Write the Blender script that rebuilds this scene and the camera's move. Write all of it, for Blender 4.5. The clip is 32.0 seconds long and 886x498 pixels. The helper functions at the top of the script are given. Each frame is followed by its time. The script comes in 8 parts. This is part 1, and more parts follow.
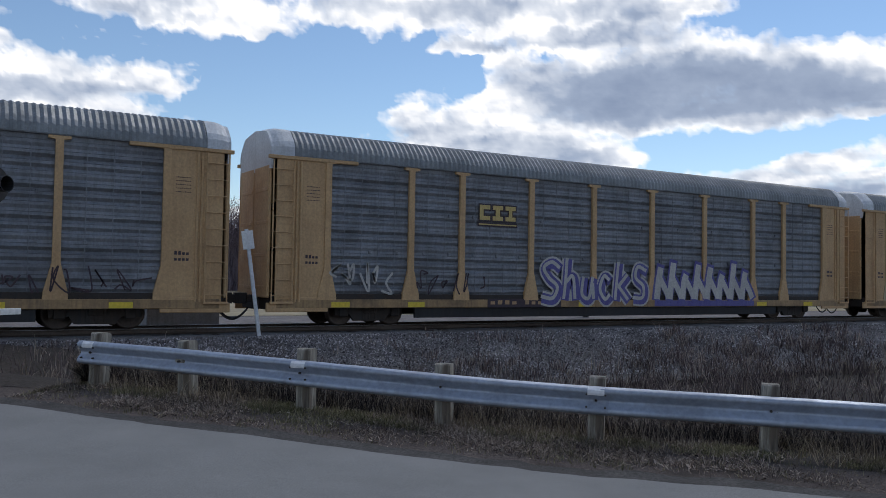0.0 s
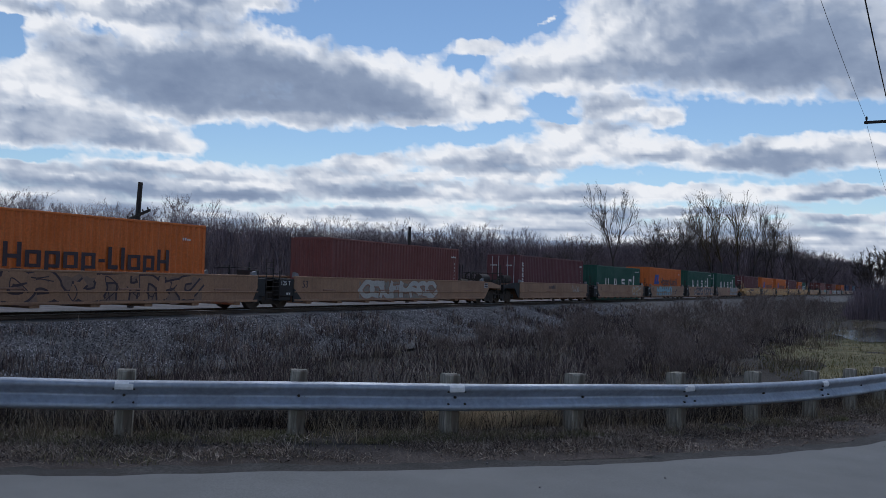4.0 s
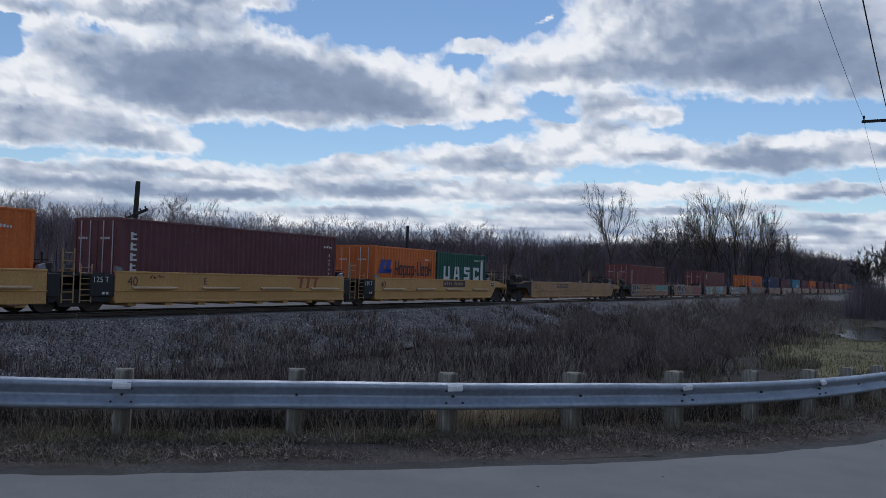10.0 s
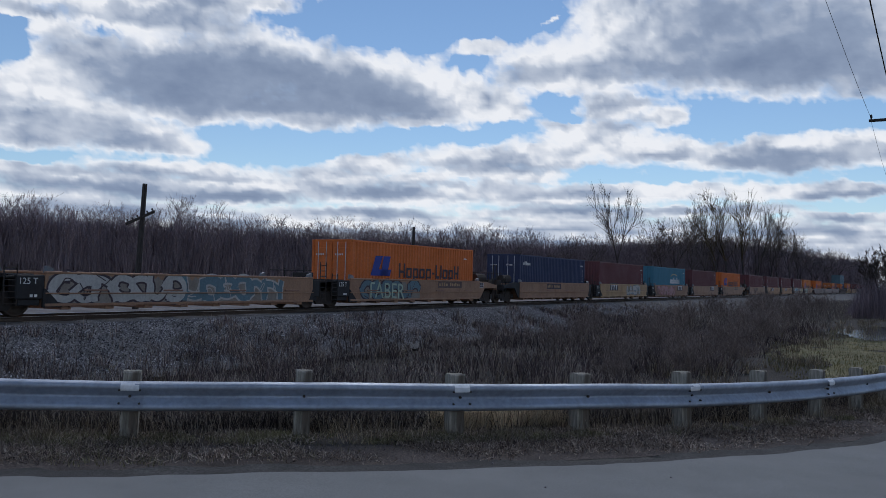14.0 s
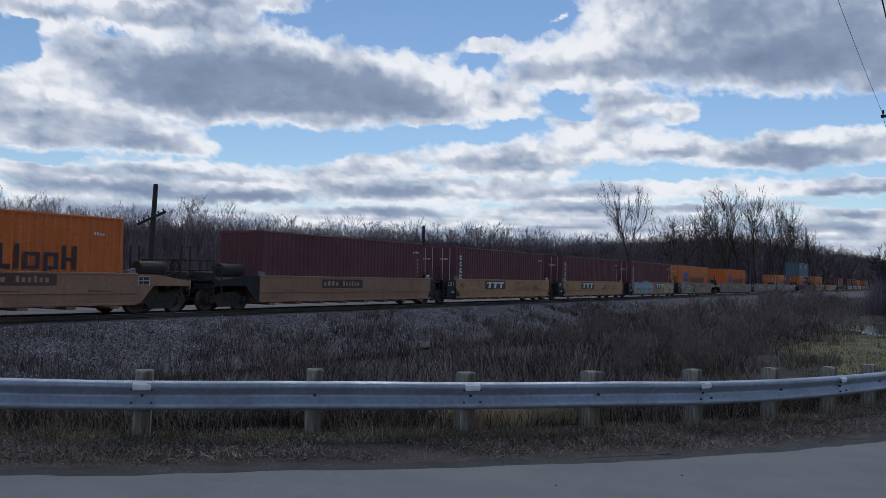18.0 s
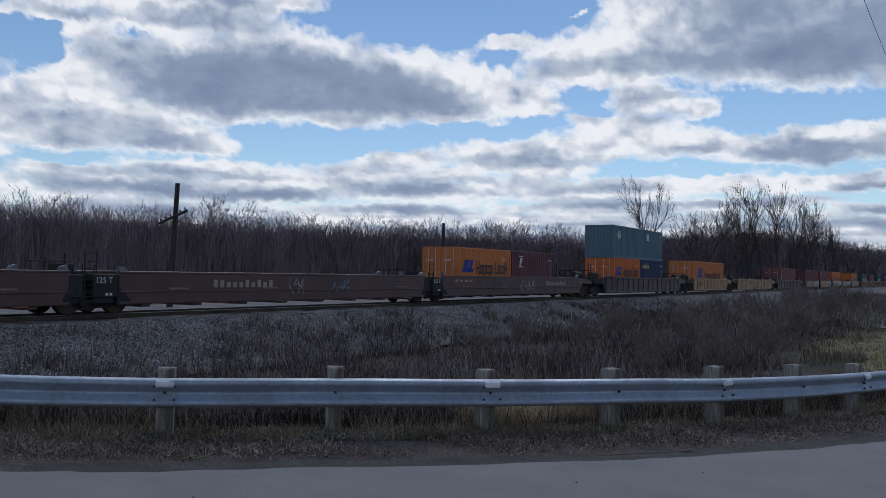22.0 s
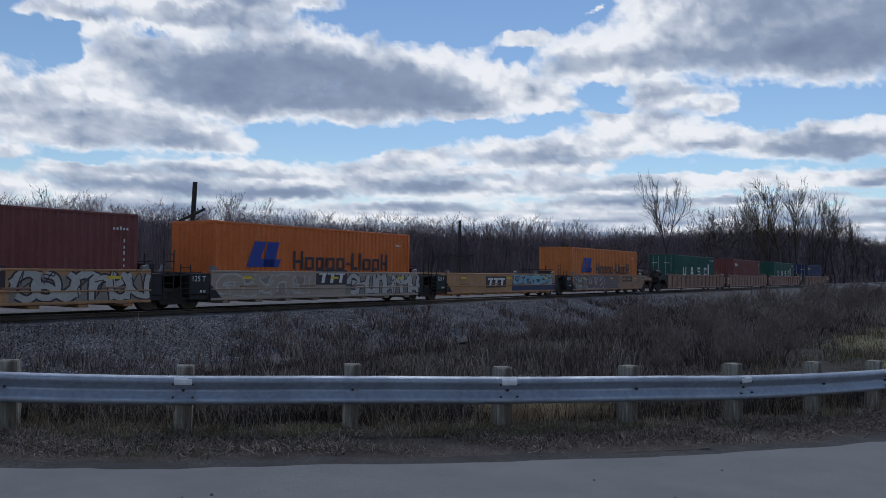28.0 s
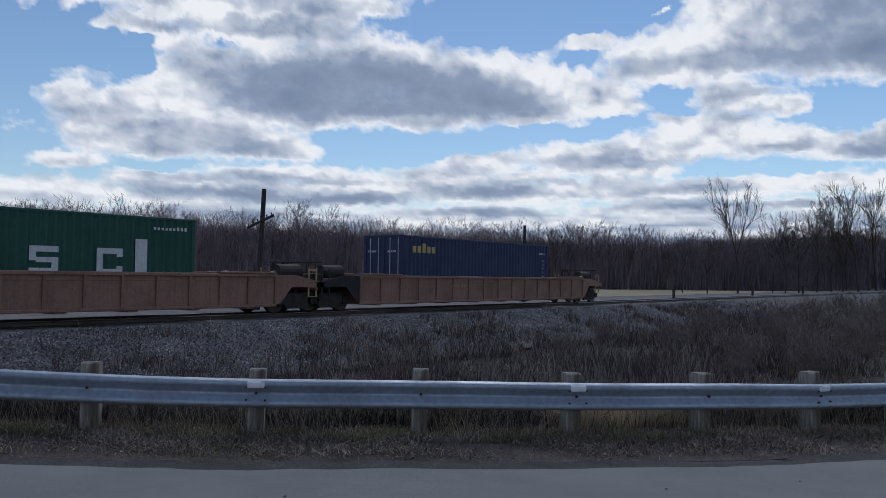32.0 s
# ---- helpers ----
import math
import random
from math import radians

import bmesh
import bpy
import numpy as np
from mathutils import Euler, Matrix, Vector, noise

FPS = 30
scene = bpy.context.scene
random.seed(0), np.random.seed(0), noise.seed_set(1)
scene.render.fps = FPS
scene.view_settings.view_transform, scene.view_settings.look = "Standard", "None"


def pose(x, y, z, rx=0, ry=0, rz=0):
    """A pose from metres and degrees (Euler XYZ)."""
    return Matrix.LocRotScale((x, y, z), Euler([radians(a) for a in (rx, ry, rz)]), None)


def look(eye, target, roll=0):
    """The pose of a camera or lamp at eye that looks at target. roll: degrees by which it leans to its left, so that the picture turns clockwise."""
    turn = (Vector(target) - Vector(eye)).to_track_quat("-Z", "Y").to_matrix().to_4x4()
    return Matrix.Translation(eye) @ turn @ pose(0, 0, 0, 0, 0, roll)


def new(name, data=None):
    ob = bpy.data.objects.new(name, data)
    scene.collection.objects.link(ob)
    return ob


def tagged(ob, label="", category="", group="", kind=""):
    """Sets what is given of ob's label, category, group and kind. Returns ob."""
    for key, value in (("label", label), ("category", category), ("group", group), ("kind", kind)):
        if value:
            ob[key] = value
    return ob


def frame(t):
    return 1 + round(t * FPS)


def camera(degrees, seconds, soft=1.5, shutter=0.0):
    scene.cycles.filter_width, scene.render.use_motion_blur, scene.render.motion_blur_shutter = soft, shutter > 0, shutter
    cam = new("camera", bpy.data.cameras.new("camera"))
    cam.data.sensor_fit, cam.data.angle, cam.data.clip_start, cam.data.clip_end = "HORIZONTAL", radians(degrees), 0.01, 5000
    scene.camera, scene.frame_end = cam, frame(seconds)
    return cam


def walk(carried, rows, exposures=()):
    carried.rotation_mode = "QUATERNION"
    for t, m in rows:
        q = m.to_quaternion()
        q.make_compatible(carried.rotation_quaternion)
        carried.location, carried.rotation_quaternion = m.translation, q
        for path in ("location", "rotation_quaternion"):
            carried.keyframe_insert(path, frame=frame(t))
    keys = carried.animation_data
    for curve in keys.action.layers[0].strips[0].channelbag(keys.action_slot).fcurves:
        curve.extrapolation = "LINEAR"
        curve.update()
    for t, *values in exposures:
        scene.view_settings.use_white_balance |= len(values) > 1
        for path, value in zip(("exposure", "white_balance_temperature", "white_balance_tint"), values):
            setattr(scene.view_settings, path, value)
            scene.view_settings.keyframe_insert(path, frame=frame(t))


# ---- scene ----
TAU = 2 * math.pi
RAIL_X, RAIL_Z = -25.0, 0.52          # track centre line and top of rail
RUN, GAIN = 26.52, 0.0124             # the train's speed and its slow gain

cam = camera(55.0, 32.0, soft=0.85)
PATH = [
    (0.0, pose(-0.103, -0.194, 2.003, 92.01, -0.93, 58.93)),
    (0.5, pose(-0.046, -0.116, 2.002, 91.69, -1.46, 43.31)),
    (1.0, pose(-0.008, -0.084, 2.001, 92.05, -1.80, 33.09)),
    (1.5, pose(-0.003, -0.038, 2.001, 92.07, -1.78, 29.84)),
    (2.0, pose(0.000, -0.013, 2.000, 92.08, -1.63, 29.54)),
    (2.5, pose(-0.001, -0.005, 2.000, 91.99, -1.68, 29.60)),
    (3.0, pose(-0.002, 0.003, 2.000, 92.00, -1.63, 29.60)),
    (3.5, pose(-0.002, 0.001, 2.000, 92.01, -1.65, 29.60)),
    (5.5, pose(-0.003, -0.007, 2.000, 92.00, -1.64, 29.56)),
    (6.0, pose(-0.004, -0.009, 2.000, 92.00, -1.63, 29.68)),
    (7.0, pose(-0.003, -0.006, 2.000, 92.00, -1.63, 29.53)),
    (8.0, pose(-0.001, -0.003, 2.000, 91.95, -1.63, 29.54)),
    (9.0, pose(-0.000, 0.000, 2.000, 91.95, -1.63, 29.50)),
    (10.0, pose(-0.002, -0.001, 2.000, 91.95, -1.63, 29.45)),
    (11.0, pose(-0.004, -0.002, 2.000, 91.95, -1.61, 29.43)),
    (12.0, pose(-0.006, -0.003, 2.000, 91.99, -1.53, 29.68)),
    (13.0, pose(-0.008, -0.005, 2.000, 91.99, -1.46, 29.83)),
    (14.0, pose(-0.007, -0.005, 2.000, 92.01, -1.43, 29.87)),
    (14.5, pose(-0.007, -0.005, 2.000, 91.99, -1.39, 29.87)),
    (16.5, pose(-0.007, -0.005, 2.000, 91.96, -1.24, 30.43)),
    (17.0, pose(-0.003, -0.008, 2.000, 91.93, -1.18, 30.54)),
    (18.0, pose(0.004, -0.013, 2.000, 91.90, -1.16, 30.56)),
    (18.5, pose(0.007, -0.016, 2.000, 91.83, -1.18, 30.96)),
    (19.0, pose(0.011, -0.019, 2.000, 91.75, -1.05, 31.49)),
    (19.5, pose(0.016, -0.019, 2.000, 91.73, -1.01, 31.71)),
    (20.0, pose(0.021, -0.018, 2.000, 91.68, -1.01, 31.74)),
    (21.0, pose(0.020, -0.020, 2.000, 91.68, -1.00, 31.72)),
    (21.5, pose(0.020, -0.021, 2.000, 91.67, -1.00, 31.72)),
    (22.0, pose(0.020, -0.022, 2.000, 91.70, -0.95, 31.92)),
    (22.5, pose(0.020, -0.023, 2.000, 91.68, -0.89, 32.51)),
    (23.0, pose(0.019, -0.024, 2.000, 91.61, -0.83, 33.00)),
    (23.5, pose(0.019, -0.022, 2.000, 91.59, -0.81, 33.21)),
    (24.0, pose(0.019, -0.021, 2.000, 91.56, -0.84, 33.25)),
    (25.0, pose(0.019, -0.018, 2.000, 91.52, -0.81, 33.20)),
    (25.5, pose(0.019, -0.018, 2.000, 91.54, -0.78, 33.19)),
    (27.5, pose(0.019, -0.018, 2.000, 91.51, -0.76, 33.08)),
    (28.0, pose(0.019, -0.017, 2.000, 91.51, -0.76, 33.03)),
    (29.0, pose(0.018, -0.016, 2.000, 91.51, -0.74, 33.00)),
    (30.0, pose(0.017, -0.015, 2.000, 91.52, -0.73, 32.94)),
    (31.0, pose(0.016, -0.013, 2.000, 91.54, -0.68, 32.92)),
    (31.5, pose(0.009, -0.014, 2.000, 91.54, -0.68, 32.90)),
    (32.0, pose(-0.011, -0.057, 2.001, 91.80, -0.79, 37.34)),
]
walk(cam, PATH, exposures=[(0, 0.36, 6700, 10), (0.5, 0.15, 6500, 10), (1.0, 0.0, 6400, 10), (2.0, -0.06, 6330, 10), (3.0, -0.03, 6330, 10), (32, -0.03, 6330, 10)])

# ---------- sky and sun ----------
SUN_AZ, SUN_EL = radians(24), radians(50)   # azimuth to the left of +Y
world = bpy.data.worlds.new("sky")
scene.world = world
world.use_nodes = True
wn = world.node_tree
wn.nodes.clear()
sky = wn.nodes.new("ShaderNodeTexSky")
sky.sky_type, sky.sun_disc = "NISHITA", False
sky.sun_elevation, sky.sun_rotation = SUN_EL, -SUN_AZ
sky.air_density, sky.dust_density, sky.ozone_density = 1.0, 0.0, 4.0
bg = wn.nodes.new("ShaderNodeBackground")
bg.inputs["Strength"].default_value = 0.09
wo = wn.nodes.new("ShaderNodeOutputWorld")
wn.links.new(sky.outputs[0], bg.inputs[0])
wn.links.new(bg.outputs[0], wo.inputs[0])
sun = new("sun", bpy.data.lights.new("sun", "SUN"))
sun.data.energy, sun.data.angle, sun.data.color = 1.15, radians(38), (1.0, 0.97, 0.93)
sun.matrix_world = look((0, 0, 0), (math.sin(SUN_AZ) * math.cos(SUN_EL), -math.cos(SUN_AZ) * math.cos(SUN_EL), -math.sin(SUN_EL)))


# ---------- materials ----------
def nodes_of(name):
    m = bpy.data.materials.new(name)
    m.use_nodes = True
    t = m.node_tree
    return m, t, t.nodes["Principled BSDF"], t.nodes["Material Output"]


def node(t, kind, **values):
    n = t.nodes.new("ShaderNode" + kind)
    for k, v in values.items():
        n.inputs[k.replace("_", " ")].default_value = v
    return n


def ramp(t, fac, *stops):
    r = t.nodes.new("ShaderNodeValToRGB")
    e = r.color_ramp.elements
    while len(e) < len(stops):
        e.new(0.5)
    for i, (p, c) in enumerate(stops):
        e[i].position = p
        e[i].color = (c, c, c, 1) if isinstance(c, (int, float)) else (*c, 1)
    t.links.new(fac, r.inputs[0])
    return r.outputs[0]


def blend(t, fac, a, b, mode="MIX"):
    n = t.nodes.new("ShaderNodeMix")
    n.data_type, n.blend_type = "RGBA", mode
    for i, v in ((0, fac), (6, a), (7, b)):
        if isinstance(v, (int, float)):
            n.inputs[i].default_value = v
        elif isinstance(v, tuple):
            n.inputs[i].default_value = (*v, 1)
        else:
            t.links.new(v, n.inputs[i])
    return n.outputs[2]


def coords(t, stretch=(1, 1, 1), vary=True):
    c = t.nodes.new("ShaderNodeTexCoord").outputs["Object"]
    m = node(t, "Mapping", Scale=stretch)
    t.links.new(c, m.inputs[0])
    if vary:
        o = t.nodes.new("ShaderNodeObjectInfo")
        k = t.nodes.new("ShaderNodeMath")
        k.operation = "MULTIPLY"
        k.inputs[1].default_value = 71.0
        t.links.new(o.outputs["Random"], k.inputs[0])
        t.links.new(k.outputs[0], m.inputs[1])
    return m.outputs[0]


def noise_tex(t, vec, scale, detail=5.0, rough=0.6):
    n = node(t, "TexNoise", Scale=scale, Detail=detail, Roughness=rough)
    t.links.new(vec, n.inputs["Vector"])
    return n.outputs[0]


def bumped(t, bsdf, height, strength, distance):
    b = node(t, "Bump", Strength=strength, Distance=distance)
    t.links.new(height, b.inputs["Height"])
    t.links.new(b.outputs[0], bsdf.inputs["Normal"])


def paint(name, colour, worn=None, rough=0.55, metal=0.0, wear=0.35, streak=0.35, bump=0.15):
    """Weathered paint on steel: fine grain, patches of wear, streaks that run down."""
    m, t, b, _ = nodes_of(name)
    v = coords(t)
    worn = worn or tuple(c * 0.55 + 0.02 for c in colour)
    big = ramp(t, noise_tex(t, v, 0.9, 8, 0.65), (0.42, 0.0), (0.72, 1.0))
    fine = ramp(t, noise_tex(t, v, 14, 6), (0.3, 0.82), (0.7, 1.12))
    run = ramp(t, noise_tex(t, coords(t, (4.0, 4.0, 0.22)), 2.2, 5), (0.45, 0.0), (0.75, 1.0))
    c = blend(t, wear, colour, blend(t, big, colour, worn))
    k = t.nodes.new("ShaderNodeMath")
    k.operation = "MULTIPLY"
    k.inputs[1].default_value = streak
    t.links.new(run, k.inputs[0])
    c = blend(t, k.outputs[0], c, worn)
    c = blend(t, 1.0, c, fine, "MULTIPLY")
    t.links.new(c, b.inputs["Base Color"])
    t.links.new(ramp(t, big, (0.0, rough), (1.0, min(1, rough + 0.25))), b.inputs["Roughness"])
    b.inputs["Metallic"].default_value = metal
    bumped(t, b, noise_tex(t, v, 30, 4), bump, 0.01)
    return m


def rough_mat(name, dark, light, scale, rough=0.9, bump=0.5, distance=0.03, big=0.4, patch=None, stretch=(1, 1, 1), sway=(0.75, 1.2)):
    """Ground, bark, gravel: two colours over two scales, with relief."""
    m, t, b, _ = nodes_of(name)
    v = coords(t, stretch, False)
    n = noise_tex(t, v, scale, 8, 0.7)
    c = blend(t, ramp(t, n, (0.32, 0.0), (0.68, 1.0)), dark, light)
    if patch:
        c = blend(t, ramp(t, noise_tex(t, v, big, 6), (0.48, 0.0), (0.62, 1.0)), c, patch)
    c = blend(t, 1.0, c, ramp(t, noise_tex(t, v, big * 3, 4), (0.3, sway[0]), (0.7, sway[1])), "MULTIPLY")
    t.links.new(c, b.inputs["Base Color"])
    b.inputs["Roughness"].default_value = rough
    b.inputs["Specular IOR Level"].default_value = 0.25
    bumped(t, b, n, bump, distance)
    return m


def island_mat(name, a, b_, rough=0.9, span=0.5, rare=None):
    """Leaves, stems and stones: every piece has its own tone."""
    m, t, b, _ = nodes_of(name)
    g = t.nodes.new("ShaderNodeNewGeometry")
    r = g.outputs["Random Per Island"]
    c = ramp(t, r, (0.0, a), (0.74, b_), (0.80, rare), (1.0, rare)) if rare else blend(t, r, a, b_)
    c = blend(t, 1.0, c, ramp(t, noise_tex(t, coords(t, vary=False), span, 4), (0.35, 0.65), (0.65, 1.25)), "MULTIPLY")
    t.links.new(c, b.inputs["Base Color"])
    b.inputs["Roughness"].default_value = rough
    b.inputs["Specular IOR Level"].default_value = 0.2
    return m


YELLOW = paint("faded_yellow_paint", (0.47, 0.25, 0.108), (0.24, 0.125, 0.065), wear=0.6, streak=0.45)
SILLPAINT = paint("grimy_yellow_sill_paint", (0.40, 0.25, 0.115), (0.13, 0.085, 0.055), wear=0.9, streak=0.7)
RACKYELLOW = paint("sun_faded_yellow_paint", (0.57, 0.36, 0.175), (0.34, 0.20, 0.10), wear=0.5, streak=0.4)
YELLOW_NEW = paint("yellow_paint", (0.58, 0.315, 0.10), (0.36, 0.19, 0.075), wear=0.3, streak=0.2)
CREAM = paint("pale_cream_paint", (0.60, 0.44, 0.27), (0.40, 0.29, 0.19), wear=0.3)
PINKGREY = paint("greyish_pink_wash", (0.36, 0.28, 0.22), (0.44, 0.35, 0.28), wear=0.6, streak=0.5)
MAUVE = paint("dull_mauve_spray_paint", (0.15, 0.115, 0.13), (0.22, 0.17, 0.15), wear=0.5)
TAN = paint("dusty_tan_paint", (0.37, 0.20, 0.112), (0.21, 0.122, 0.082), wear=0.6, streak=0.5)
GREYPATCH = paint("pale_blue_grey_cover_paint", (0.30, 0.33, 0.35), (0.20, 0.21, 0.22), wear=0.7, streak=0.6)
DUSTWASH = paint("dusty_grey_green_spray", (0.27, 0.235, 0.20), (0.20, 0.155, 0.12), wear=0.8, streak=0.6)
RUSTWASH = paint("dull_rust_spray", (0.25, 0.15, 0.105), (0.17, 0.11, 0.085), wear=0.8, streak=0.6)
BROWN = paint("brown_paint", (0.10, 0.045, 0.04), (0.07, 0.04, 0.036), rough=0.4, wear=0.5)
RUSTY = paint("rusty_brown_paint", (0.315, 0.167, 0.114), (0.17, 0.09, 0.062), wear=0.7, streak=0.6)
GREYWELL = paint("dull_brown_grey_paint", (0.135, 0.088, 0.078), (0.075, 0.05, 0.045), wear=0.6, streak=0.6)
BEIGE = paint("dirty_cream_paint", (0.48, 0.30, 0.145), (0.25, 0.15, 0.08), wear=0.6, streak=0.6)
ORANGE = paint("orange_paint", (0.71, 0.168, 0.028), (0.46, 0.11, 0.025), wear=0.35, streak=0.3)
ORANGE_OLD = paint("faded_orange_paint", (0.68, 0.205, 0.045), (0.46, 0.15, 0.04), wear=0.5, streak=0.4)
GREEN = paint("green_paint", (0.012, 0.092, 0.062), (0.02, 0.068, 0.052), wear=0.4, streak=0.3)
MAROON = paint("maroon_paint", (0.15, 0.043, 0.050), (0.11, 0.042, 0.038), wear=0.4, streak=0.3)
REDBROWN = paint("red_brown_paint", (0.205, 0.057, 0.050), (0.145, 0.05, 0.04), wear=0.4, streak=0.3)
NAVY = paint("navy_paint", (0.024, 0.036, 0.10), (0.035, 0.043, 0.08), wear=0.4, streak=0.3)
TEAL = paint("teal_blue_paint", (0.055, 0.22, 0.31), (0.07, 0.16, 0.21), wear=0.4, streak=0.35)
GREYBLUE = paint("grey_blue_paint", (0.118, 0.198, 0.235), (0.10, 0.145, 0.17), wear=0.45, streak=0.4)
GALV = paint("weathered_galvanised_steel", (0.25, 0.258, 0.275), (0.135, 0.135, 0.142), rough=0.55, metal=0.25, wear=0.8, streak=0.6)
ROOF = paint("dull_zinc_roof", (0.25, 0.265, 0.275), (0.15, 0.16, 0.165), rough=0.5, metal=0.3, wear=0.6, streak=0.3)
PALE = paint("pale_primer", (0.62, 0.64, 0.66), (0.4, 0.4, 0.4))
BLACK = paint("black_steel", (0.018, 0.018, 0.02), (0.05, 0.038, 0.03), rough=0.7)
IRON = paint("grimy_cast_iron", (0.03, 0.026, 0.024), (0.07, 0.045, 0.03), rough=0.75, wear=0.6)
STEEL = paint("bare_rail_steel", (0.10, 0.075, 0.06), (0.05, 0.035, 0.03), rough=0.5, metal=0.6)
RAILTOP = paint("polished_rail_head", (0.45, 0.45, 0.46), (0.3, 0.29, 0.28), rough=0.3, metal=0.9)
ZINC = paint("galvanised_beam", (0.40, 0.445, 0.52), (0.26, 0.285, 0.33), rough=0.5, metal=0.55, wear=0.6, streak=0.3, bump=0.06)
WHITE = paint("white_lettering_paint", (0.72, 0.72, 0.70), (0.45, 0.43, 0.40), wear=0.3)
BLUE = paint("royal_blue_paint", (0.02, 0.05, 0.32), (0.03, 0.05, 0.2), wear=0.3)
INK = paint("dark_lettering_paint", (0.045, 0.028, 0.04), (0.09, 0.05, 0.04), wear=0.3)
TAPE = paint("white_reflective_tape", (0.78, 0.79, 0.80), (0.6, 0.6, 0.6), wear=0.2, streak=0.1)
GOLD = paint("gold_lettering_paint", (0.60, 0.44, 0.16), (0.35, 0.24, 0.08), wear=0.3)
RED = paint("rust_red_lettering_paint", (0.36, 0.085, 0.035), (0.3, 0.1, 0.05), wear=0.3)
PURPLE = paint("purple_spray_paint", (0.09, 0.075, 0.27), (0.2, 0.2, 0.35), wear=0.4)
TURQUOISE = paint("dull_turquoise_spray_paint", (0.10, 0.30, 0.28), (0.2, 0.26, 0.22), wear=0.5)
CYAN = paint("pale_blue_spray_paint", (0.22, 0.42, 0.50), (0.3, 0.4, 0.42), wear=0.4)
PINK = paint("pale_pink_spray_paint", (0.50, 0.27, 0.27), (0.4, 0.25, 0.22), wear=0.4)
MINT = paint("pale_green_spray_paint", (0.42, 0.52, 0.40), (0.3, 0.36, 0.28), wear=0.4)
SILVER = paint("silver_spray_paint", (0.50, 0.475, 0.44), (0.32, 0.29, 0.26), wear=0.5)
CRIMSON = paint("dark_red_spray_paint", (0.34, 0.06, 0.06), (0.2, 0.06, 0.05), wear=0.4)
REFLECT = paint("yellow_reflector", (0.75, 0.55, 0.05), (0.5, 0.36, 0.06), wear=0.2)
ASPHALT = rough_mat("worn_grey_asphalt", (0.15, 0.153, 0.15), (0.25, 0.253, 0.248), 70, 0.85, 0.4, 0.005, 0.35, (0.207, 0.209, 0.204), sway=(0.9, 1.08))
TAR = rough_mat("crumbling_dark_asphalt", (0.025, 0.024, 0.024), (0.11, 0.105, 0.10), 30, 0.9, 0.9, 0.015, 1.2, (0.055, 0.052, 0.05))
BALLAST = rough_mat("crushed_stone_ballast", (0.028, 0.026, 0.027), (0.32, 0.31, 0.305), 22, 0.95, 1.0, 0.07, 0.5, (0.10, 0.092, 0.09))
GRAVEL = rough_mat("pale_gravel", (0.11, 0.10, 0.098), (0.23, 0.212, 0.205), 6, 0.95, 0.4, 0.03, 0.2)
DIRT = rough_mat("earth_with_dead_grass", (0.02, 0.017, 0.016), (0.09, 0.077, 0.068), 9, 0.95, 0.9, 0.06, 0.35, (0.06, 0.053, 0.047))
SHOULDER = rough_mat("dusty_roadside_earth", (0.03, 0.025, 0.024), (0.185, 0.152, 0.137), 34, 0.95, 1.0, 0.03, 0.9, (0.075, 0.061, 0.055))
MEADOW = rough_mat("short_spring_meadow", (0.09, 0.088, 0.038), (0.23, 0.195, 0.105), 3.0, 0.95, 0.6, 0.04, 0.25, (0.10, 0.095, 0.045))
FIELD = rough_mat("straw_coloured_field", (0.26, 0.22, 0.14), (0.40, 0.34, 0.23), 1.0, 0.95, 0.5, 0.1, 0.05)
POSTWOOD = rough_mat("weathered_treated_timber", (0.15, 0.135, 0.112), (0.48, 0.445, 0.375), 9, 0.9, 0.7, 0.012, 1.2, (0.14, 0.115, 0.092), (5, 5, 0.5), (0.6, 1.25))
POLEWOOD = rough_mat("old_pole_timber", (0.03, 0.027, 0.026), (0.085, 0.075, 0.07), 6, 0.9, 0.5, 0.02, 0.6, None, (6, 6, 0.5))
TIE = rough_mat("creosoted_timber", (0.025, 0.02, 0.018), (0.08, 0.065, 0.055), 8, 0.9, 0.4, 0.01)
BARK = rough_mat("grey_bark", (0.035, 0.03, 0.028), (0.10, 0.088, 0.08), 8, 0.95, 0.5, 0.02)
BARKPALE = rough_mat("pale_bark", (0.22, 0.21, 0.19), (0.38, 0.36, 0.33), 8, 0.95, 0.5, 0.02)
TWIG = island_mat("bare_twigs", (0.05, 0.04, 0.038), (0.15, 0.122, 0.11))
BUDS = island_mat("budding_twigs", (0.05, 0.038, 0.022), (0.12, 0.085, 0.045))
# weed brown darkened to stand for the ditch's shade; a few stems stay pale
SHADEREED = island_mat("shade_dark_weeds", (0.012, 0.010, 0.010), (0.075, 0.057, 0.05), span=0.5, rare=(0.36, 0.30, 0.24))
BRUSH = island_mat("pale_brown_brush", (0.085, 0.068, 0.063), (0.28, 0.225, 0.195), span=0.2, rare=(0.48, 0.41, 0.33))
REED = island_mat("dry_brown_weeds", (0.036, 0.028, 0.030), (0.205, 0.153, 0.143), span=0.3, rare=(0.44, 0.365, 0.305))
SHRUB = island_mat("reddish_brown_shrub_twigs", (0.12, 0.092, 0.084), (0.38, 0.305, 0.27), span=0.6)
# paler and more mauve than TWIG: distance haze is mixed into the branch colour
WOODS = island_mat("hazy_leafless_branches", (0.137, 0.108, 0.122), (0.295, 0.235, 0.252), span=0.05)
STRAW = island_mat("dry_straw", (0.09, 0.068, 0.045), (0.27, 0.21, 0.145), span=0.6, rare=(0.46, 0.38, 0.27))
PALESTRAW = island_mat("bleached_straw", (0.46, 0.37, 0.25), (0.74, 0.62, 0.45), span=0.8)
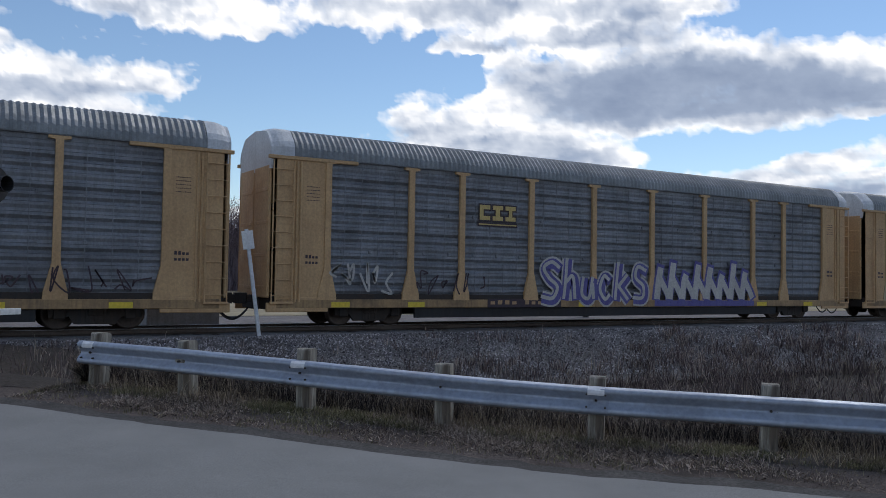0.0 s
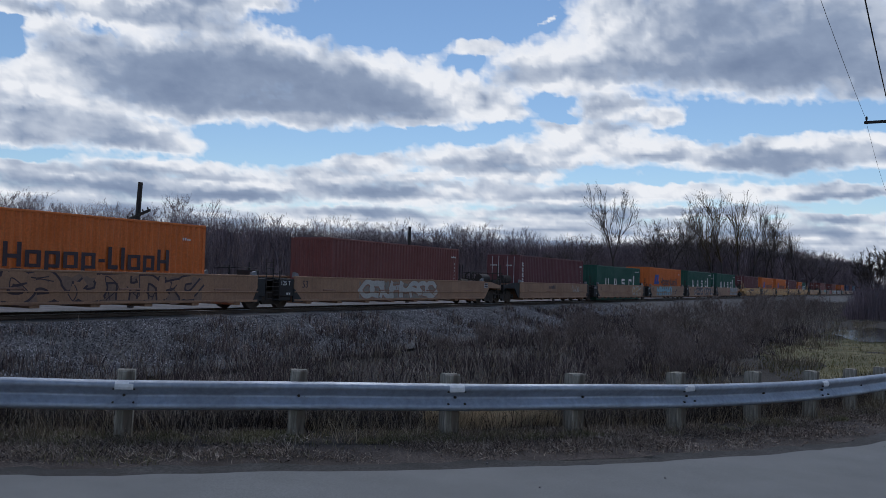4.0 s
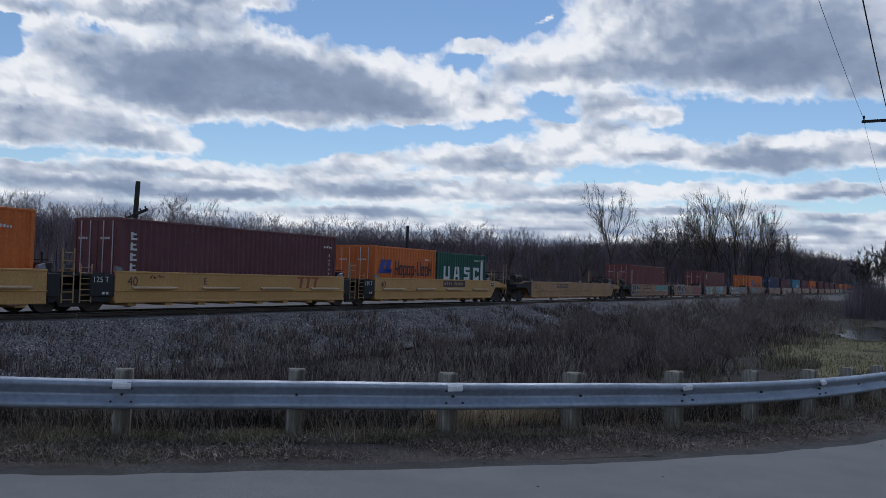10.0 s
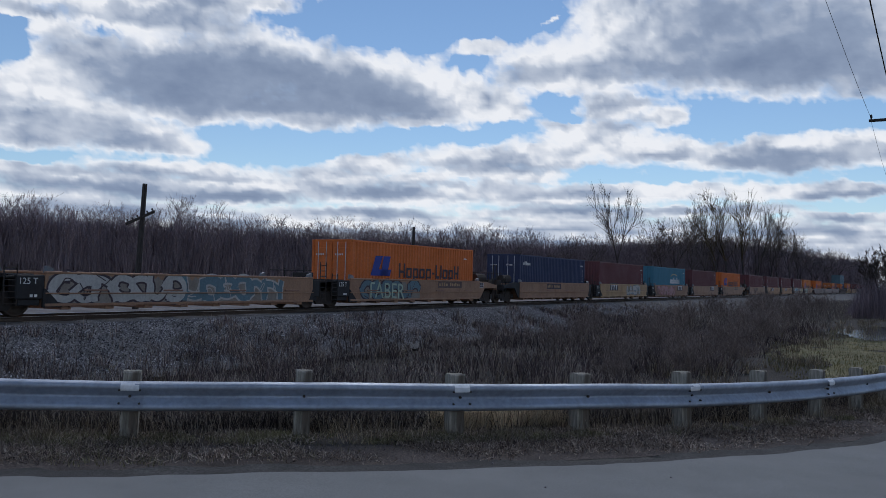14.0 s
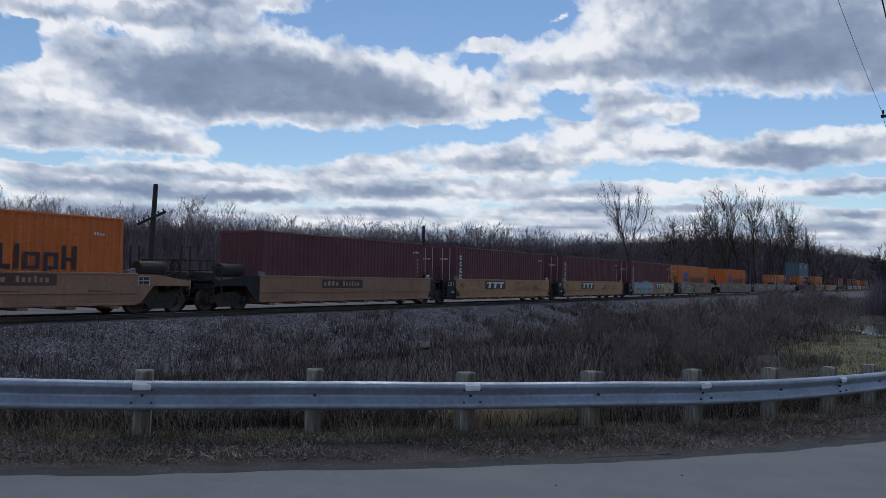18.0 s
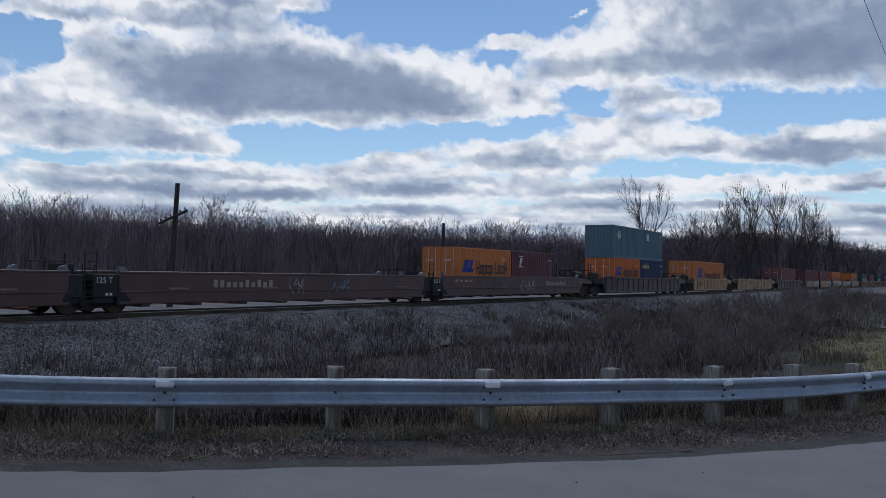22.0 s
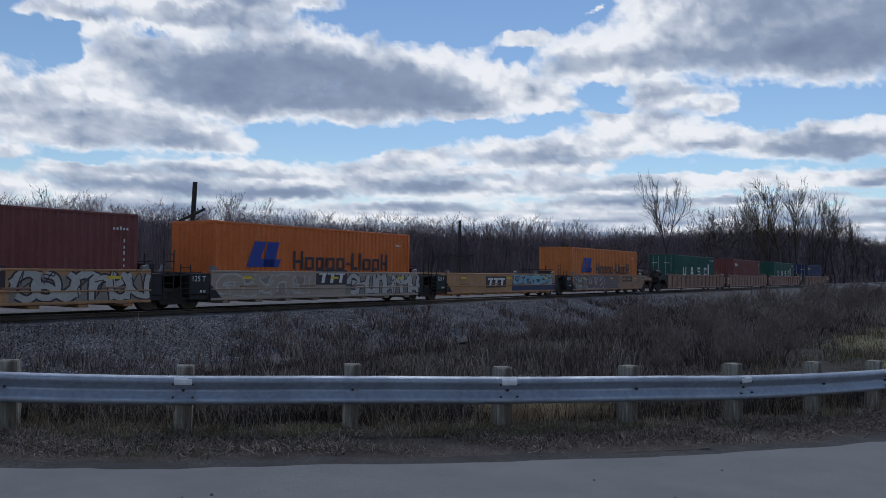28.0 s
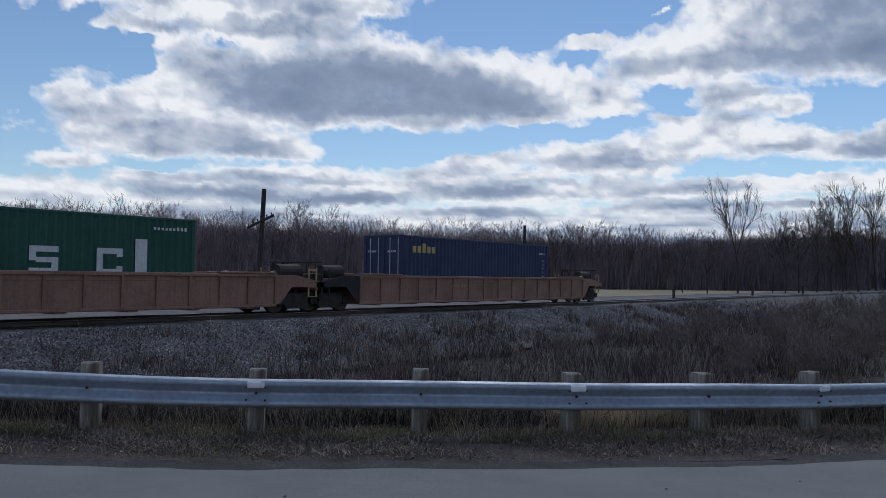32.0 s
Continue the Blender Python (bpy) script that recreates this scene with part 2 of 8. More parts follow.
GRASS = island_mat("young_green_grass", (0.07, 0.066, 0.033), (0.20, 0.18, 0.095), span=0.8, rare=(0.38, 0.34, 0.21))
LAWN = island_mat("half_dead_meadow_grass", (0.10, 0.10, 0.036), (0.27, 0.225, 0.115), span=0.2)
LITTER = island_mat("dead_leaf_litter", (0.024, 0.018, 0.016), (0.29, 0.222, 0.182), span=1.0, rare=(0.50, 0.42, 0.35))
STONES = island_mat("loose_ballast_stones", (0.034, 0.031, 0.034), (0.27, 0.247, 0.252), span=0.6, rare=(0.52, 0.49, 0.49))
m_, t_, b_, _ = nodes_of("standing_water")
b_.inputs["Base Color"].default_value = (0.03, 0.03, 0.028, 1)
b_.inputs["Roughness"].default_value = 0.03
bumped(t_, b_, noise_tex(t_, coords(t_, vary=False), 2.0, 3), 0.7, 0.06)
WATER = m_


# ---------- geometry helpers ----------
class Geo:
    """Collects vertices and faces of one part."""

    def __init__(self):
        self.v, self.f = [], []

    def add(self, verts, faces):
        n = len(self.v)
        self.v.extend(verts)
        self.f.extend(tuple(i + n for i in f) for f in faces)
        return self

    def box(self, x0, x1, y0, y1, z0, z1, b=0.012):
        b = min(b, (x1 - x0) * 0.4, (y1 - y0) * 0.4, (z1 - z0) * 0.4)
        ids, verts = {}, []
        for sx in (0, 1):
            for sy in (0, 1):
                for sz in (0, 1):
                    c = ((x0, x1)[sx], (y0, y1)[sy], (z0, z1)[sz])
                    d = (b * (1 - 2 * sx), b * (1 - 2 * sy), b * (1 - 2 * sz))
                    for a in range(3):
                        ids[sx, sy, sz, a] = len(verts)
                        verts.append(tuple(c[k] + (d[k] if k != a else 0) for k in range(3)))
        faces = []
        sq = ((0, 0), (1, 0), (1, 1), (0, 1))
        for a in range(3):
            o = [k for k in range(3) if k != a]
            for s in (0, 1):
                f = []
                for p, q in sq:
                    k = [0, 0, 0]
                    k[a], k[o[0]], k[o[1]] = s, p, q
                    f.append(ids[k[0], k[1], k[2], a])
                faces.append(f if (s == 1) != (a == 1) else f[::-1])
            for p in (0, 1):
                for q in (0, 1):
                    k0, k1 = [0, 0, 0], [0, 0, 0]
                    k0[o[0]] = k1[o[0]] = p
                    k0[o[1]] = k1[o[1]] = q
                    k1[a] = 1
                    f = [ids[(*k0, o[0])], ids[(*k1, o[0])], ids[(*k1, o[1])], ids[(*k0, o[1])]]
                    flip = (p == q) == (a == 1)
                    faces.append(f if flip else f[::-1])
        for sx in (0, 1):
            for sy in (0, 1):
                for sz in (0, 1):
                    f = [ids[sx, sy, sz, a] for a in range(3)]
                    faces.append(f if (sx + sy + sz) % 2 else f[::-1])
        return self.add(verts, faces)

    def slab(self, pts, axis, a, b):
        """An outline (two coordinates) drawn out along an axis from a to b."""
        n = len(pts)
        def place(p, w):
            q = list(p)
            q.insert(axis, w)
            return tuple(q)
        verts = [place(p, a) for p in pts] + [place(p, b) for p in pts]
        faces = [tuple(range(n))[::-1], tuple(range(n, 2 * n))]
        faces += [(i, (i + 1) % n, n + (i + 1) % n, n + i) for i in range(n)]
        return self.add(verts, faces)

    def tube(self, p, q, r0, r1=None, sides=8, cap=True):
        r1 = r0 if r1 is None else r1
        p, q = Vector(p), Vector(q)
        d = (q - p).normalized()
        u = d.orthogonal().normalized()
        w = d.cross(u)
        verts = []
        for c, r in ((p, r0), (q, r1)):
            for i in range(sides):
                a = TAU * i / sides
                verts.append(tuple(c + (u * math.cos(a) + w * math.sin(a)) * r))
        faces = [(i, (i + 1) % sides, sides + (i + 1) % sides, sides + i) for i in range(sides)]
        if cap:
            faces += [tuple(range(sides))[::-1], tuple(range(sides, 2 * sides))]
        return self.add(verts, faces)

    def lathe(self, c, profile, sides=20, axis=0):
        """A profile of (along, radius) turned round an axis through c."""
        verts, n = [], len(profile)
        o = [k for k in range(3) if k != axis]
        for i in range(sides):
            a = TAU * i / sides
            for h, r in profile:
                p = list(c)
                p[axis] += h
                p[o[0]] += r * math.cos(a)
                p[o[1]] += r * math.sin(a)
                verts.append(tuple(p))
        faces = [(i * n + k, i * n + k + 1, (i + 1) % sides * n + k + 1, (i + 1) % sides * n + k) for i in range(sides) for k in range(n - 1)]
        return self.add(verts, faces)

    def mesh(self, name, material, smooth=False):
        me = bpy.data.meshes.new(name)
        me.from_pydata(self.v, [], self.f)
        me.materials.append(material)
        if smooth:
            me.shade_smooth()
        bm = bmesh.new()
        bm.from_mesh(me)
        bmesh.ops.recalc_face_normals(bm, faces=bm.faces) if len(bm.faces) < 20000 else None
        bm.to_mesh(me)
        bm.free()
        return me


MESHES = {}


def shared(key, material, build, smooth=False):
    """The mesh under that key and material, built once."""
    k = (key, material.name)
    if k not in MESHES:
        g = Geo()
        build(g)
        MESHES[k] = g.mesh(key if isinstance(key, str) else key[0], material, smooth)
    return MESHES[k]


def part(name, geo, material, parent, label="", smooth=False):
    me = geo if isinstance(geo, bpy.types.Mesh) else geo.mesh(name, material, smooth)
    ob = new(name, me)
    ob.parent = parent
    return tagged(ob, label)


def thing(name, label, category, m=None, group="", kind=""):
    ob = new(name)
    if m is not None:
        ob.matrix_basis = m
    return tagged(ob, label, category, group, kind)


def sheet(name, verts, faces, material, label="", category="", kind="structure", smooth=False):
    me = bpy.data.meshes.new(name)
    me.from_pydata([tuple(map(float, v)) for v in verts], [], faces)
    me.materials.append(material)
    if smooth:
        me.shade_smooth()
    return tagged(new(name, me), label, category, "", kind)


def smoothstep(a, b, x):
    k = np.clip((x - a) / (b - a), 0, 1)
    return k * k * (3 - 2 * k)


# ---------- land ----------
POSTS = np.array([(-13.81, 1.84, 0.34), (-12.27, 2.97, 0.30), (-10.76, 4.12, 0.24), (-9.38, 5.44, 0.14), (-8.08, 6.83, 0.06), (-6.62, 8.15, 0.06), (-5.22, 9.48, 0.02),
                  (-4.17, 11.05, -0.03), (-3.13, 12.62, -0.10), (-2.40, 14.36, -0.17), (-1.72, 16.12, -0.22), (-1.23, 17.96, -0.28), (-0.84, 19.82, -0.34), (-0.52, 21.70, -0.39),
                  (-0.26, 23.58, -0.41), (-0.05, 25.47, -0.45)])
EDGE = np.vstack([POSTS[:1] + (POSTS[:1] - POSTS[1:2]) * np.array([[40.0, 40.0, 0]]), POSTS[:1] + (POSTS[:1] - POSTS[1:2]) * np.array([[5.0, 5.0, -3.0]]), POSTS,
                  POSTS[-1:] + np.array([[1.0, 12.0, -0.25]]), POSTS[-1:] + np.array([[8.0, 60.0, -0.4]])])


def along(x, y):
    """For points: signed distance from the guardrail's line (positive on the road's side) and the line's height there."""
    x, y = np.asarray(x, float), np.asarray(y, float)
    best, side, high = np.full(x.shape, 1e9), np.zeros(x.shape), np.zeros(x.shape)
    for a, b in zip(EDGE[:-1], EDGE[1:]):
        d = b[:2] - a[:2]
        k = np.clip(((x - a[0]) * d[0] + (y - a[1]) * d[1]) / (d @ d), 0, 1)
        px, py = x - a[0] - k * d[0], y - a[1] - k * d[1]
        r = np.hypot(px, py)
        s = np.where(px * d[1] - py * d[0] > 0, 1.0, -1.0)
        m = r < best
        best, side, high = np.where(m, r, best), np.where(m, s, side), np.where(m, a[2] + k * (b[2] - a[2]), high)
    return best * side, high


def land(x, y):
    """Height of the ground."""
    n, high = along(x, y)
    ditch = -0.1 - 0.8 * smoothstep(-2, 12, y)
    z = np.where(n > -0.3, high - 0.05 * smoothstep(0.2, 1.6, n), ditch + (high - ditch) * (1 - smoothstep(0.3, 3.2, -n)))
    bed = smoothstep(-17.5, -22.5, x)
    z = z + bed * (1 - smoothstep(-27, -29, x)) * np.where(n < 0, 0.55, 0.1)
    z = z + (0.12 - z) * smoothstep(-27, -30, x)
    far = smoothstep(60, 160, np.hypot(x, y))
    return z + (0.0 - z) * far * smoothstep(-20, 10, x) * 0.3


def graded(lo, hi, fine0, fine1, step):
    """Coordinates that are fine in the middle and widen outwards."""
    mid = list(np.arange(fine0, fine1 + step, step))
    out, d, v = [], step, mid[-1]
    while v < hi:
        d *= 1.35
        v += d
        out.append(v)
    inn, d, v = [], step, mid[0]
    while v > lo:
        d *= 1.35
        v -= d
        inn.append(v)
    return np.array(inn[::-1] + mid + out)


def build_ground():
    gx, gy = graded(-2600, 2600, -30, 6, 0.45), graded(-2600, 2600, -4, 62, 0.5)
    X, Y = np.meshgrid(gx, gy)
    Z = land(X, Y)
    rough = np.array([noise.noise((x * 0.7, y * 0.7, 0)) for x, y in zip(X.ravel(), Y.ravel())]).reshape(X.shape)
    n, _ = along(X, Y)
    Z = Z + rough * 0.07 * smoothstep(0.0, -1.5, n) - 0.03 * smoothstep(1.4, 2.2, n)
    nx, ny = len(gx), len(gy)
    faces = [(j * nx + i, j * nx + i + 1, (j + 1) * nx + i + 1, (j + 1) * nx + i) for j in range(ny - 1) for i in range(nx - 1)]
    sheet("ground", np.stack([X.ravel(), Y.ravel(), Z.ravel()], 1), faces, DIRT, "brown earth with dead grass and stubble", "ground", smooth=True)


def strip(name, inner, outer, material, lift, label, category, steps=260, cross=8, wobble=0.0, near=0.0):
    """A band beside the guardrail's line, between two distances from it."""
    seg = np.diff(EDGE[:, :2], axis=0)
    cum = np.concatenate([[0], np.cumsum(np.hypot(seg[:, 0], seg[:, 1]))])
    lo, hi = cum[1] - 18, cum[-2] + 20
    verts, faces = [], []
    for i in range(steps + 1):
        s = lo + (hi - lo) * i / steps
        c = [np.mean([np.interp(s + o, cum, EDGE[:, k]) for o in (-1.6, -0.8, 0, 0.8, 1.6)]) for k in range(2)]
        e = [np.interp(s + 1.8, cum, EDGE[:, k]) - np.interp(s - 1.8, cum, EDGE[:, k]) for k in range(2)]
        L = math.hypot(*e)
        nx, ny = e[1] / L, -e[0] / L
        for k in range(cross + 1):
            w = inner + (outer - inner) * (k / cross) ** 1.6
            if k == 0:
                w += wobble * (noise.noise((s * 0.5, 3.1, 0)) + 0.8 * noise.noise((s * 2.1, 7.7, 0)) + 0.7 * noise.noise((s * 5.3, 1.7, 0)))
            x, y = c[0] + nx * w, c[1] + ny * w
            verts.append((x, y, 0))
    A = np.array(verts)
    A[:, 2] = land(A[:, 0], A[:, 1]) + lift
    if near:
        A[:, 2] += near
    for i in range(steps):
        for k in range(cross):
            a = i * (cross + 1) + k
            faces.append((a, a + 1, a + cross + 2, a + cross + 1))
    return sheet(name, A, faces, material, label, category, smooth=True)


build_ground()
strip("road", 1.75, 11.5, ASPHALT, 0.012, "worn grey asphalt road with a ragged edge", "road", wobble=0.06, steps=420)
strip("road_edge", 1.42, 2.1, TAR, 0.009, "crumbling dark asphalt edge of the road", "road edge", wobble=0.16, cross=4, steps=420)
strip("roadside_verge", 0.55, 1.95, SHOULDER, 0.006, "dusty brown earth between road and guardrail", "verge", wobble=0.15)


def long_bed(name, outline, y0, y1, material, label, category, step=1.2, jitter=0.0):
    """A bed that follows the track: an outline of (x, z) drawn out along it."""
    ys = np.concatenate([np.arange(y0, 90, step), np.arange(90, y1 + 1, 12)])
    verts, faces, n = [], [], len(outline)
    for y in ys:
        for x, z in outline:
            verts.append((x, y, z + jitter * (noise.noise((x * 1.3, y * 1.3, 5)) + noise.noise((x * 4, y * 4, 9)))))
    for j in range(len(ys) - 1):
        faces += [(j * n + i, j * n + i + 1, (j + 1) * n + i + 1, (j + 1) * n + i) for i in range(n - 1)]
    return sheet(name, verts, faces, material, label, category, smooth=True)


prof = [(-30.2, 0.05), (-28.2, 0.28), (-27.2, 0.38), (-26.4, 0.36), (-25, 0.35), (-23.6, 0.36), (-22.7, 0.38), (-22.3, 0.33)]
prof += [(-22.3 + 4.6 * k / 9, 0.33 - 1.12 * (k / 9) ** 0.9) for k in range(1, 10)]
long_bed("ballast", prof, -120, 700, BALLAST, "grey crushed stone ballast under the railway track", "ballast", 0.6, 0.035)
long_bed("gravel_road", [(-38.0, 0.13), (-37.5, 0.17), (-34.0, 0.2), (-31.2, 0.18), (-30.4, 0.1)], -160, 700, GRAVEL, "pale gravel service road beyond the track", "gravel road", 3.0, 0.02)


def patch(name, cx, cy, rx, ry, z, material, label, category, ragged=0.25, rings=10, sides=72, follow=True, seed=0.0):
    verts, faces = [], []
    for k in range(rings + 1):
        for i in range(sides):
            a = TAU * i / sides
            r = k / rings * (1 + ragged * noise.noise((math.cos(a) * 2 + seed, math.sin(a) * 2, seed)) + 0.12 * noise.noise((a * 5, seed, 1)))
            verts.append((cx + rx * r * math.cos(a), cy + ry * r * math.sin(a), 0))
    A = np.array(verts)
    A[:, 2] = (land(A[:, 0], A[:, 1]) if follow else 0) + z
    for k in range(rings):
        for i in range(sides):
            a, b = k * sides + i, k * sides + (i + 1) % sides
            faces.append((a, b, b + sides, a + sides))
    return sheet(name, A, faces, material, label, category, smooth=True)


sheet("field", [(x, y, 0.16) for y in (-200, 0, 60, 120, 200, 420) for x in (-38.2, -60, -96)], [(j * 3 + i, j * 3 + i + 1, (j + 1) * 3 + i + 1, (j + 1) * 3 + i) for j in range(5) for i in range(2)], FIELD, "straw-coloured open field beyond the railway", "field")
patch("meadow", 3.5, 50, 9.5, 30, 0.03, MEADOW, "short spring meadow, half green and half straw", "meadow", seed=2.0)
patch("puddle", -2.6, 63, 2.8, 9.5, -0.845, WATER, "shallow standing water in the meadow", "water", 0.35, seed=5.0, follow=False)


# ---------- railway track ----------
def build_track():
    track = thing("railway_track", "single railway track of steel rails on dark timber ties", "railway track", kind="structure")
    for side in (-1, 1):
        x = RAIL_X + side * 0.753
        web = Geo().slab([(x - 0.07, RAIL_Z - 0.17), (x + 0.07, RAIL_Z - 0.17), (x + 0.07, RAIL_Z - 0.155), (x + 0.012, RAIL_Z - 0.13), (x + 0.012, RAIL_Z - 0.05),
                          (x + 0.036, RAIL_Z - 0.035), (x + 0.036, RAIL_Z - 0.012), (x - 0.036, RAIL_Z - 0.012), (x - 0.036, RAIL_Z - 0.035), (x - 0.012, RAIL_Z - 0.05),
                          (x - 0.012, RAIL_Z - 0.13), (x - 0.07, RAIL_Z - 0.155)], 1, -120, 700)
        r = part("rail", web, STEEL, track, "rusty steel rail")
        part("rail_head", Geo().slab([(x - 0.036, RAIL_Z - 0.012), (x + 0.036, RAIL_Z - 0.012), (x + 0.03, RAIL_Z), (x - 0.03, RAIL_Z)], 1, -120, 700), RAILTOP, r, "polished top of the rail")
    tie = Geo().box(-1.3, 1.3, -0.115, 0.115, -0.18, 0, 0.015).mesh("tie", TIE)
    rnd = random.Random(4)
    for i in range(280):
        ob = part("tie", tie, TIE, track)
        ob.matrix_basis = pose(RAIL_X + rnd.uniform(-0.03, 0.03), -6 + i * 0.53, RAIL_Z - 0.165, 0, 0, rnd.uniform(-0.8, 0.8))


# ---------- guardrail ----------
def build_guardrail():
    rail = thing("guardrail", "galvanised steel guardrail on short weathered timber posts", "guardrail")
    seg = np.diff(POSTS[:, :2], axis=0)
    cum = np.concatenate([[0], np.cumsum(np.hypot(seg[:, 0], seg[:, 1]))])

    def at(s):
        c = [np.mean([np.interp(s + o, cum, POSTS[:, k]) for o in (-0.9, -0.45, 0, 0.45, 0.9)]) for k in range(3)]
        e = [np.interp(min(s + 1.3, cum[-1]), cum, POSTS[:, k]) - np.interp(max(s - 1.3, 0), cum, POSTS[:, k]) for k in range(2)]
        L = math.hypot(*e)
        return c, (e[0] / L, e[1] / L), (e[1] / L, -e[0] / L)

    half = [(0.0, 0.170), (0.024, 0.166), (0.064, 0.152), (0.080, 0.138), (0.084, 0.116), (0.080, 0.094), (0.068, 0.080), (0.012, 0.020), (0.002, 0.008)]
    profile = half + [(n, -z) for n, z in half[::-1]]
    rnd = random.Random(8)

    def beam(s0, s1, lift):
        g, n = Geo(), len(profile)
        steps = max(2, int((s1 - s0) / 0.24))
        for layer in (0, 1):
            verts, faces = [], []
            for i in range(steps + 1):
                s = s0 + (s1 - s0) * i / steps
                c, d, w = at(s)
                dent = 0.008 * noise.noise((s * 0.9, 2, 0)) + 0.004 * noise.noise((s * 4, 5, 0))
                for p, z in profile:
                    o = 0.17 + p + dent - 0.004 * layer + lift
                    verts.append((c[0] + w[0] * o, c[1] + w[1] * o, c[2] + 0.503 + z + dent * 0.6))
            for i in range(steps):
                for k in range(n - 1):
                    f = (i * n + k, i * n + k + 1, (i + 1) * n + k + 1, (i + 1) * n + k)
                    faces.append(f if layer == 0 else f[::-1])
            g.add(verts, faces)
        return g

    splices = list(range(0, len(POSTS), 2))
    for j, k in enumerate(splices[:-1]):
        s0 = cum[k] - (0.45 if j == 0 else 0.16)
        part("beam", beam(s0, cum[splices[j + 1]] + 0.16, 0.009 * (j % 2)), ZINC, rail, "dented galvanised steel beam", smooth=True)
    for k in range(len(POSTS)):
        c, d, w = at(cum[k])
        turn = math.degrees(math.atan2(d[1], d[0]))
        tall, wide = rnd.uniform(0.775, 0.835), rnd.uniform(0.185, 0.205)
        g = Geo().slab([(-0.1, -0.5), (0.1, -0.5), (0.1, tall - 0.03), (0.07, tall), (-0.08, tall), (-0.1, tall - 0.02)], 0, -wide / 2, wide / 2)
        p = part("post", g, POSTWOOD, rail, "weathered grey-green timber post")
        p.matrix_basis = pose(c[0], c[1], c[2], rnd.uniform(-1.5, 1.5), rnd.uniform(-1.5, 1.5), turn)
        part("spacer_block", Geo().box(-0.08, 0.08, -0.175, -0.1, 0.36, 0.65, 0.01), POSTWOOD, p)
        part("bolt", Geo().lathe((0, -0.195, 0.505), [(-0.02, 0.0), (-0.02, 0.015), (0.0, 0.017), (0.02, 0.017)], 8, 1), IRON, p)
        if k in splices:
            for sy in (-0.11, 0.11):
                for sz in (0.43, 0.58):
                    part("bolt", Geo().lathe((sy, -0.262, sz), [(-0.012, 0.0), (-0.012, 0.011), (0.02, 0.013)], 8, 1), IRON, p)
            if k < 11:
                part("reflective_tape", Geo().slab([(-0.267, 0.575), (-0.273, 0.60), (-0.269, 0.635), (-0.235, 0.665), (-0.228, 0.662), (-0.262, 0.63), (-0.264, 0.60), (-0.262, 0.575)], 0, -0.10, 0.10), TAPE, p, "white reflective tape")


build_guardrail()


# ---------- rolling stock ----------
def text_mesh(words, size, material):
    k = ("text", words, size, material.name)
    if k not in MESHES:
        c = bpy.data.curves.new("lettering", "FONT")
        c.body, c.size, c.extrude, c.align_x = words, size, 0.002, "LEFT"
        ob = bpy.data.objects.new("lettering", c)
        scene.collection.objects.link(ob)
        me = bpy.data.meshes.new_from_object(ob.evaluated_get(bpy.context.evaluated_depsgraph_get()))
        bpy.data.objects.remove(ob)
        me.materials.clear()
        me.materials.append(material)
        MESHES[k] = me
    return MESHES[k]


def words_on(parent, words, x, y, z, size, material, name="lettering", squeeze=1.0, lean=0.0):
    """Letters on the side that faces +x, read along +y."""
    ob = part(name, text_mesh(words, size, material), material, parent)
    ob.matrix_basis = Matrix.Translation((x, y, z)) @ Matrix(((0, 0, 1, 0), (squeeze, lean, 0, 0), (0, 1, 0, 0), (0, 0, 0, 1)))
    return ob


def bars(parent, x, y, z, width, height, count, material, name="lettering", seed=1, fill=0.66, mixed=0.3):
    """Plain bars in place of a line of writing."""
    rnd, g = random.Random(seed), Geo()
    step = width / count
    for i in range(count):
        h = height * (1 - (mixed if rnd.random() < 0.6 else 0))
        g.box(x, x + 0.005, y + i * step, y + i * step + step * fill, z, z + h, 0.002)
    return part(name, g, material, parent)


def ribbon(g, pts, width, x, steps=7):
    """A painted stroke through points (y, z) on the plane x."""
    P = [Vector(p) for p in pts]
    Q = [P[0] * 2 - P[1]] + P + [P[-1] * 2 - P[-2]]
    line = []
    for i in range(1, len(Q) - 2):
        for k in range(steps):
            t = k / steps
            a, b, c, d = Q[i - 1], Q[i], Q[i + 1], Q[i + 2]
            line.append(0.5 * ((2 * b) + (c - a) * t + (2 * a - 5 * b + 4 * c - d) * t * t + (3 * b - a - 3 * c + d) * t ** 3))
    line.append(P[-1])
    verts, faces = [], []
    for i, p in enumerate(line):
        d = (line[min(i + 1, len(line) - 1)] - line[max(i - 1, 0)])
        d = d.normalized() if d.length > 1e-6 else Vector((1, 0))
        w = Vector((-d.y, d.x)) * width / 2
        for q in (p - w, p + w):
            verts.append((x, q.x, q.y))
    for i in range(len(line) - 1):
        faces.append((2 * i, 2 * i + 1, 2 * i + 3, 2 * i + 2))
    g.add(verts, faces)


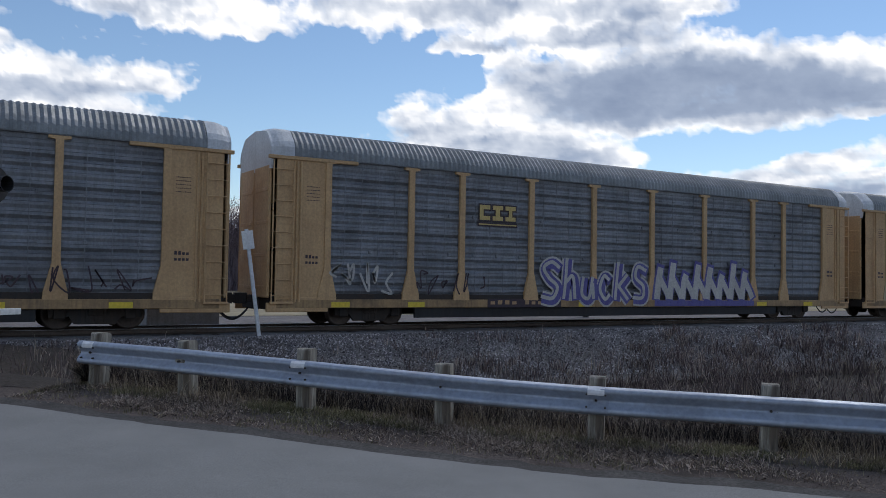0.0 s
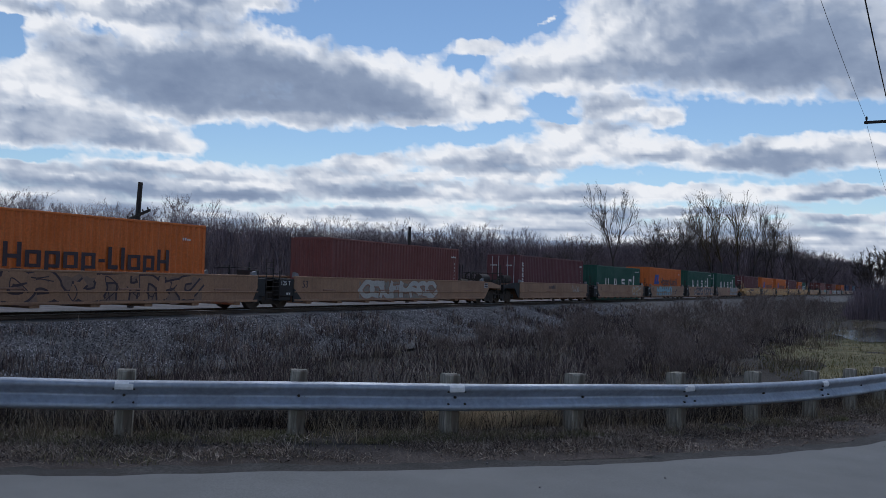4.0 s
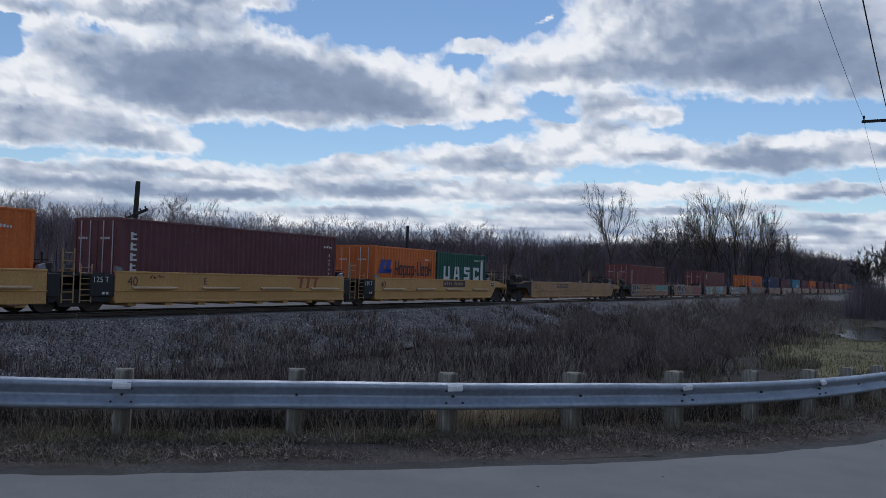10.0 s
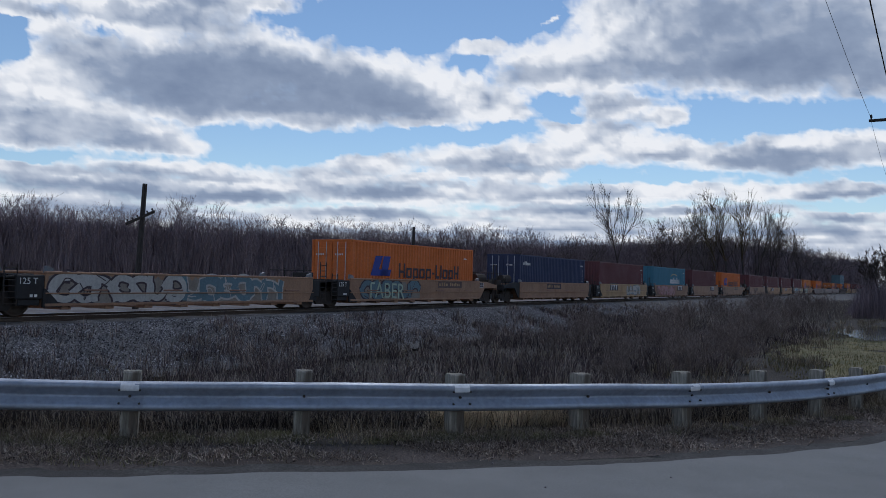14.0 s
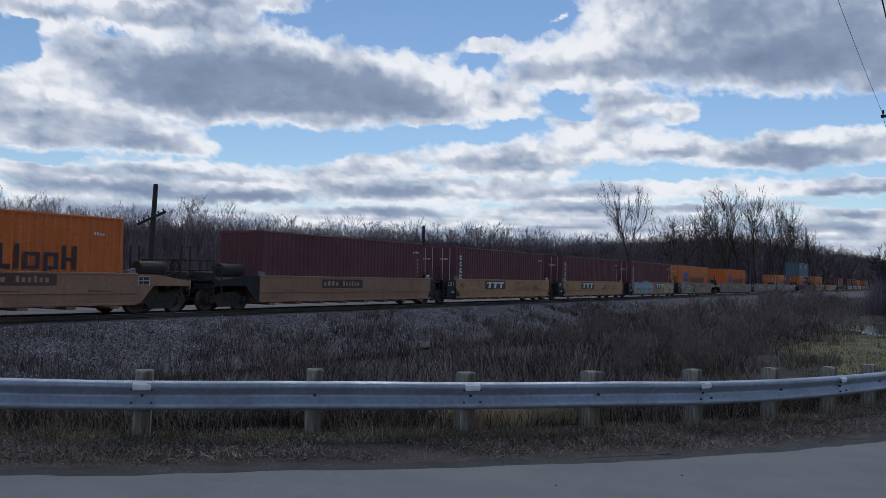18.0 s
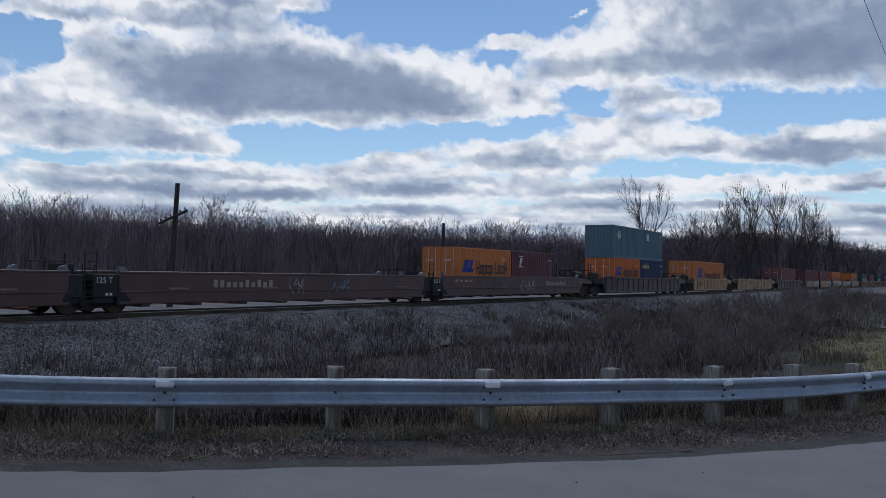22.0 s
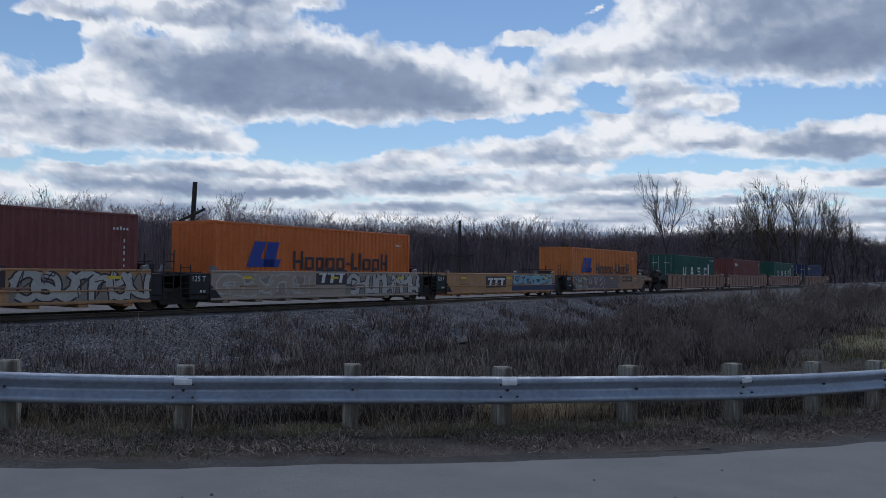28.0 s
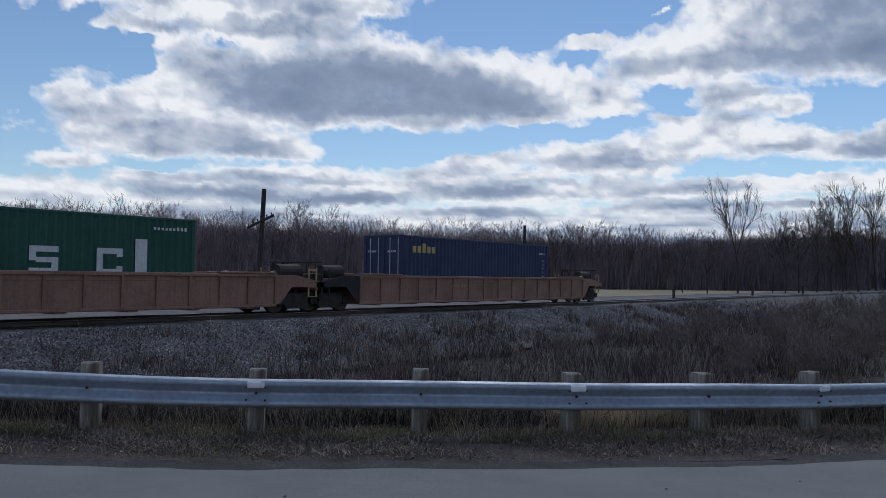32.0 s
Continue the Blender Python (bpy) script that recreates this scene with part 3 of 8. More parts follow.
def scrawl(parent, x, y, z, width, height, count, fill, line, seed, thick=0.16, shade=None, wash=None):
    """Spray-painted swirls: broad strokes with a thin outline, none of them a letter."""
    rnd = random.Random(seed)
    under, over, thin = Geo(), Geo(), Geo()
    step = width / count
    for i in range(count):
        y0 = y + i * step
        fat = max(thick, min(step * 0.3, 0.24))
        turn = rnd.choice((-1, 1))
        ring = rnd.random() < 0.4
        for k in range(3):
            c = y0 + step * (-0.08, 1.08, 0.5)[k] + rnd.uniform(-0.05, 0.05)
            if k < 2:
                pts = [(c + turn * 0.06 * rnd.uniform(0, 1), z + 0.04), (c + 0.1 * rnd.uniform(-1, 1) * step, z + height * 0.5), (c + turn * 0.12 * step, z + height * rnd.uniform(0.86, 1.0))]
            else:
                pts = [(c - 0.75 * step, z + height * rnd.uniform(0.2, 0.9)), (c, z + height * rnd.uniform(0.1, 0.95)), (c + 0.75 * step, z + height * rnd.uniform(0.1, 0.9))]
            if ring and k == 0:
                a0, c, rz = rnd.uniform(0, TAU), y0 + step * 0.5, height * rnd.uniform(0.34, 0.44)
                pts = [(c + step * 0.62 * math.cos(a0 + m * 0.95), z + height * 0.5 + rz * math.sin(a0 + m * 0.95)) for m in range(rnd.randint(5, 7))]
            elif ring and k == 1:
                continue
            ribbon(under, pts, fat * 1.62, x + 0.003 + 0.0004 * i + 0.0001 * k)
            ribbon(over, pts, fat, x + 0.006 + 0.0004 * i + 0.0001 * k)
        if rnd.random() < 0.6:
            ribbon(thin, [(y0 + step * rnd.random(), z + height * rnd.random()) for _ in range(4)], 0.035, x + 0.0125)
    ground_coat = Geo()
    n = count * 6
    edge_lo = [(y - 0.2 + (width + 0.4) * i / n, z - 0.03 + 0.05 * rnd.random()) for i in range(n + 1)]
    edge_hi = [(y - 0.2 + (width + 0.4) * i / n, z + height * rnd.uniform(0.78, 0.98)) for i in range(n + 1)]
    ground_coat.add([(x + 0.0015, p, q) for p, q in edge_lo + edge_hi], [(i, i + 1, n + 2 + i, n + 1 + i) for i in range(n)])
    g = part("graffiti", over, fill, parent, "spray-painted graffiti")
    part("graffiti_outline", under, line, g)
    part("graffiti_wash", ground_coat, wash or (RUSTWASH if fill in (TAN, RUSTY, CRIMSON, GOLD, PINK) else DUSTWASH), g)
    if thin.v:
        part("graffiti_line", thin, shade or line, g)
    return g


def tag(parent, x, y, z, width, height, count, material, seed, thick=0.045):
    """A thin sprayed scribble."""
    rnd, g = random.Random(seed), Geo()
    step = width / count
    for i in range(count):
        n = rnd.randint(4, 7)
        ribbon(g, [(y + step * (i + rnd.uniform(-0.1, 1.0)), z + height * rnd.random()) for _ in range(n)], thick, x + 0.004 + 0.0003 * i)
    return part("graffiti", g, material, parent, "thin sprayed scribble")


def truck(parent, y, r=0.46, base=1.76):
    """A two-axle truck with its wheels, centred at y."""
    def frame_(g):
        for s in (-1, 1):
            out = [(-base / 2 - 0.26, r + 0.13), (-base / 2 + 0.2, r + 0.16), (-0.45, r + 0.3), (0.45, r + 0.3), (base / 2 - 0.2, r + 0.16), (base / 2 + 0.26, r + 0.13),
                   (base / 2 + 0.26, r - 0.09), (base / 2 - 0.22, r - 0.07), (0.5, r - 0.27), (-0.5, r - 0.27), (-base / 2 + 0.22, r - 0.07), (-base / 2 - 0.26, r - 0.09)]
            g.slab(out, 0, s * 1.0 - 0.07, s * 1.0 + 0.07)
            for k in (-0.22, 0, 0.22):
                g.lathe((s * 1.0, k, r), [(-0.22, 0.0), (-0.22, 0.085), (0.22, 0.085), (0.22, 0.0)], 10, 2)
            for k in (-1, 1):
                g.box(s * 1.07 - 0.04, s * 1.07 + 0.06, k * base / 2 - 0.14, k * base / 2 + 0.14, r - 0.13, r + 0.14, 0.02)
        g.box(-1.1, 1.1, -0.2, 0.2, r - 0.05, r + 0.24, 0.03)

    def wheel_(g):
        g.lathe((0, 0, 0), [(-0.08, 0.0), (-0.08, 0.11), (-0.03, 0.14), (-0.03, r - 0.1), (-0.07, r - 0.06), (-0.07, r), (0.055, r - 0.008), (0.065, r + 0.025), (0.085, r + 0.02), (0.085, r - 0.07),
                            (0.02, r - 0.1), (0.02, 0.14), (0.085, 0.11), (0.085, 0.0)], 24, 0)

    def axle_(g):
        g.lathe((0, 0, 0), [(-1.12, 0.0), (-1.12, 0.08), (-0.75, 0.085), (0.75, 0.085), (1.12, 0.08), (1.12, 0.0)], 10, 0)

    t = part("truck", shared(("truck_frame", r, base), IRON, frame_), IRON, parent, "grimy cast-iron wheel truck")
    t.matrix_basis = pose(0, y, 0)
    for s in (-1, 1):
        a = part("axle", shared("axle", IRON, axle_, True), IRON, t)
        a.matrix_basis = pose(0, s * base / 2, r)
        for k in (-1, 1):
            w = part("wheel", shared(("wheel", r), STEEL, wheel_, True), STEEL, t, "steel wheel")
            w.matrix_basis = pose(k * 0.755, s * base / 2, r, 0, 0, 0 if k < 0 else 180)
    return t


def ladder(parent, x, y, z0, z1, width, material, rungs=5, across=False):
    def make(g):
        for s in (-0.5, 0.5):
            a = (x, y + s * width, z0) if not across else (x + s * width, y, z0)
            g.tube(a, (a[0], a[1], z1), 0.022, sides=6)
        for i in range(rungs):
            z = z0 + (z1 - z0) * (i + 0.4) / rungs
            a, b = ((x, y - width / 2, z), (x, y + width / 2, z)) if not across else ((x - width / 2, y, z), (x + width / 2, y, z))
            g.tube(a, b, 0.015, sides=6)
    return part("ladder", shared(("ladder", x, y, z0, z1, width, rungs, across), material, make), material, parent)


MOVING = []


def rolling(name, label, category, q, z, group):
    """A thing that runs with the train; q is its place along it."""
    ob = thing(name, label, category, pose(RAIL_X, q, RAIL_Z + z), group)
    MOVING.append((ob, q, z))
    return ob


def sagging_hose(g):
    """One rubber hose that hangs in an arc, ringed by ten sections."""
    verts = []
    for i in range(11):
        a = i / 10
        y, z = 0.2 + a, 0.62 - 0.42 * math.sin(a * math.pi * 0.9)
        slope = -0.42 * math.pi * 0.9 * math.cos(a * math.pi * 0.9)
        n = math.hypot(1, slope)
        for k in range(6):
            c, s = 0.025 * math.cos(TAU * k / 6), 0.025 * math.sin(TAU * k / 6)
            verts.append((0.35 + c, y - s * slope / n, z + s / n))
    faces = [(i * 6 + k, i * 6 + (k + 1) % 6, i * 6 + 6 + (k + 1) % 6, i * 6 + 6 + k) for i in range(10) for k in range(6)]
    g.add(verts, faces + [(5, 4, 3, 2, 1, 0), (60, 61, 62, 63, 64, 65)])


def coupler(parent, y, s):
    def make(g):
        g.box(-0.12, 0.12, 0.0, 1.0, 0.7, 0.92, 0.02)
        g.slab([(-0.2, 0.95), (0.12, 0.9), (0.2, 1.02), (0.2, 1.22), (0.05, 1.3), (0.02, 1.14), (-0.2, 1.12)], 2, 0.66, 0.98)
        g.box(-0.5, 0.5, -0.15, 0.1, 0.62, 1.0, 0.02)
    ob = part("coupler", shared("coupler", IRON, make), IRON, parent)
    ob.matrix_basis = pose(0, y, 0, 0, 0, 0 if s > 0 else 180)
    part("air_hose", shared("hose", BLACK, sagging_hose), BLACK, ob)


def well(q0, q1, colour, style="smooth", left="joint", right="joint", label="", plates=False, mark="40", reach=2.75, pitch=1.22, group="intermodal well cars"):
    """One unit of a container well car between q0 and q1 along the train. Ends: joint (shared truck) or end (own truck and coupler)."""
    L, q = q1 - q0, (q0 + q1) / 2
    car = rolling("well_car", label, "well car", q, 0, group)
    h = L / 2
    top = 1.41 if style == "smooth" else 1.47

    def rail_(s, x0, x1, z0, z1, bev):
        return lambda g: g.box(min(s * x0, s * x1), max(s * x0, s * x1), -h, h, z0, z1, bev)

    if style == "smooth":
        plate, trims = (1.415, 1.465, 0.36, 1.36, 0.01), (("top_chord", 1.37, 1.49, 1.335, 1.41, 0.015), ("ledge", 1.44, 1.52, 0.715, 0.755, 0.01), ("bottom_sill", 1.35, 1.49, 0.33, 0.42, 0.015))
    else:
        plate, trims = (1.36, 1.40, 0.32, 1.4, 0.01), (("top_chord", 1.34, 1.48, 1.35, 1.47, 0.02), ("bottom_sill", 1.34, 1.46, 0.27, 0.38, 0.02), ("stiffener", 1.39, 1.42, 1.2, 1.23, 0.005))

    def rib_(s):
        return lambda g: g.slab([(s * 1.385, 0.36), (s * 1.455, 0.38), (s * 1.475, 1.36), (s * 1.385, 1.36)], 1, -0.045, 0.045)

    for s in (1, -1):
        p = part("side_panel", shared(("side_panel", style, round(L, 2), s), colour, rail_(s, *plate)), colour, car)
        for nm, *dims in trims:
            part(nm, shared((nm, style, round(L, 2), s), colour, rail_(s, *dims)), colour, p)
        for i in range(6 if style == "smooth" and s > 0 else 0):
            k = part("pad", shared("pad", RUSTY, lambda g: g.box(1.36, 1.48, -0.22, 0.22, 0.295, 0.34, 0.012)), RUSTY, p)
            k.matrix_basis = pose(0, -h + L * (i + 0.5) / 6, 0)
        if style == "ribbed":
            n = int(L / pitch)
            for i in range(n + 1):
                r = part("rib", shared(("rib", s), colour, rib_(s)), colour, p)
                r.matrix_basis = pose(0, -h + 0.06 + (L - 0.12) * i / n, 0)
            for e in (-1, 1):
                y0, y1 = sorted((e * (h - 0.1), e * (h - 2.6)))
                part("top_ledge", shared(("top_ledge", round(y0, 2), s), colour, lambda g: g.box(s * 1.42 - 0.09, s * 1.42 + 0.11, y0, y1, 1.475, 1.53, 0.012)), colour, p)
        elif plates and s > 0:
            for i in range(4):
                y = -h + L * (i + 0.62) / 4 - 0.3
                part("step_plate", shared(("step_plate", i, round(L, 1)), CREAM, lambda g: g.slab([(1.46, 0.80), (1.60, 0.81), (1.61, 0.85), (1.46, 0.90)], 1, y - 1.0, y + 1.0)), CREAM, p, "pale step plate")
        elif style == "smooth":
            for i in range(4):
                y = -h + L * (i + 0.5) / 4 + 0.2
                part("stake", shared(("stake", i, round(L, 1), s), RUSTY, lambda g: g.box(s * 1.47 - 0.02, s * 1.47 + 0.03, y - 0.45, y + 0.45, 0.80, 0.86, 0.01)), RUSTY, p)

    for i in range(8):
        c = part("cross_member", shared("cross_member", colour, lambda g: g.box(-1.4, 1.4, -0.18, 0.18, 0.22, 0.33, 0.015)), colour, car)
        c.matrix_basis = pose(0, -h + L * (i + 0.5) / 8, 0)
    for e in (-1, 1):
        c = part("bulkhead", shared("bulkhead", colour, lambda g: g.box(-1.4, 1.4, -0.03, 0.03, 0.33, 1.3, 0.01)), colour, car)
        c.matrix_basis = pose(0, e * (h - 0.03), 0)

    for e in (-1, 1):
        for s in (-1, 1):
            k = part("corner_guide", shared(("corner_guide", e, s), GALV, lambda g: g.slab([(e * -0.02, 1.36), (e * -0.34, 1.38), (e * -0.28, 1.52), (e * -0.06, 1.58)], 0, s * 1.34 - 0.05, s * 1.34 + 0.09)), GALV, car)
            k.matrix_basis = pose(0, e * h, 0)
    dark = BLACK if style == "smooth" else colour
    for e, kind in ((-1, left), (1, right)):
        if kind == "joint":
            size = 0.95 if e < 0 else 0.5

            for s in (-1, 1):
                y0, y1 = sorted((e * h, e * (h + size)))
                b = part("end_box", shared(("end_box", round(h, 2), e, s), dark, lambda g: (g.box(s * 1.24 - 0.21, s * 1.24 + 0.21, y0, y1, 0.55, 1.3, 0.03), g.box(s * 1.24 - 0.14, s * 1.24 + 0.14, y0 + 0.1, y1 - 0.1, 0.36, 0.56, 0.03))), dark, car, "dark end box")
            if style == "smooth" and not plates:
                part("end_gusset", shared(("end_gusset", round(h, 2), e), dark, lambda g: g.slab([(e * (h + 0.06), 0.30), (e * (h - 0.62 if e < 0 else h - 0.3), 0.30), (e * (h - 0.5 if e < 0 else h - 0.24), 0.42), (e * (h - 0.03), 0.86), (e * (h + 0.06), 0.9)], 0, 1.40, 1.475)), dark, car)
            if e < 0:
                words_on(b, "125 T", 1.455, -h - 0.88, 1.02, 0.27, WHITE)
                bars(b, 1.455, -h - 0.5, 0.62, 0.3, 0.12, 2, WHITE, "stencil", 3)
            y0, y1 = sorted((e * h, e * (h + 1.22)))
            pf = part("end_platform", shared(("end_platform", round(h, 2), e), dark, lambda g: g.box(-1.35, 1.35, y0, y1, 1.2, 1.27, 0.01)), dark, car)
            part("centre_sill", shared(("centre_sill", round(h, 2), e), dark, lambda g: g.box(-0.35, 0.35, y0, y1, 0.75, 1.2, 0.03)), dark, pf)
            for k in range(4):
                tread = part("tread", shared("tread", dark, lambda g: g.box(-1.3, 1.3, 0, 0.08, 1.27, 1.33, 0.01)), dark, pf)
                tread.matrix_basis = pose(0, y0 + 0.1 + k * (y1 - y0 - 0.2) / 4, 0)
            ladder(car, 1.40, e * (h + (0.78 if e > 0 else 1.1)), 0.35, 2.1 if e > 0 else 1.6, 0.42, BEIGE if plates else IRON, 7)
            if e > 0:
                truck(car, h + 1.28, 0.48)

                def gear(g):
                    g.tube((0.6, h + 0.4, 1.33), (0.6, h + 0.4, 1.95), 0.03)
                    g.tube((-0.6, h + 0.5, 1.33), (-0.6, h + 0.5, 1.8), 0.03)
                    g.box(0.2, 1.2, h + 0.1, h + 0.35, 1.3, 1.62, 0.02)
                    g.tube((-1.2, h + 0.2, 1.7), (1.2, h + 0.2, 1.7), 0.02)
                part("hand_rail", shared(("gear", round(h, 2)), dark, gear), dark, car)
        else:
            def nose(g):
                for s in (-1, 1):
                    out = [(e * h, 0.36), (e * h, top - 0.04), (e * (h + 0.9), top - 0.04), (e * (h + 2.4), 1.15), (e * (h + 2.4), 0.98), (e * (h + 0.75), 0.98), (e * (h + 0.2), 0.4)]
                    g.slab(out if e > 0 else out[::-1], 0, s * 1.4 - 0.03, s * 1.4 + 0.03)
                y0, y1 = sorted((e * h, e * (h + reach - 0.3)))
                g.box(-1.38, 1.38, y0, y1, 1.06, 1.14, 0.012)
                g.box(-0.4, 0.4, y0, y1, 0.66, 1.06, 0.03)
                g.box(-1.4, 1.4, y1 - 0.08 if e > 0 else y0, y1 if e > 0 else y0 + 0.08, 0.85, 1.2, 0.01)
            nose_paint = colour if e > 0 or colour in (YELLOW_NEW, BROWN) else BLACK
            part("end_sill", shared(("end_sill", style, round(h, 2), e, reach), nose_paint, nose), nose_paint, car)
            if style == "smooth" and e > 0:
                pl = part("placard", Geo().box(1.432, 1.436, e * (h + 0.32) - 0.24, e * (h + 0.32) + 0.24, 1.0, 1.3, 0.001), INK, car, "dark placard with a white border")
                for zz in (1.005, 1.145, 1.28):
                    part("border", Geo().box(1.4365, 1.438, e * (h + 0.32) - 0.24, e * (h + 0.32) + 0.24, zz, zz + 0.018, 0.0005), WHITE, pl)
                for yy in (-0.24, -0.05, 0.222):
                    part("border", Geo().box(1.4365, 1.438, e * (h + 0.32) + yy, e * (h + 0.32) + yy + 0.018, 1.005, 1.298, 0.0005), WHITE, pl)

            rails = BEIGE if colour is YELLOW_NEW or e > 0 and colour in (YELLOW, RUSTY) else IRON
            hi = 2.45 if style == "smooth" and (e > 0 or colour is YELLOW_NEW) else 1.72
            posts = [(1.36, h + reach - 0.75, hi), (1.36, h + reach - 0.35, hi), (-1.36, h + reach - 0.75, hi), (-1.36, h + reach - 0.35, hi)]
            if hi > 2 and plates:
                posts += [(1.3, h + 0.35, 2.1), (1.3, h + 0.8, 2.05)]
            for x, y, z1 in posts:
                z0 = 1.14 if y < h + 1 else 0.6
                gr = part("grab_post", shared(("grab_post", z0, z1), rails, lambda g: g.box(-0.025, 0.025, -0.03, 0.03, z0, z1, 0.008)), rails, car)
                gr.matrix_basis = pose(x, e * y, 0)
            for zz in (0.62, 0.95, 1.6, hi - 0.07):
                st = part("step_rung", shared("step_rung", rails, lambda g: g.tube((0, -0.2, 0), (0, 0.2, 0), 0.016, sides=6)), rails, car)
                st.matrix_basis = pose(1.36, e * (h + reach - 0.55), zz)

            def gear(g):
                y = e * (h + reach - 0.45)
                for x in (-0.9, -0.5, 0.5, 0.9):
                    g.tube((x, y, 1.14), (x, y, 1.95), 0.022, sides=6)
                g.tube((-1.25, y, 1.93), (1.25, y, 1.93), 0.022, sides=6)
                g.tube((-1.25, y, 1.55), (1.25, y, 1.55), 0.018, sides=6)
                g.box(0.55, 1.05, y - 0.3, y + 0.3, 1.14, 1.5, 0.03)
                g.lathe((-0.85, y, 1.7), [(-0.03, 0.2), (-0.03, 0.28), (0.03, 0.28), (0.03, 0.2)], 16, 1)
                g.tube((1.3, e * (h + 0.8), 1.14), (1.3, y, 1.62), 0.02, sides=6)
                g.tube((0.8, e * (h + 0.5), 1.58), (0.8, e * (h + 1.6), 1.58), 0.26, sides=14)
                g.tube((-0.6, e * (h + 0.6), 1.34), (-0.6, e * (h + 1.5), 1.34), 0.18, sides=12)
                g.box(0.3, 0.8, min(e * (h + 0.9), e * (h + 1.6)), max(e * (h + 0.9), e * (h + 1.6)), 1.1, 1.22, 0.01)
            part("hand_rail", shared(("end_gear", round(h, 2), e, reach), IRON, gear), IRON, car, "brake gear with air reservoirs")
            truck(car, e * (h + 1.35), 0.44)
            coupler(car, e * (h + reach - 0.75), e)
    if mark:
        words_on(car, mark, 1.472 if style == "smooth" else 1.405, -h + (0.5 if style == "smooth" else 2.95), 0.92 if style == "smooth" else 0.82, 0.44, INK)
    return car


def emblem(g, y, z, w, h, x):
    """Two slanted blocks side by side."""
    k = w
    for a, b, c, d in ((0.0, 0.02, 0.36, 0.60), (0.5, 0.42, 0.92, 1.0)):
        g.add([(x, y + a * k, z), (x, y + c * k * 0.9 + b * 0, z), (x, y + d * k, z + h), (x, y + (b + 0.22) * k, z + h)], [(0, 1, 2, 3)])
    g.add([(x, y + 0.3 * k, z), (x, y + 0.98 * k, z), (x, y + 1.05 * k, z + 0.32 * h), (x, y + 0.4 * k, z + 0.32 * h)], [(0, 1, 2, 3)])


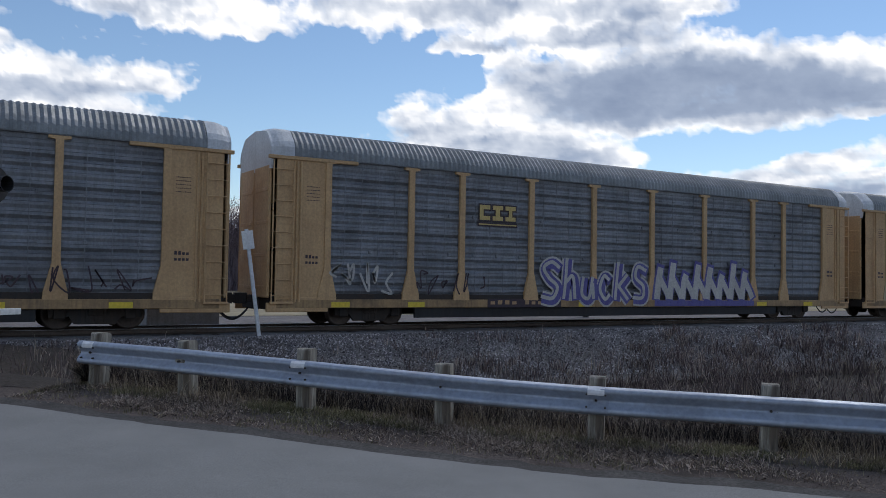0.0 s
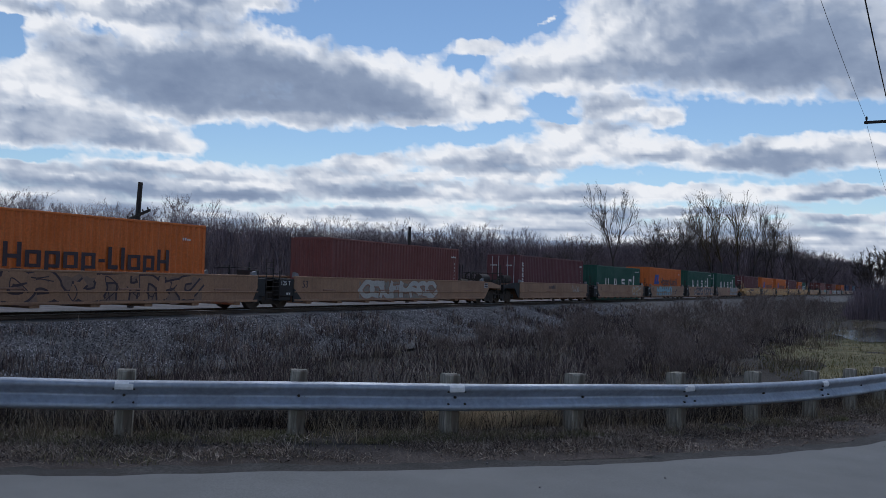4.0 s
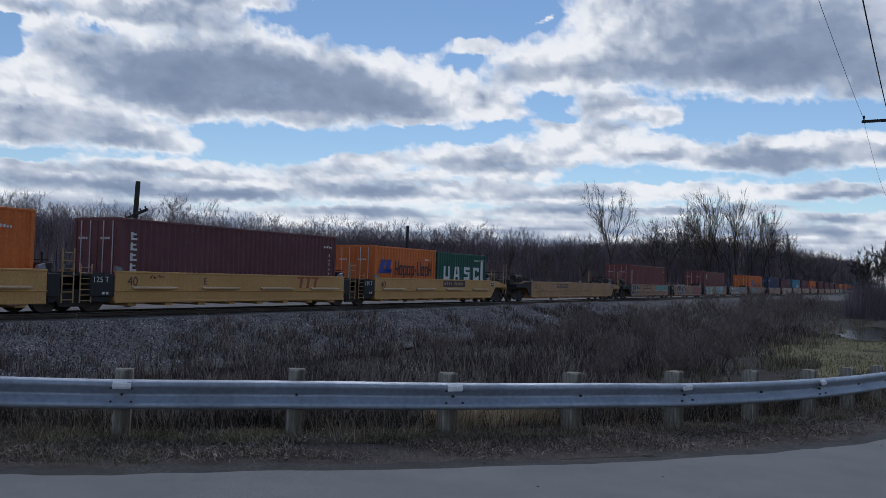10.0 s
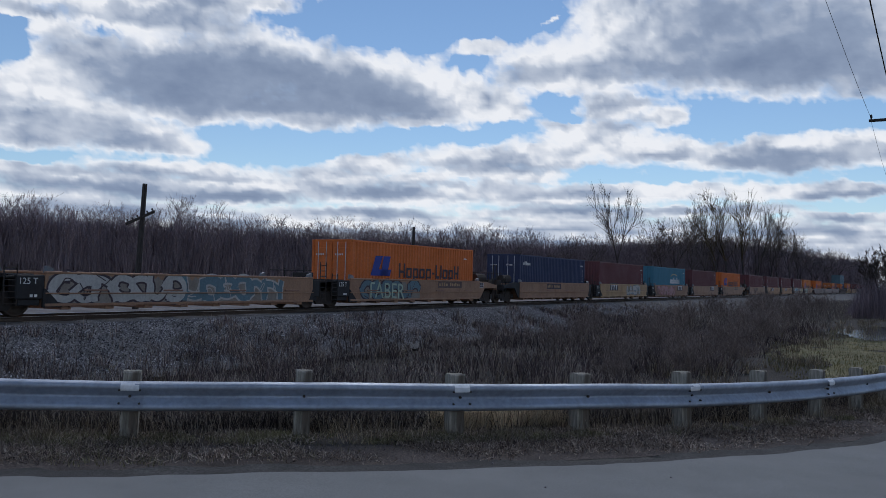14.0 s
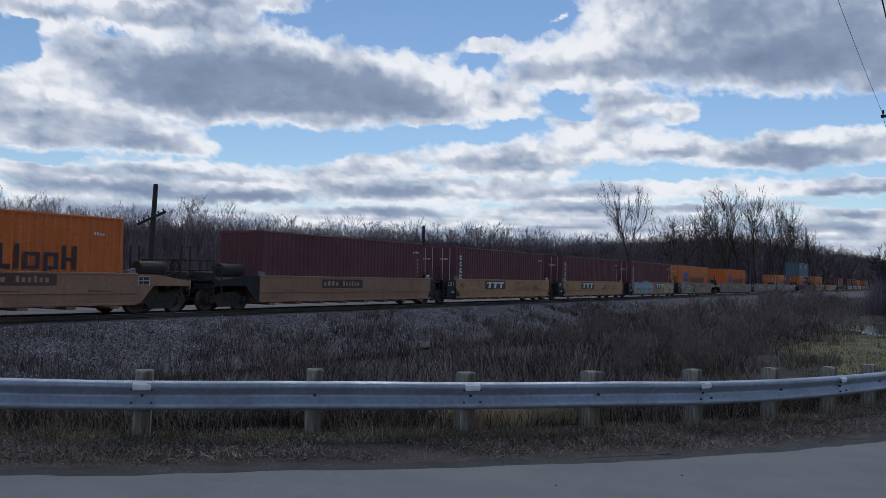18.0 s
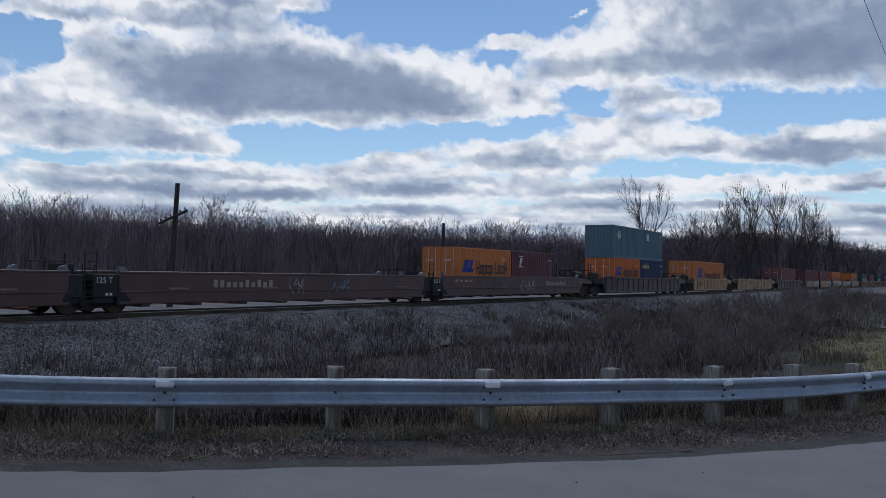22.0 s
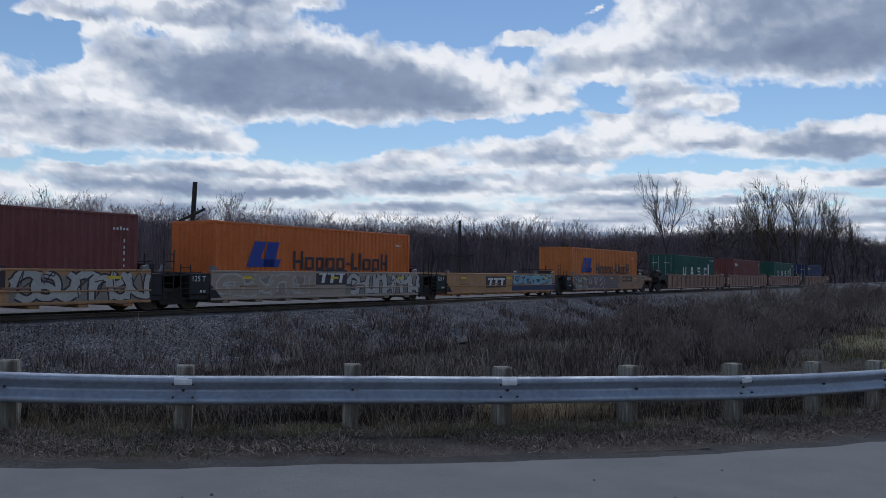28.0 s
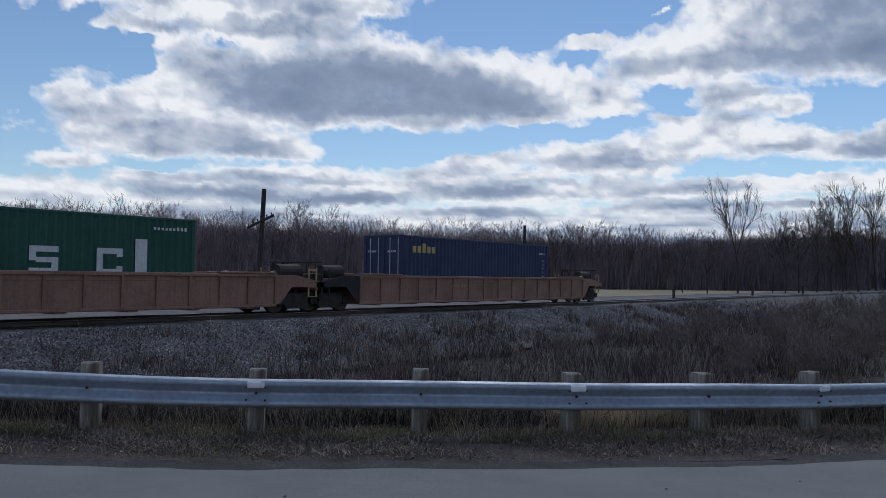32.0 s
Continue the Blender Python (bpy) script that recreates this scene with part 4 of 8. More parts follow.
def container(q, colour, label, length=12.19, tall=2.896, z=0.34, doors=-1, brand="", group="shipping containers"):
    """A corrugated steel shipping container with its middle at q along the train."""
    box = rolling("shipping_container", label, "shipping container", q, z, group)
    h, w = length / 2, 1.219
    key = (round(length, 1), round(tall, 2))

    def wave(a0, a1, pitch=0.278, deep=0.046):
        n = max(1, round((a1 - a0) / pitch))
        p = (a1 - a0) / n
        line = [(a0, 0.0)]
        for i in range(n):
            s = a0 + i * p
            line += [(s + p * 0.26, 0.0), (s + p * 0.5, -deep), (s + p * 0.76, -deep), (s + p, 0.0)]
        return line

    def side_(s):
        def make(g):
            line = wave(-h + 0.12, h - 0.12)
            verts = [(s * (w - 0.012 + d), y, zz) for zz in (0.14, tall - 0.09) for y, d in line]
            n = len(line)
            g.add(verts, [(i, i + 1, n + i + 1, n + i) for i in range(n - 1)])
        return make

    def end_(e):
        def make(g):
            line = wave(-w + 0.1, w - 0.1, 0.25, 0.04)
            verts = [(x, e * (h - 0.012 + d), zz) for zz in (0.14, tall - 0.1) for x, d in line]
            n = len(line)
            g.add(verts, [(i, i + 1, n + i + 1, n + i) for i in range(n - 1)])
        return make

    def roof_(g):
        line = wave(-h + 0.1, h - 0.1, 0.26, 0.02)
        verts = [(x, y, tall - 0.012 + d) for x in (-w + 0.05, w - 0.05) for y, d in line]
        n = len(line)
        g.add(verts, [(i, i + 1, n + i + 1, n + i) for i in range(n - 1)])

    for s in (1, -1):
        part("side_wall", shared(("side_wall", key, s), colour, side_(s)), colour, box)
        for zz, hh, nm in ((0.0, 0.15, "bottom_rail"), (tall - 0.1, 0.09, "top_rail")):
            part(nm, shared((nm, key, s), colour, lambda g: g.box(s * (w - 0.035) - 0.03, s * (w - 0.035) + 0.03, -h + 0.08, h - 0.08, zz + 0.005, zz + hh, 0.01)), colour, box)
    part("roof", shared(("roof", key), colour, roof_), colour, box)
    part("floor", shared(("floor", key), TIE, lambda g: g.box(-w + 0.04, w - 0.04, -h + 0.05, h - 0.05, 0.1, 0.15, 0.005)), TIE, box)
    for e in (-1, 1):
        for s in (-1, 1):
            part("corner_post", shared(("corner_post", key, e, s), colour, lambda g: g.box(s * (w - 0.07) - 0.07, s * (w - 0.07) + 0.07, e * (h - 0.07) - 0.07, e * (h - 0.07) + 0.07, 0.115, tall - 0.115, 0.012)), colour, box)
            for zz in (0, tall - 0.118):
                part("corner_casting", shared(("casting", key, e, s, zz), colour, lambda g: g.box(s * (w - 0.075) - 0.081, s * (w - 0.075) + 0.081, e * (h - 0.085) - 0.089, e * (h - 0.085) + 0.089, zz, zz + 0.118, 0.015)), colour, box)
        for zz in (0.0, tall - 0.12):
            part("end_rail", shared(("end_rail", key, e, zz), colour, lambda g: g.box(-w + 0.15, w - 0.15, e * (h - 0.05) - 0.045, e * (h - 0.05) + 0.045, zz, zz + 0.13, 0.01)), colour, box)
        if e != doors:
            part("end_wall", shared(("end_wall", key, e), colour, end_(e)), colour, box)
        else:
            for s in (-1, 1):
                def leaf(g):
                    x0, x1 = sorted((s * 0.015, s * (w - 0.14)))
                    g.box(x0, x1, e * (h - 0.055) - 0.025, e * (h - 0.055) + 0.025, 0.13, tall - 0.12, 0.01)
                    for k in range(4):
                        zz = 0.35 + k * (tall - 0.7) / 3.6
                        g.box(x0 + 0.12, x1 - 0.12, e * (h - 0.03) - 0.012, e * (h - 0.03) + 0.012, zz, zz + 0.34, 0.012)
                d = part("door", shared(("door", key, e, s), colour, leaf), colour, box, "steel cargo door")
                for k in (0.3, 0.75):
                    part("lock_bar", shared(("lock_bar", key, e, s, k), PALE, lambda g: g.tube((s * (0.02 + (w - 0.16) * k), e * (h + 0.005), 0.1), (s * (0.02 + (w - 0.16) * k), e * (h + 0.005), tall - 0.1), 0.018, sides=6)), PALE, d)
                bars(d, 0, 0, 0, 0.5, 0.08, 5, WHITE, "marking", 5).matrix_basis = Matrix.Translation((s * 0.3 - 0.1 if s > 0 else -0.95, e * (h + 0.004), tall - 0.75)) @ pose(0, 0, 0, 0, 0, -90 if e < 0 else 90)
    x = w + 0.004
    big = length > 8
    if brand == "slants":
        m = "emblem"
        k = 1.0 if big else 0.7
        y0 = -h + (1.52 if big else 0.3)
        part("emblem", shared((m, key), BLUE, lambda g: emblem(g, y0, 1.22, 1.75 * k, 0.98 * k, x)), BLUE, box, "blue slanted emblem")

        y = y0 + (2.54 if big else 1.55)
        shapes = ((0.62, 1), (0.56, 0), (0.56, 2), (0.56, 0), (0.56, 2), (0.26, 3), (0.42, 4), (0.16, 1), (0.56, 0), (0.52, 2), (0.56, 1))
        unit = (6.36 if big else 3.75) / (sum(s[0] for s in shapes) + 0.13 * 10)
        for ww, t in shapes:
            ww, bar = ww * unit, 0.15 * unit

            def letter(g):
                z0, z1 = ((1.14, 1.66), (1.14, 1.89), (0.95, 1.66), (1.36, 1.47), (1.14, 1.89))[t]
                g.box(x - 0.002, x + 0.003, y, y + (ww if t == 3 else bar), z0, z1, 0.001)
                if t == 4:
                    g.box(x - 0.002, x + 0.003, y + bar, y + ww, 1.14, 1.28, 0.001)
                elif t != 3 and ww > 0.3 * unit:
                    g.box(x - 0.002, x + 0.003, y + ww - bar, y + ww, 1.14, z1 if t == 1 else 1.66, 0.001)
                    g.box(x - 0.002, x + 0.003, y + bar, y + ww - bar, 1.40 if t == 1 else 1.55, 1.52 if t == 1 else 1.66, 0.001)
                    g.box(x - 0.002, x + 0.003, y + bar, y + ww - bar, 1.14, 1.24, 0.001) if t in (0, 2) else None
            part("lettering", shared(("slant_letter", key, round(y, 2)), INK, letter), INK, box)
            y += ww + 0.13 * unit
        bars(box, x, h - 1.15, tall - 0.62, 0.42, 0.1, 4, WHITE, "marking", 2)
    elif brand == "blocks":
        for i, a in enumerate((-3.89, -1.68, 0.52, 2.57) if big else (-2.3, -1.1, 0.15, 1.35)):
            ww, z1 = (0.86, 1.84) if big else (0.72, 1.8)
            t = 0.2

            def letter(g):
                if i == 1:
                    for p, q in ((0.0, 0.3), (1.0, 0.7)):
                        g.slab([(a + ww * p - (0 if p == 0 else t), 1.04), (a + ww * p + (t if p == 0 else 0), 1.04), (a + ww * q + t * 0.55, z1), (a + ww * q - t * 0.55, z1)], 0, x - 0.002, x + 0.003)
                    g.box(x - 0.002, x + 0.003, a + 0.22, a + ww - 0.22, 1.2, 1.36, 0.001)
                    return
                g.box(x - 0.002, x + 0.003, a, a + t, 1.04 if i != 2 else 1.42, z1, 0.001)
                g.box(x - 0.002, x + 0.003, a + (t if i != 2 else 0), a + ww - (t if i < 3 else 0), 1.04, 1.21, 0.001)
                if i in (0, 2):
                    g.box(x - 0.002, x + 0.003, a + ww - t, a + ww, 1.04, z1 if i == 0 else 1.52, 0.001)
                if i > 1:
                    g.box(x - 0.002, x + 0.003, a + t, a + ww, z1 - 0.17, z1, 0.001)
                if i == 2:
                    g.box(x - 0.002, x + 0.003, a + t, a + ww - t, 1.37, 1.52, 0.001)
                if i == 3:
                    g.box(x - 0.002, x + 0.003, a + ww - t, a + ww, z1 - 0.26, z1 - 0.17, 0.001)
                    g.box(x - 0.002, x + 0.003, a + ww - t, a + ww, 1.21, 1.3, 0.001)
            part("lettering", shared(("block_letter", key, i), WHITE, letter), WHITE, box)
        part("marking_plate", shared(("plate", key), WHITE, lambda g: g.box(x - 0.002, x + 0.003, 3.86 if big else 2.3, 4.28 if big else 2.62, 1.0, 2.16, 0.001)), WHITE, box)
        bars(box, x, h - 1.6, tall - 0.42, 1.3, 0.12, 9, WHITE, "marking", 4, 0.6)
    else:
        bars(box, x, h - 0.95, tall - 0.55, 0.62, 0.11, 5, WHITE, "marking", 7, 0.6)
        for k in range(5):
            bars(box, x, h - 0.55, tall - 0.95 - k * 0.2, 0.08, 0.12, 1, WHITE, "marking", k)
    if brand == "column":
        for k in range(5):
            part("lettering", shared(("column", key, k), WHITE, lambda g: (g.box(x - 0.002, x + 0.003, -h + 0.42, -h + 0.52, tall - 0.75 - k * 0.36, tall - 0.48 - k * 0.36, 0.001),
                 g.box(x - 0.002, x + 0.003, -h + 0.52, -h + 0.70, tall - 0.75 - k * 0.36, tall - 0.68 - k * 0.36, 0.001),
                 g.box(x - 0.002, x + 0.003, -h + 0.52, -h + 0.66, tall - 0.58 - k * 0.36, tall - 0.52 - k * 0.36, 0.001))), WHITE, box)
    elif brand == "badge":
        part("badge", shared(("badge", key), WHITE, lambda g: (g.box(x - 0.002, x + 0.003, -h + 0.95, -h + 1.5, tall - 1.0, tall - 0.94, 0.001), g.box(x - 0.002, x + 0.003, -h + 0.95, -h + 1.5, tall - 0.36, tall - 0.3, 0.001),
             g.add([(x + 0.002, -h + 1.0, tall - 0.9), (x + 0.002, -h + 1.2, tall - 0.9), (x + 0.002, -h + 1.45, tall - 0.42), (x + 0.002, -h + 1.1, tall - 0.42)], [(0, 1, 2, 3)]))), WHITE, box)
    elif brand == "line":
        bars(box, x, h - 6.2, 1.25, 3.9, 0.62, 9, WHITE, "lettering", 9, 0.7)
        g = Geo()
        ribbon(g, [(h - 6.0, 1.95), (h - 4.8, 2.25), (h - 3.5, 2.1)], 0.08, x + 0.002)
        part("emblem", g, GOLD, box)
    elif brand == "gold":
        bars(box, x, -h + 0.5, tall - 0.75, 1.7, 0.42, 5, GOLD, "lettering", 11, 0.7)
    elif brand == "ring":
        part("emblem", Geo().lathe((x, -h + 1.15, tall - 0.75), [(0.002, 0.2), (0.002, 0.32)], 20, 0), WHITE, box)
        bars(box, x + 0.003, -h + 0.7, tall - 0.88, 0.9, 0.26, 3, WHITE, "lettering", 3, 0.6)
        part("patch", Geo().box(x - 0.002, x + 0.003, h - 4.4, h - 3.8, tall - 0.95, tall - 0.4, 0.001), PALE, box)
    elif brand == "small":
        bars(box, x, -h + 0.55, tall - 0.7, 1.2, 0.26, 6, WHITE, "lettering", 12, 0.7)
    return box


def plate_bars(parent, x, y, z, w, count=10, h=0.26, back=INK):
    """A dark plate with pale bars: the car's registration, not lettered."""
    p = part("number_plate", Geo().box(x, x + 0.004, y, y + w, z, z + h + 0.12, 0.002), back, parent)
    bars(p, x + 0.004, y + 0.12, z + 0.1, (w - 0.3) * 0.42, h * 0.8, count // 2 - 1, BEIGE, "marking", 21, 0.6, 0.25)
    bars(p, x + 0.004, y + 0.1 + (w - 0.2) * 0.5, z + 0.1, (w - 0.3) * 0.48, h * 0.8, count - count // 2, BEIGE, "marking", 22, 0.6, 0.25)


def logo_bars(parent, x, y, z, w=1.9, material=WHITE, back=INK, h=0.62):
    p = part("logo_plate", Geo().box(x, x + 0.004, y, y + w, z, z + h, 0.002), back, parent) if back else parent
    g = Geo()
    for k, (a, b) in enumerate(((0.08, 0.33), (0.36, 0.6), (0.62, 0.92))):
        g.add([(x + 0.007, y + w * a, z + h * 0.68), (x + 0.007, y + w * b, z + h * 0.68), (x + 0.007, y + w * b + 0.05, z + h * 0.86), (x + 0.007, y + w * a + 0.05, z + h * 0.86)], [(0, 1, 2, 3)])
        c = (a + b) / 2
        g.add([(x + 0.007, y + w * (c - 0.05), z + h * 0.12), (x + 0.007, y + w * (c + 0.05), z + h * 0.12), (x + 0.007, y + w * (c + 0.05) + 0.08, z + h * 0.68), (x + 0.007, y + w * (c - 0.05) + 0.08, z + h * 0.68)], [(0, 1, 2, 3)])
    part("logo", g, material, p)


def autorack(q0, posts_pale=False, logo=""):
    """An enclosed railway car carrier, 27.2 m long, its near end at q0."""
    L = 27.2
    h = L / 2
    car = rolling("autorack_car", "tall enclosed car-carrying wagon of grey perforated panels and yellow steel", "railway wagon", q0 + h, 0, "car-carrying wagons")
    cols = [1.85, 4.69, 6.58, 9.40, 12.21, 15.08, 17.92, 20.78, 22.72, 25.40]
    tan = PALEPOST if posts_pale else RACKYELLOW

    def wallbay(a, b, s):
        def make(g):
            prof_, z = [], 0.98
            k = 0
            while z < 4.8:
                d = 0.085 * (0.65 + 0.35 * math.sin(k * 2.1))
                prof_ += [(z, d), (z + 0.012, d), (z + 0.10, 0.0), (z + 0.16, 0.006), (z + 0.172, 0.018), (z + 0.182, 0.018), (z + 0.192, 0.008)]
                z += 0.262
                k += 1
            prof_.append((5.0, 0.0))
            verts = [(s * (1.39 - d), y, zz) for y in (a, b) for zz, d in prof_]
            n = len(prof_)
            g.add(verts, [(i, i + 1, n + i + 1, n + i) for i in range(n - 1)])
            m = max(2, int((b - a) / 0.55))
            for i in range(1, m):
                y = a + (b - a) * i / m
                g.box(s * 1.39 - 0.007, s * 1.39 + 0.007, y - 0.012, y + 0.012, 1.0, 4.9, 0.002)
            for zz in (2.22, 3.47):
                m = max(1, int((b - a) / 0.9))
                for i in range(m):
                    y = a + (b - a) * (i + 0.5) / m
                    g.box(s * 1.40 - 0.02, s * 1.40 + 0.02, y - 0.035, y + 0.035, zz, zz + 0.1, 0.006)
        return make

    def post_(s):
        def make(g):
            out = [(-0.30, 0.80), (0.30, 0.80), (0.29, 0.98), (0.10, 1.75), (0.095, 4.86), (0.27, 4.89), (0.27, 4.96), (-0.27, 4.96), (-0.27, 4.89), (-0.095, 4.86), (-0.10, 1.75), (-0.29, 0.98)]
            g.slab(out, 0, s * 1.44 - 0.05, s * 1.44 + 0.05)
        return make

    for s in (1, -1):
        sill = part("side_sill", shared(("rack_sill", s), SILLPAINT, lambda g: g.box(s * 1.43 - 0.05, s * 1.43 + 0.05, -h + 0.3, h - 0.3, 0.56, 0.82, 0.015)), SILLPAINT, car, "grimy yellow side sill")
        part("screen_sill", shared(("screen_sill", s), IRON, lambda g: g.box(s * 1.395 - 0.03, s * 1.395 + 0.03, -h + 1.9, h - 1.9, 0.82, 0.985, 0.01)), IRON, sill)
        part("top_chord", shared(("rack_chord", s), GALV, lambda g: g.box(s * 1.42 - 0.05, s * 1.42 + 0.05, -h + 0.3, h - 0.3, 4.965, 5.06, 0.01)), GALV, sill)
        part("skirt", shared(("rack_skirt", s), BLACK, lambda g: g.box(s * 1.34 - 0.05, s * 1.34 + 0.05, -h + 4.9, h - 4.9, 0.24, 0.555, 0.01)), BLACK, sill)
        for i in range(9):
            a, b = cols[i] - h, cols[i + 1] - h
            part("side_screen", shared(("screen", i, s), GALV, wallbay(a, b, s)), GALV, car, "grey perforated steel screen" if i == 0 else "")
        for i, c in enumerate(cols):
            p = part("post", shared(("rack_post", s), tan, post_(s)), tan, car)
            p.matrix_basis = pose(0, c - h, 0)
        for e in (-1, 1):
            y0, y1 = sorted((e * h, e * (h - 1.9)))
            b = part("end_bay", shared(("bay", e, s), RACKYELLOW, lambda g: g.box(s * 1.42 - 0.03, s * 1.42 + 0.03, y0 + (0.25 if e < 0 else 0), y1 - (0 if e < 0 else 0.25), 0.72, 4.9, 0.015)), RACKYELLOW, car, "yellow steel end bay")
            part("bay_top", shared(("bay_top", e, s), RACKYELLOW, lambda g: g.box(s * 1.45 - 0.05, s * 1.45 + 0.05, y0 - (0.02 if e < 0 else 0.9), y1 + (0.9 if e < 0 else 0.02), 4.88, 4.99, 0.015)), RACKYELLOW, b)
            part("bay_sill", shared(("bay_sill", e, s), RACKYELLOW, lambda g: g.box(s * 1.43 - 0.04, s * 1.43 + 0.04, y0, y1, 0.45, 0.72, 0.015)), RACKYELLOW, b)
            for k in (0.86, 0.98):
                part("bay_rib", shared(("bay_rib", e, s, k), RACKYELLOW, lambda g: g.box(s * 1.465 - 0.03, s * 1.465 + 0.03, e * (h - k) - 0.03, e * (h - k) + 0.03, 0.74, 4.87, 0.012)), RACKYELLOW, b)
            part("bay_rib", shared(("bay_lip", e, s), RACKYELLOW, lambda g: g.box(s * 1.45 - 0.03, s * 1.45 + 0.03, min(e * (h - 1.0), e * (h - 1.8)), max(e * (h - 1.0), e * (h - 1.8)), 0.78, 0.87, 0.012)), RACKYELLOW, b)
            part("ladder_foot", shared(("ladder_foot", e, s), RACKYELLOW, lambda g: g.box(s * 1.5 - 0.05, s * 1.5 + 0.05, min(e * (h - 0.08), e * (h - 0.78)), max(e * (h - 0.08), e * (h - 0.78)), 0.68, 0.75, 0.012)), RACKYELLOW, b)
            ladder(b, s * 1.525, e * (h - 0.43), 0.75, 4.85, 0.62, RACKYELLOW, 9)
            if s > 0:
                for zz, hh, nn in ((1.86, 0.1, 4), (2.02, 0.1, 4), (3.72, 0.03, 9), (3.82, 0.03, 8), (3.92, 0.03, 9), (4.02, 0.03, 7), (4.12, 0.03, 9)):
                    bars(b, 1.452, e * (h - 1.36) - 0.2, zz, 0.42, hh, nn, INK, "stencil", int(zz * 100), 0.7)

    def roof_(g):
        n = 300
        arc = [(1.49, 5.0), (1.48, 5.24), (1.40, 5.40), (1.12, 5.70), (1.0, 5.78), (0.5, 5.88), (0.0, 5.92)]
        arc = arc + [(-x, z) for x, z in arc[-2::-1]]
        verts, faces, k = [], [], len(arc)
        for i in range(n + 1):
            y = -h + 0.35 + (L - 0.7) * i / n
            d = 0.02 * (1 if i % 2 else -1)
            verts += [(x * (1 + d * 0.25), y, z + (d if 0 < j < k - 1 else 0)) for j, (x, z) in enumerate(arc)]
        for i in range(n):
            faces += [(i * k + j, i * k + j + 1, (i + 1) * k + j + 1, (i + 1) * k + j) for j in range(k - 1)]
        g.add(verts, faces)
    part("roof", shared("rack_roof", ROOF, roof_), ROOF, car, "corrugated zinc roof with rounded eaves")

    def hood(e):
        def make(g):
            arc = [(1.5, 4.97), (1.49, 5.24), (1.41, 5.41), (1.12, 5.72), (1.0, 5.80), (0.5, 5.90), (0.0, 5.94)]
            arc = arc + [(-x, z) for x, z in arc[-2::-1]]
            rings = [(h - 0.75, 1.0), (h - 0.45, 1.0), (h - 0.3, 0.985), (h - 0.05, 0.93)]
            k = len(arc)
            verts = [(x * w * 1.004, e * y, 4.95 + (z - 4.95) * (1.0 - (1 - w) * 2.2) + 0.01) for y, w in rings for x, z in arc]
            g.add(verts, [(i * k + j, i * k + j + 1, (i + 1) * k + j + 1, (i + 1) * k + j) for i in range(3) for j in range(k - 1)])
        return make

    def endwall(e):
        def make(g):
            out = [(-1.36, 4.6), (1.36, 4.6), (1.42, 4.98), (1.42, 5.22), (1.33, 5.38), (1.06, 5.66), (0.95, 5.73), (0, 5.86), (-0.95, 5.73), (-1.06, 5.66), (-1.33, 5.38), (-1.42, 5.22), (-1.42, 4.98)]
            a, b = sorted((e * (h - 0.06), e * (h - 0.14)))
            g.slab(out, 1, a, b)
        return make

    def leaf(e, s):
        def make(g):
            x0, x1 = sorted((s * 0.03, s * 1.3))
            y = e * (h - 0.1)
            g.box(x0, x1, y - 0.05, y + 0.05, 0.85, 4.72, 0.03)
            for k in range(4):
                g.box(x0 + 0.08, x1 - 0.08, e * (h - 0.05) - 0.02, e * (h - 0.05) + 0.02, 1.1 + k * 0.95, 1.2 + k * 0.95, 0.01)
        return make
    for e in (-1, 1):
        part("roof_hood", shared(("roof_hood", e), PALE, hood(e)), PALE, car, "pale dented roof hood")
        part("end_wall", shared(("rack_end", e), PALE, endwall(e)), PALE, car, "pale roof end cap")
        for s in (-1, 1):
            part("end_door", shared(("rack_door", e, s), RACKYELLOW, leaf(e, s)), RACKYELLOW, car, "folding yellow end door")
        truck(car, e * (h - 3.45), 0.42)
        part("end_frame", shared(("rack_frame", e), IRON, lambda g: (g.box(-0.3, 0.3, min(e * h, e * (h - 4)), max(e * h, e * (h - 4)), 0.5, 0.9, 0.03), g.box(-1.35, 1.35, e * (h - 0.3) - 0.1, e * (h - 0.3) + 0.1, 0.5, 0.9, 0.02))), IRON, car)
        coupler(car, e * (h - 0.35), e)
    part("deck", shared("rack_deck", IRON, lambda g: (g.box(-1.36, 1.36, -h + 0.3, h - 0.3, 0.86, 0.95, 0.01), g.box(-1.3, 1.3, -h + 0.4, h - 0.4, 2.3, 2.36, 0.01), g.box(-1.3, 1.3, -h + 0.4, h - 0.4, 3.6, 3.66, 0.01))), IRON, car)
    plate_bars(car, 1.482, -h + 7.6, 0.56, 3.1, 10, 0.17)
    for y in (2.0, 4.6, 11.5, 18, 21, 24):
        part("reflector", Geo().box(1.482, 1.486, -h + y, -h + y + 0.6, 0.58, 0.74, 0.001), REFLECT, car)
    if logo == "letters":
        def blocks(g, x, o):
            for k in range(3):
                y = -h + 7.28 + k * 0.52
                for y0, y1, z0, z1 in ((0, 0.42, 3.82, 3.96), (0, 0.42, 3.46, 3.6), ((0, 0.15, 3.6, 3.82), (0.12, 0.3, 3.6, 3.82), (0.14, 0.28, 3.6, 3.82))[k]):
                    g.box(x, x + 0.004, y + y0 - o, y + y1 + o, z0 - o, z1 + o, 0.001)
            g.box(x, x + 0.004, -h + 7.25 - o, -h + 8.78 + o, 3.3 - o, 3.34 + o, 0.001)
            return g
        p = part("logo_outline", blocks(Geo(), 1.414, 0.045), INK, car)
        part("logo", blocks(Geo(), 1.42, 0.0), GOLD, p, "gold block emblem")
    elif logo == "cross":
        p = part("logo_plate", Geo().box(1.40, 1.425, -h + 21.05, -h + 22.55, 3.05, 4.55, 0.005), INK, car)
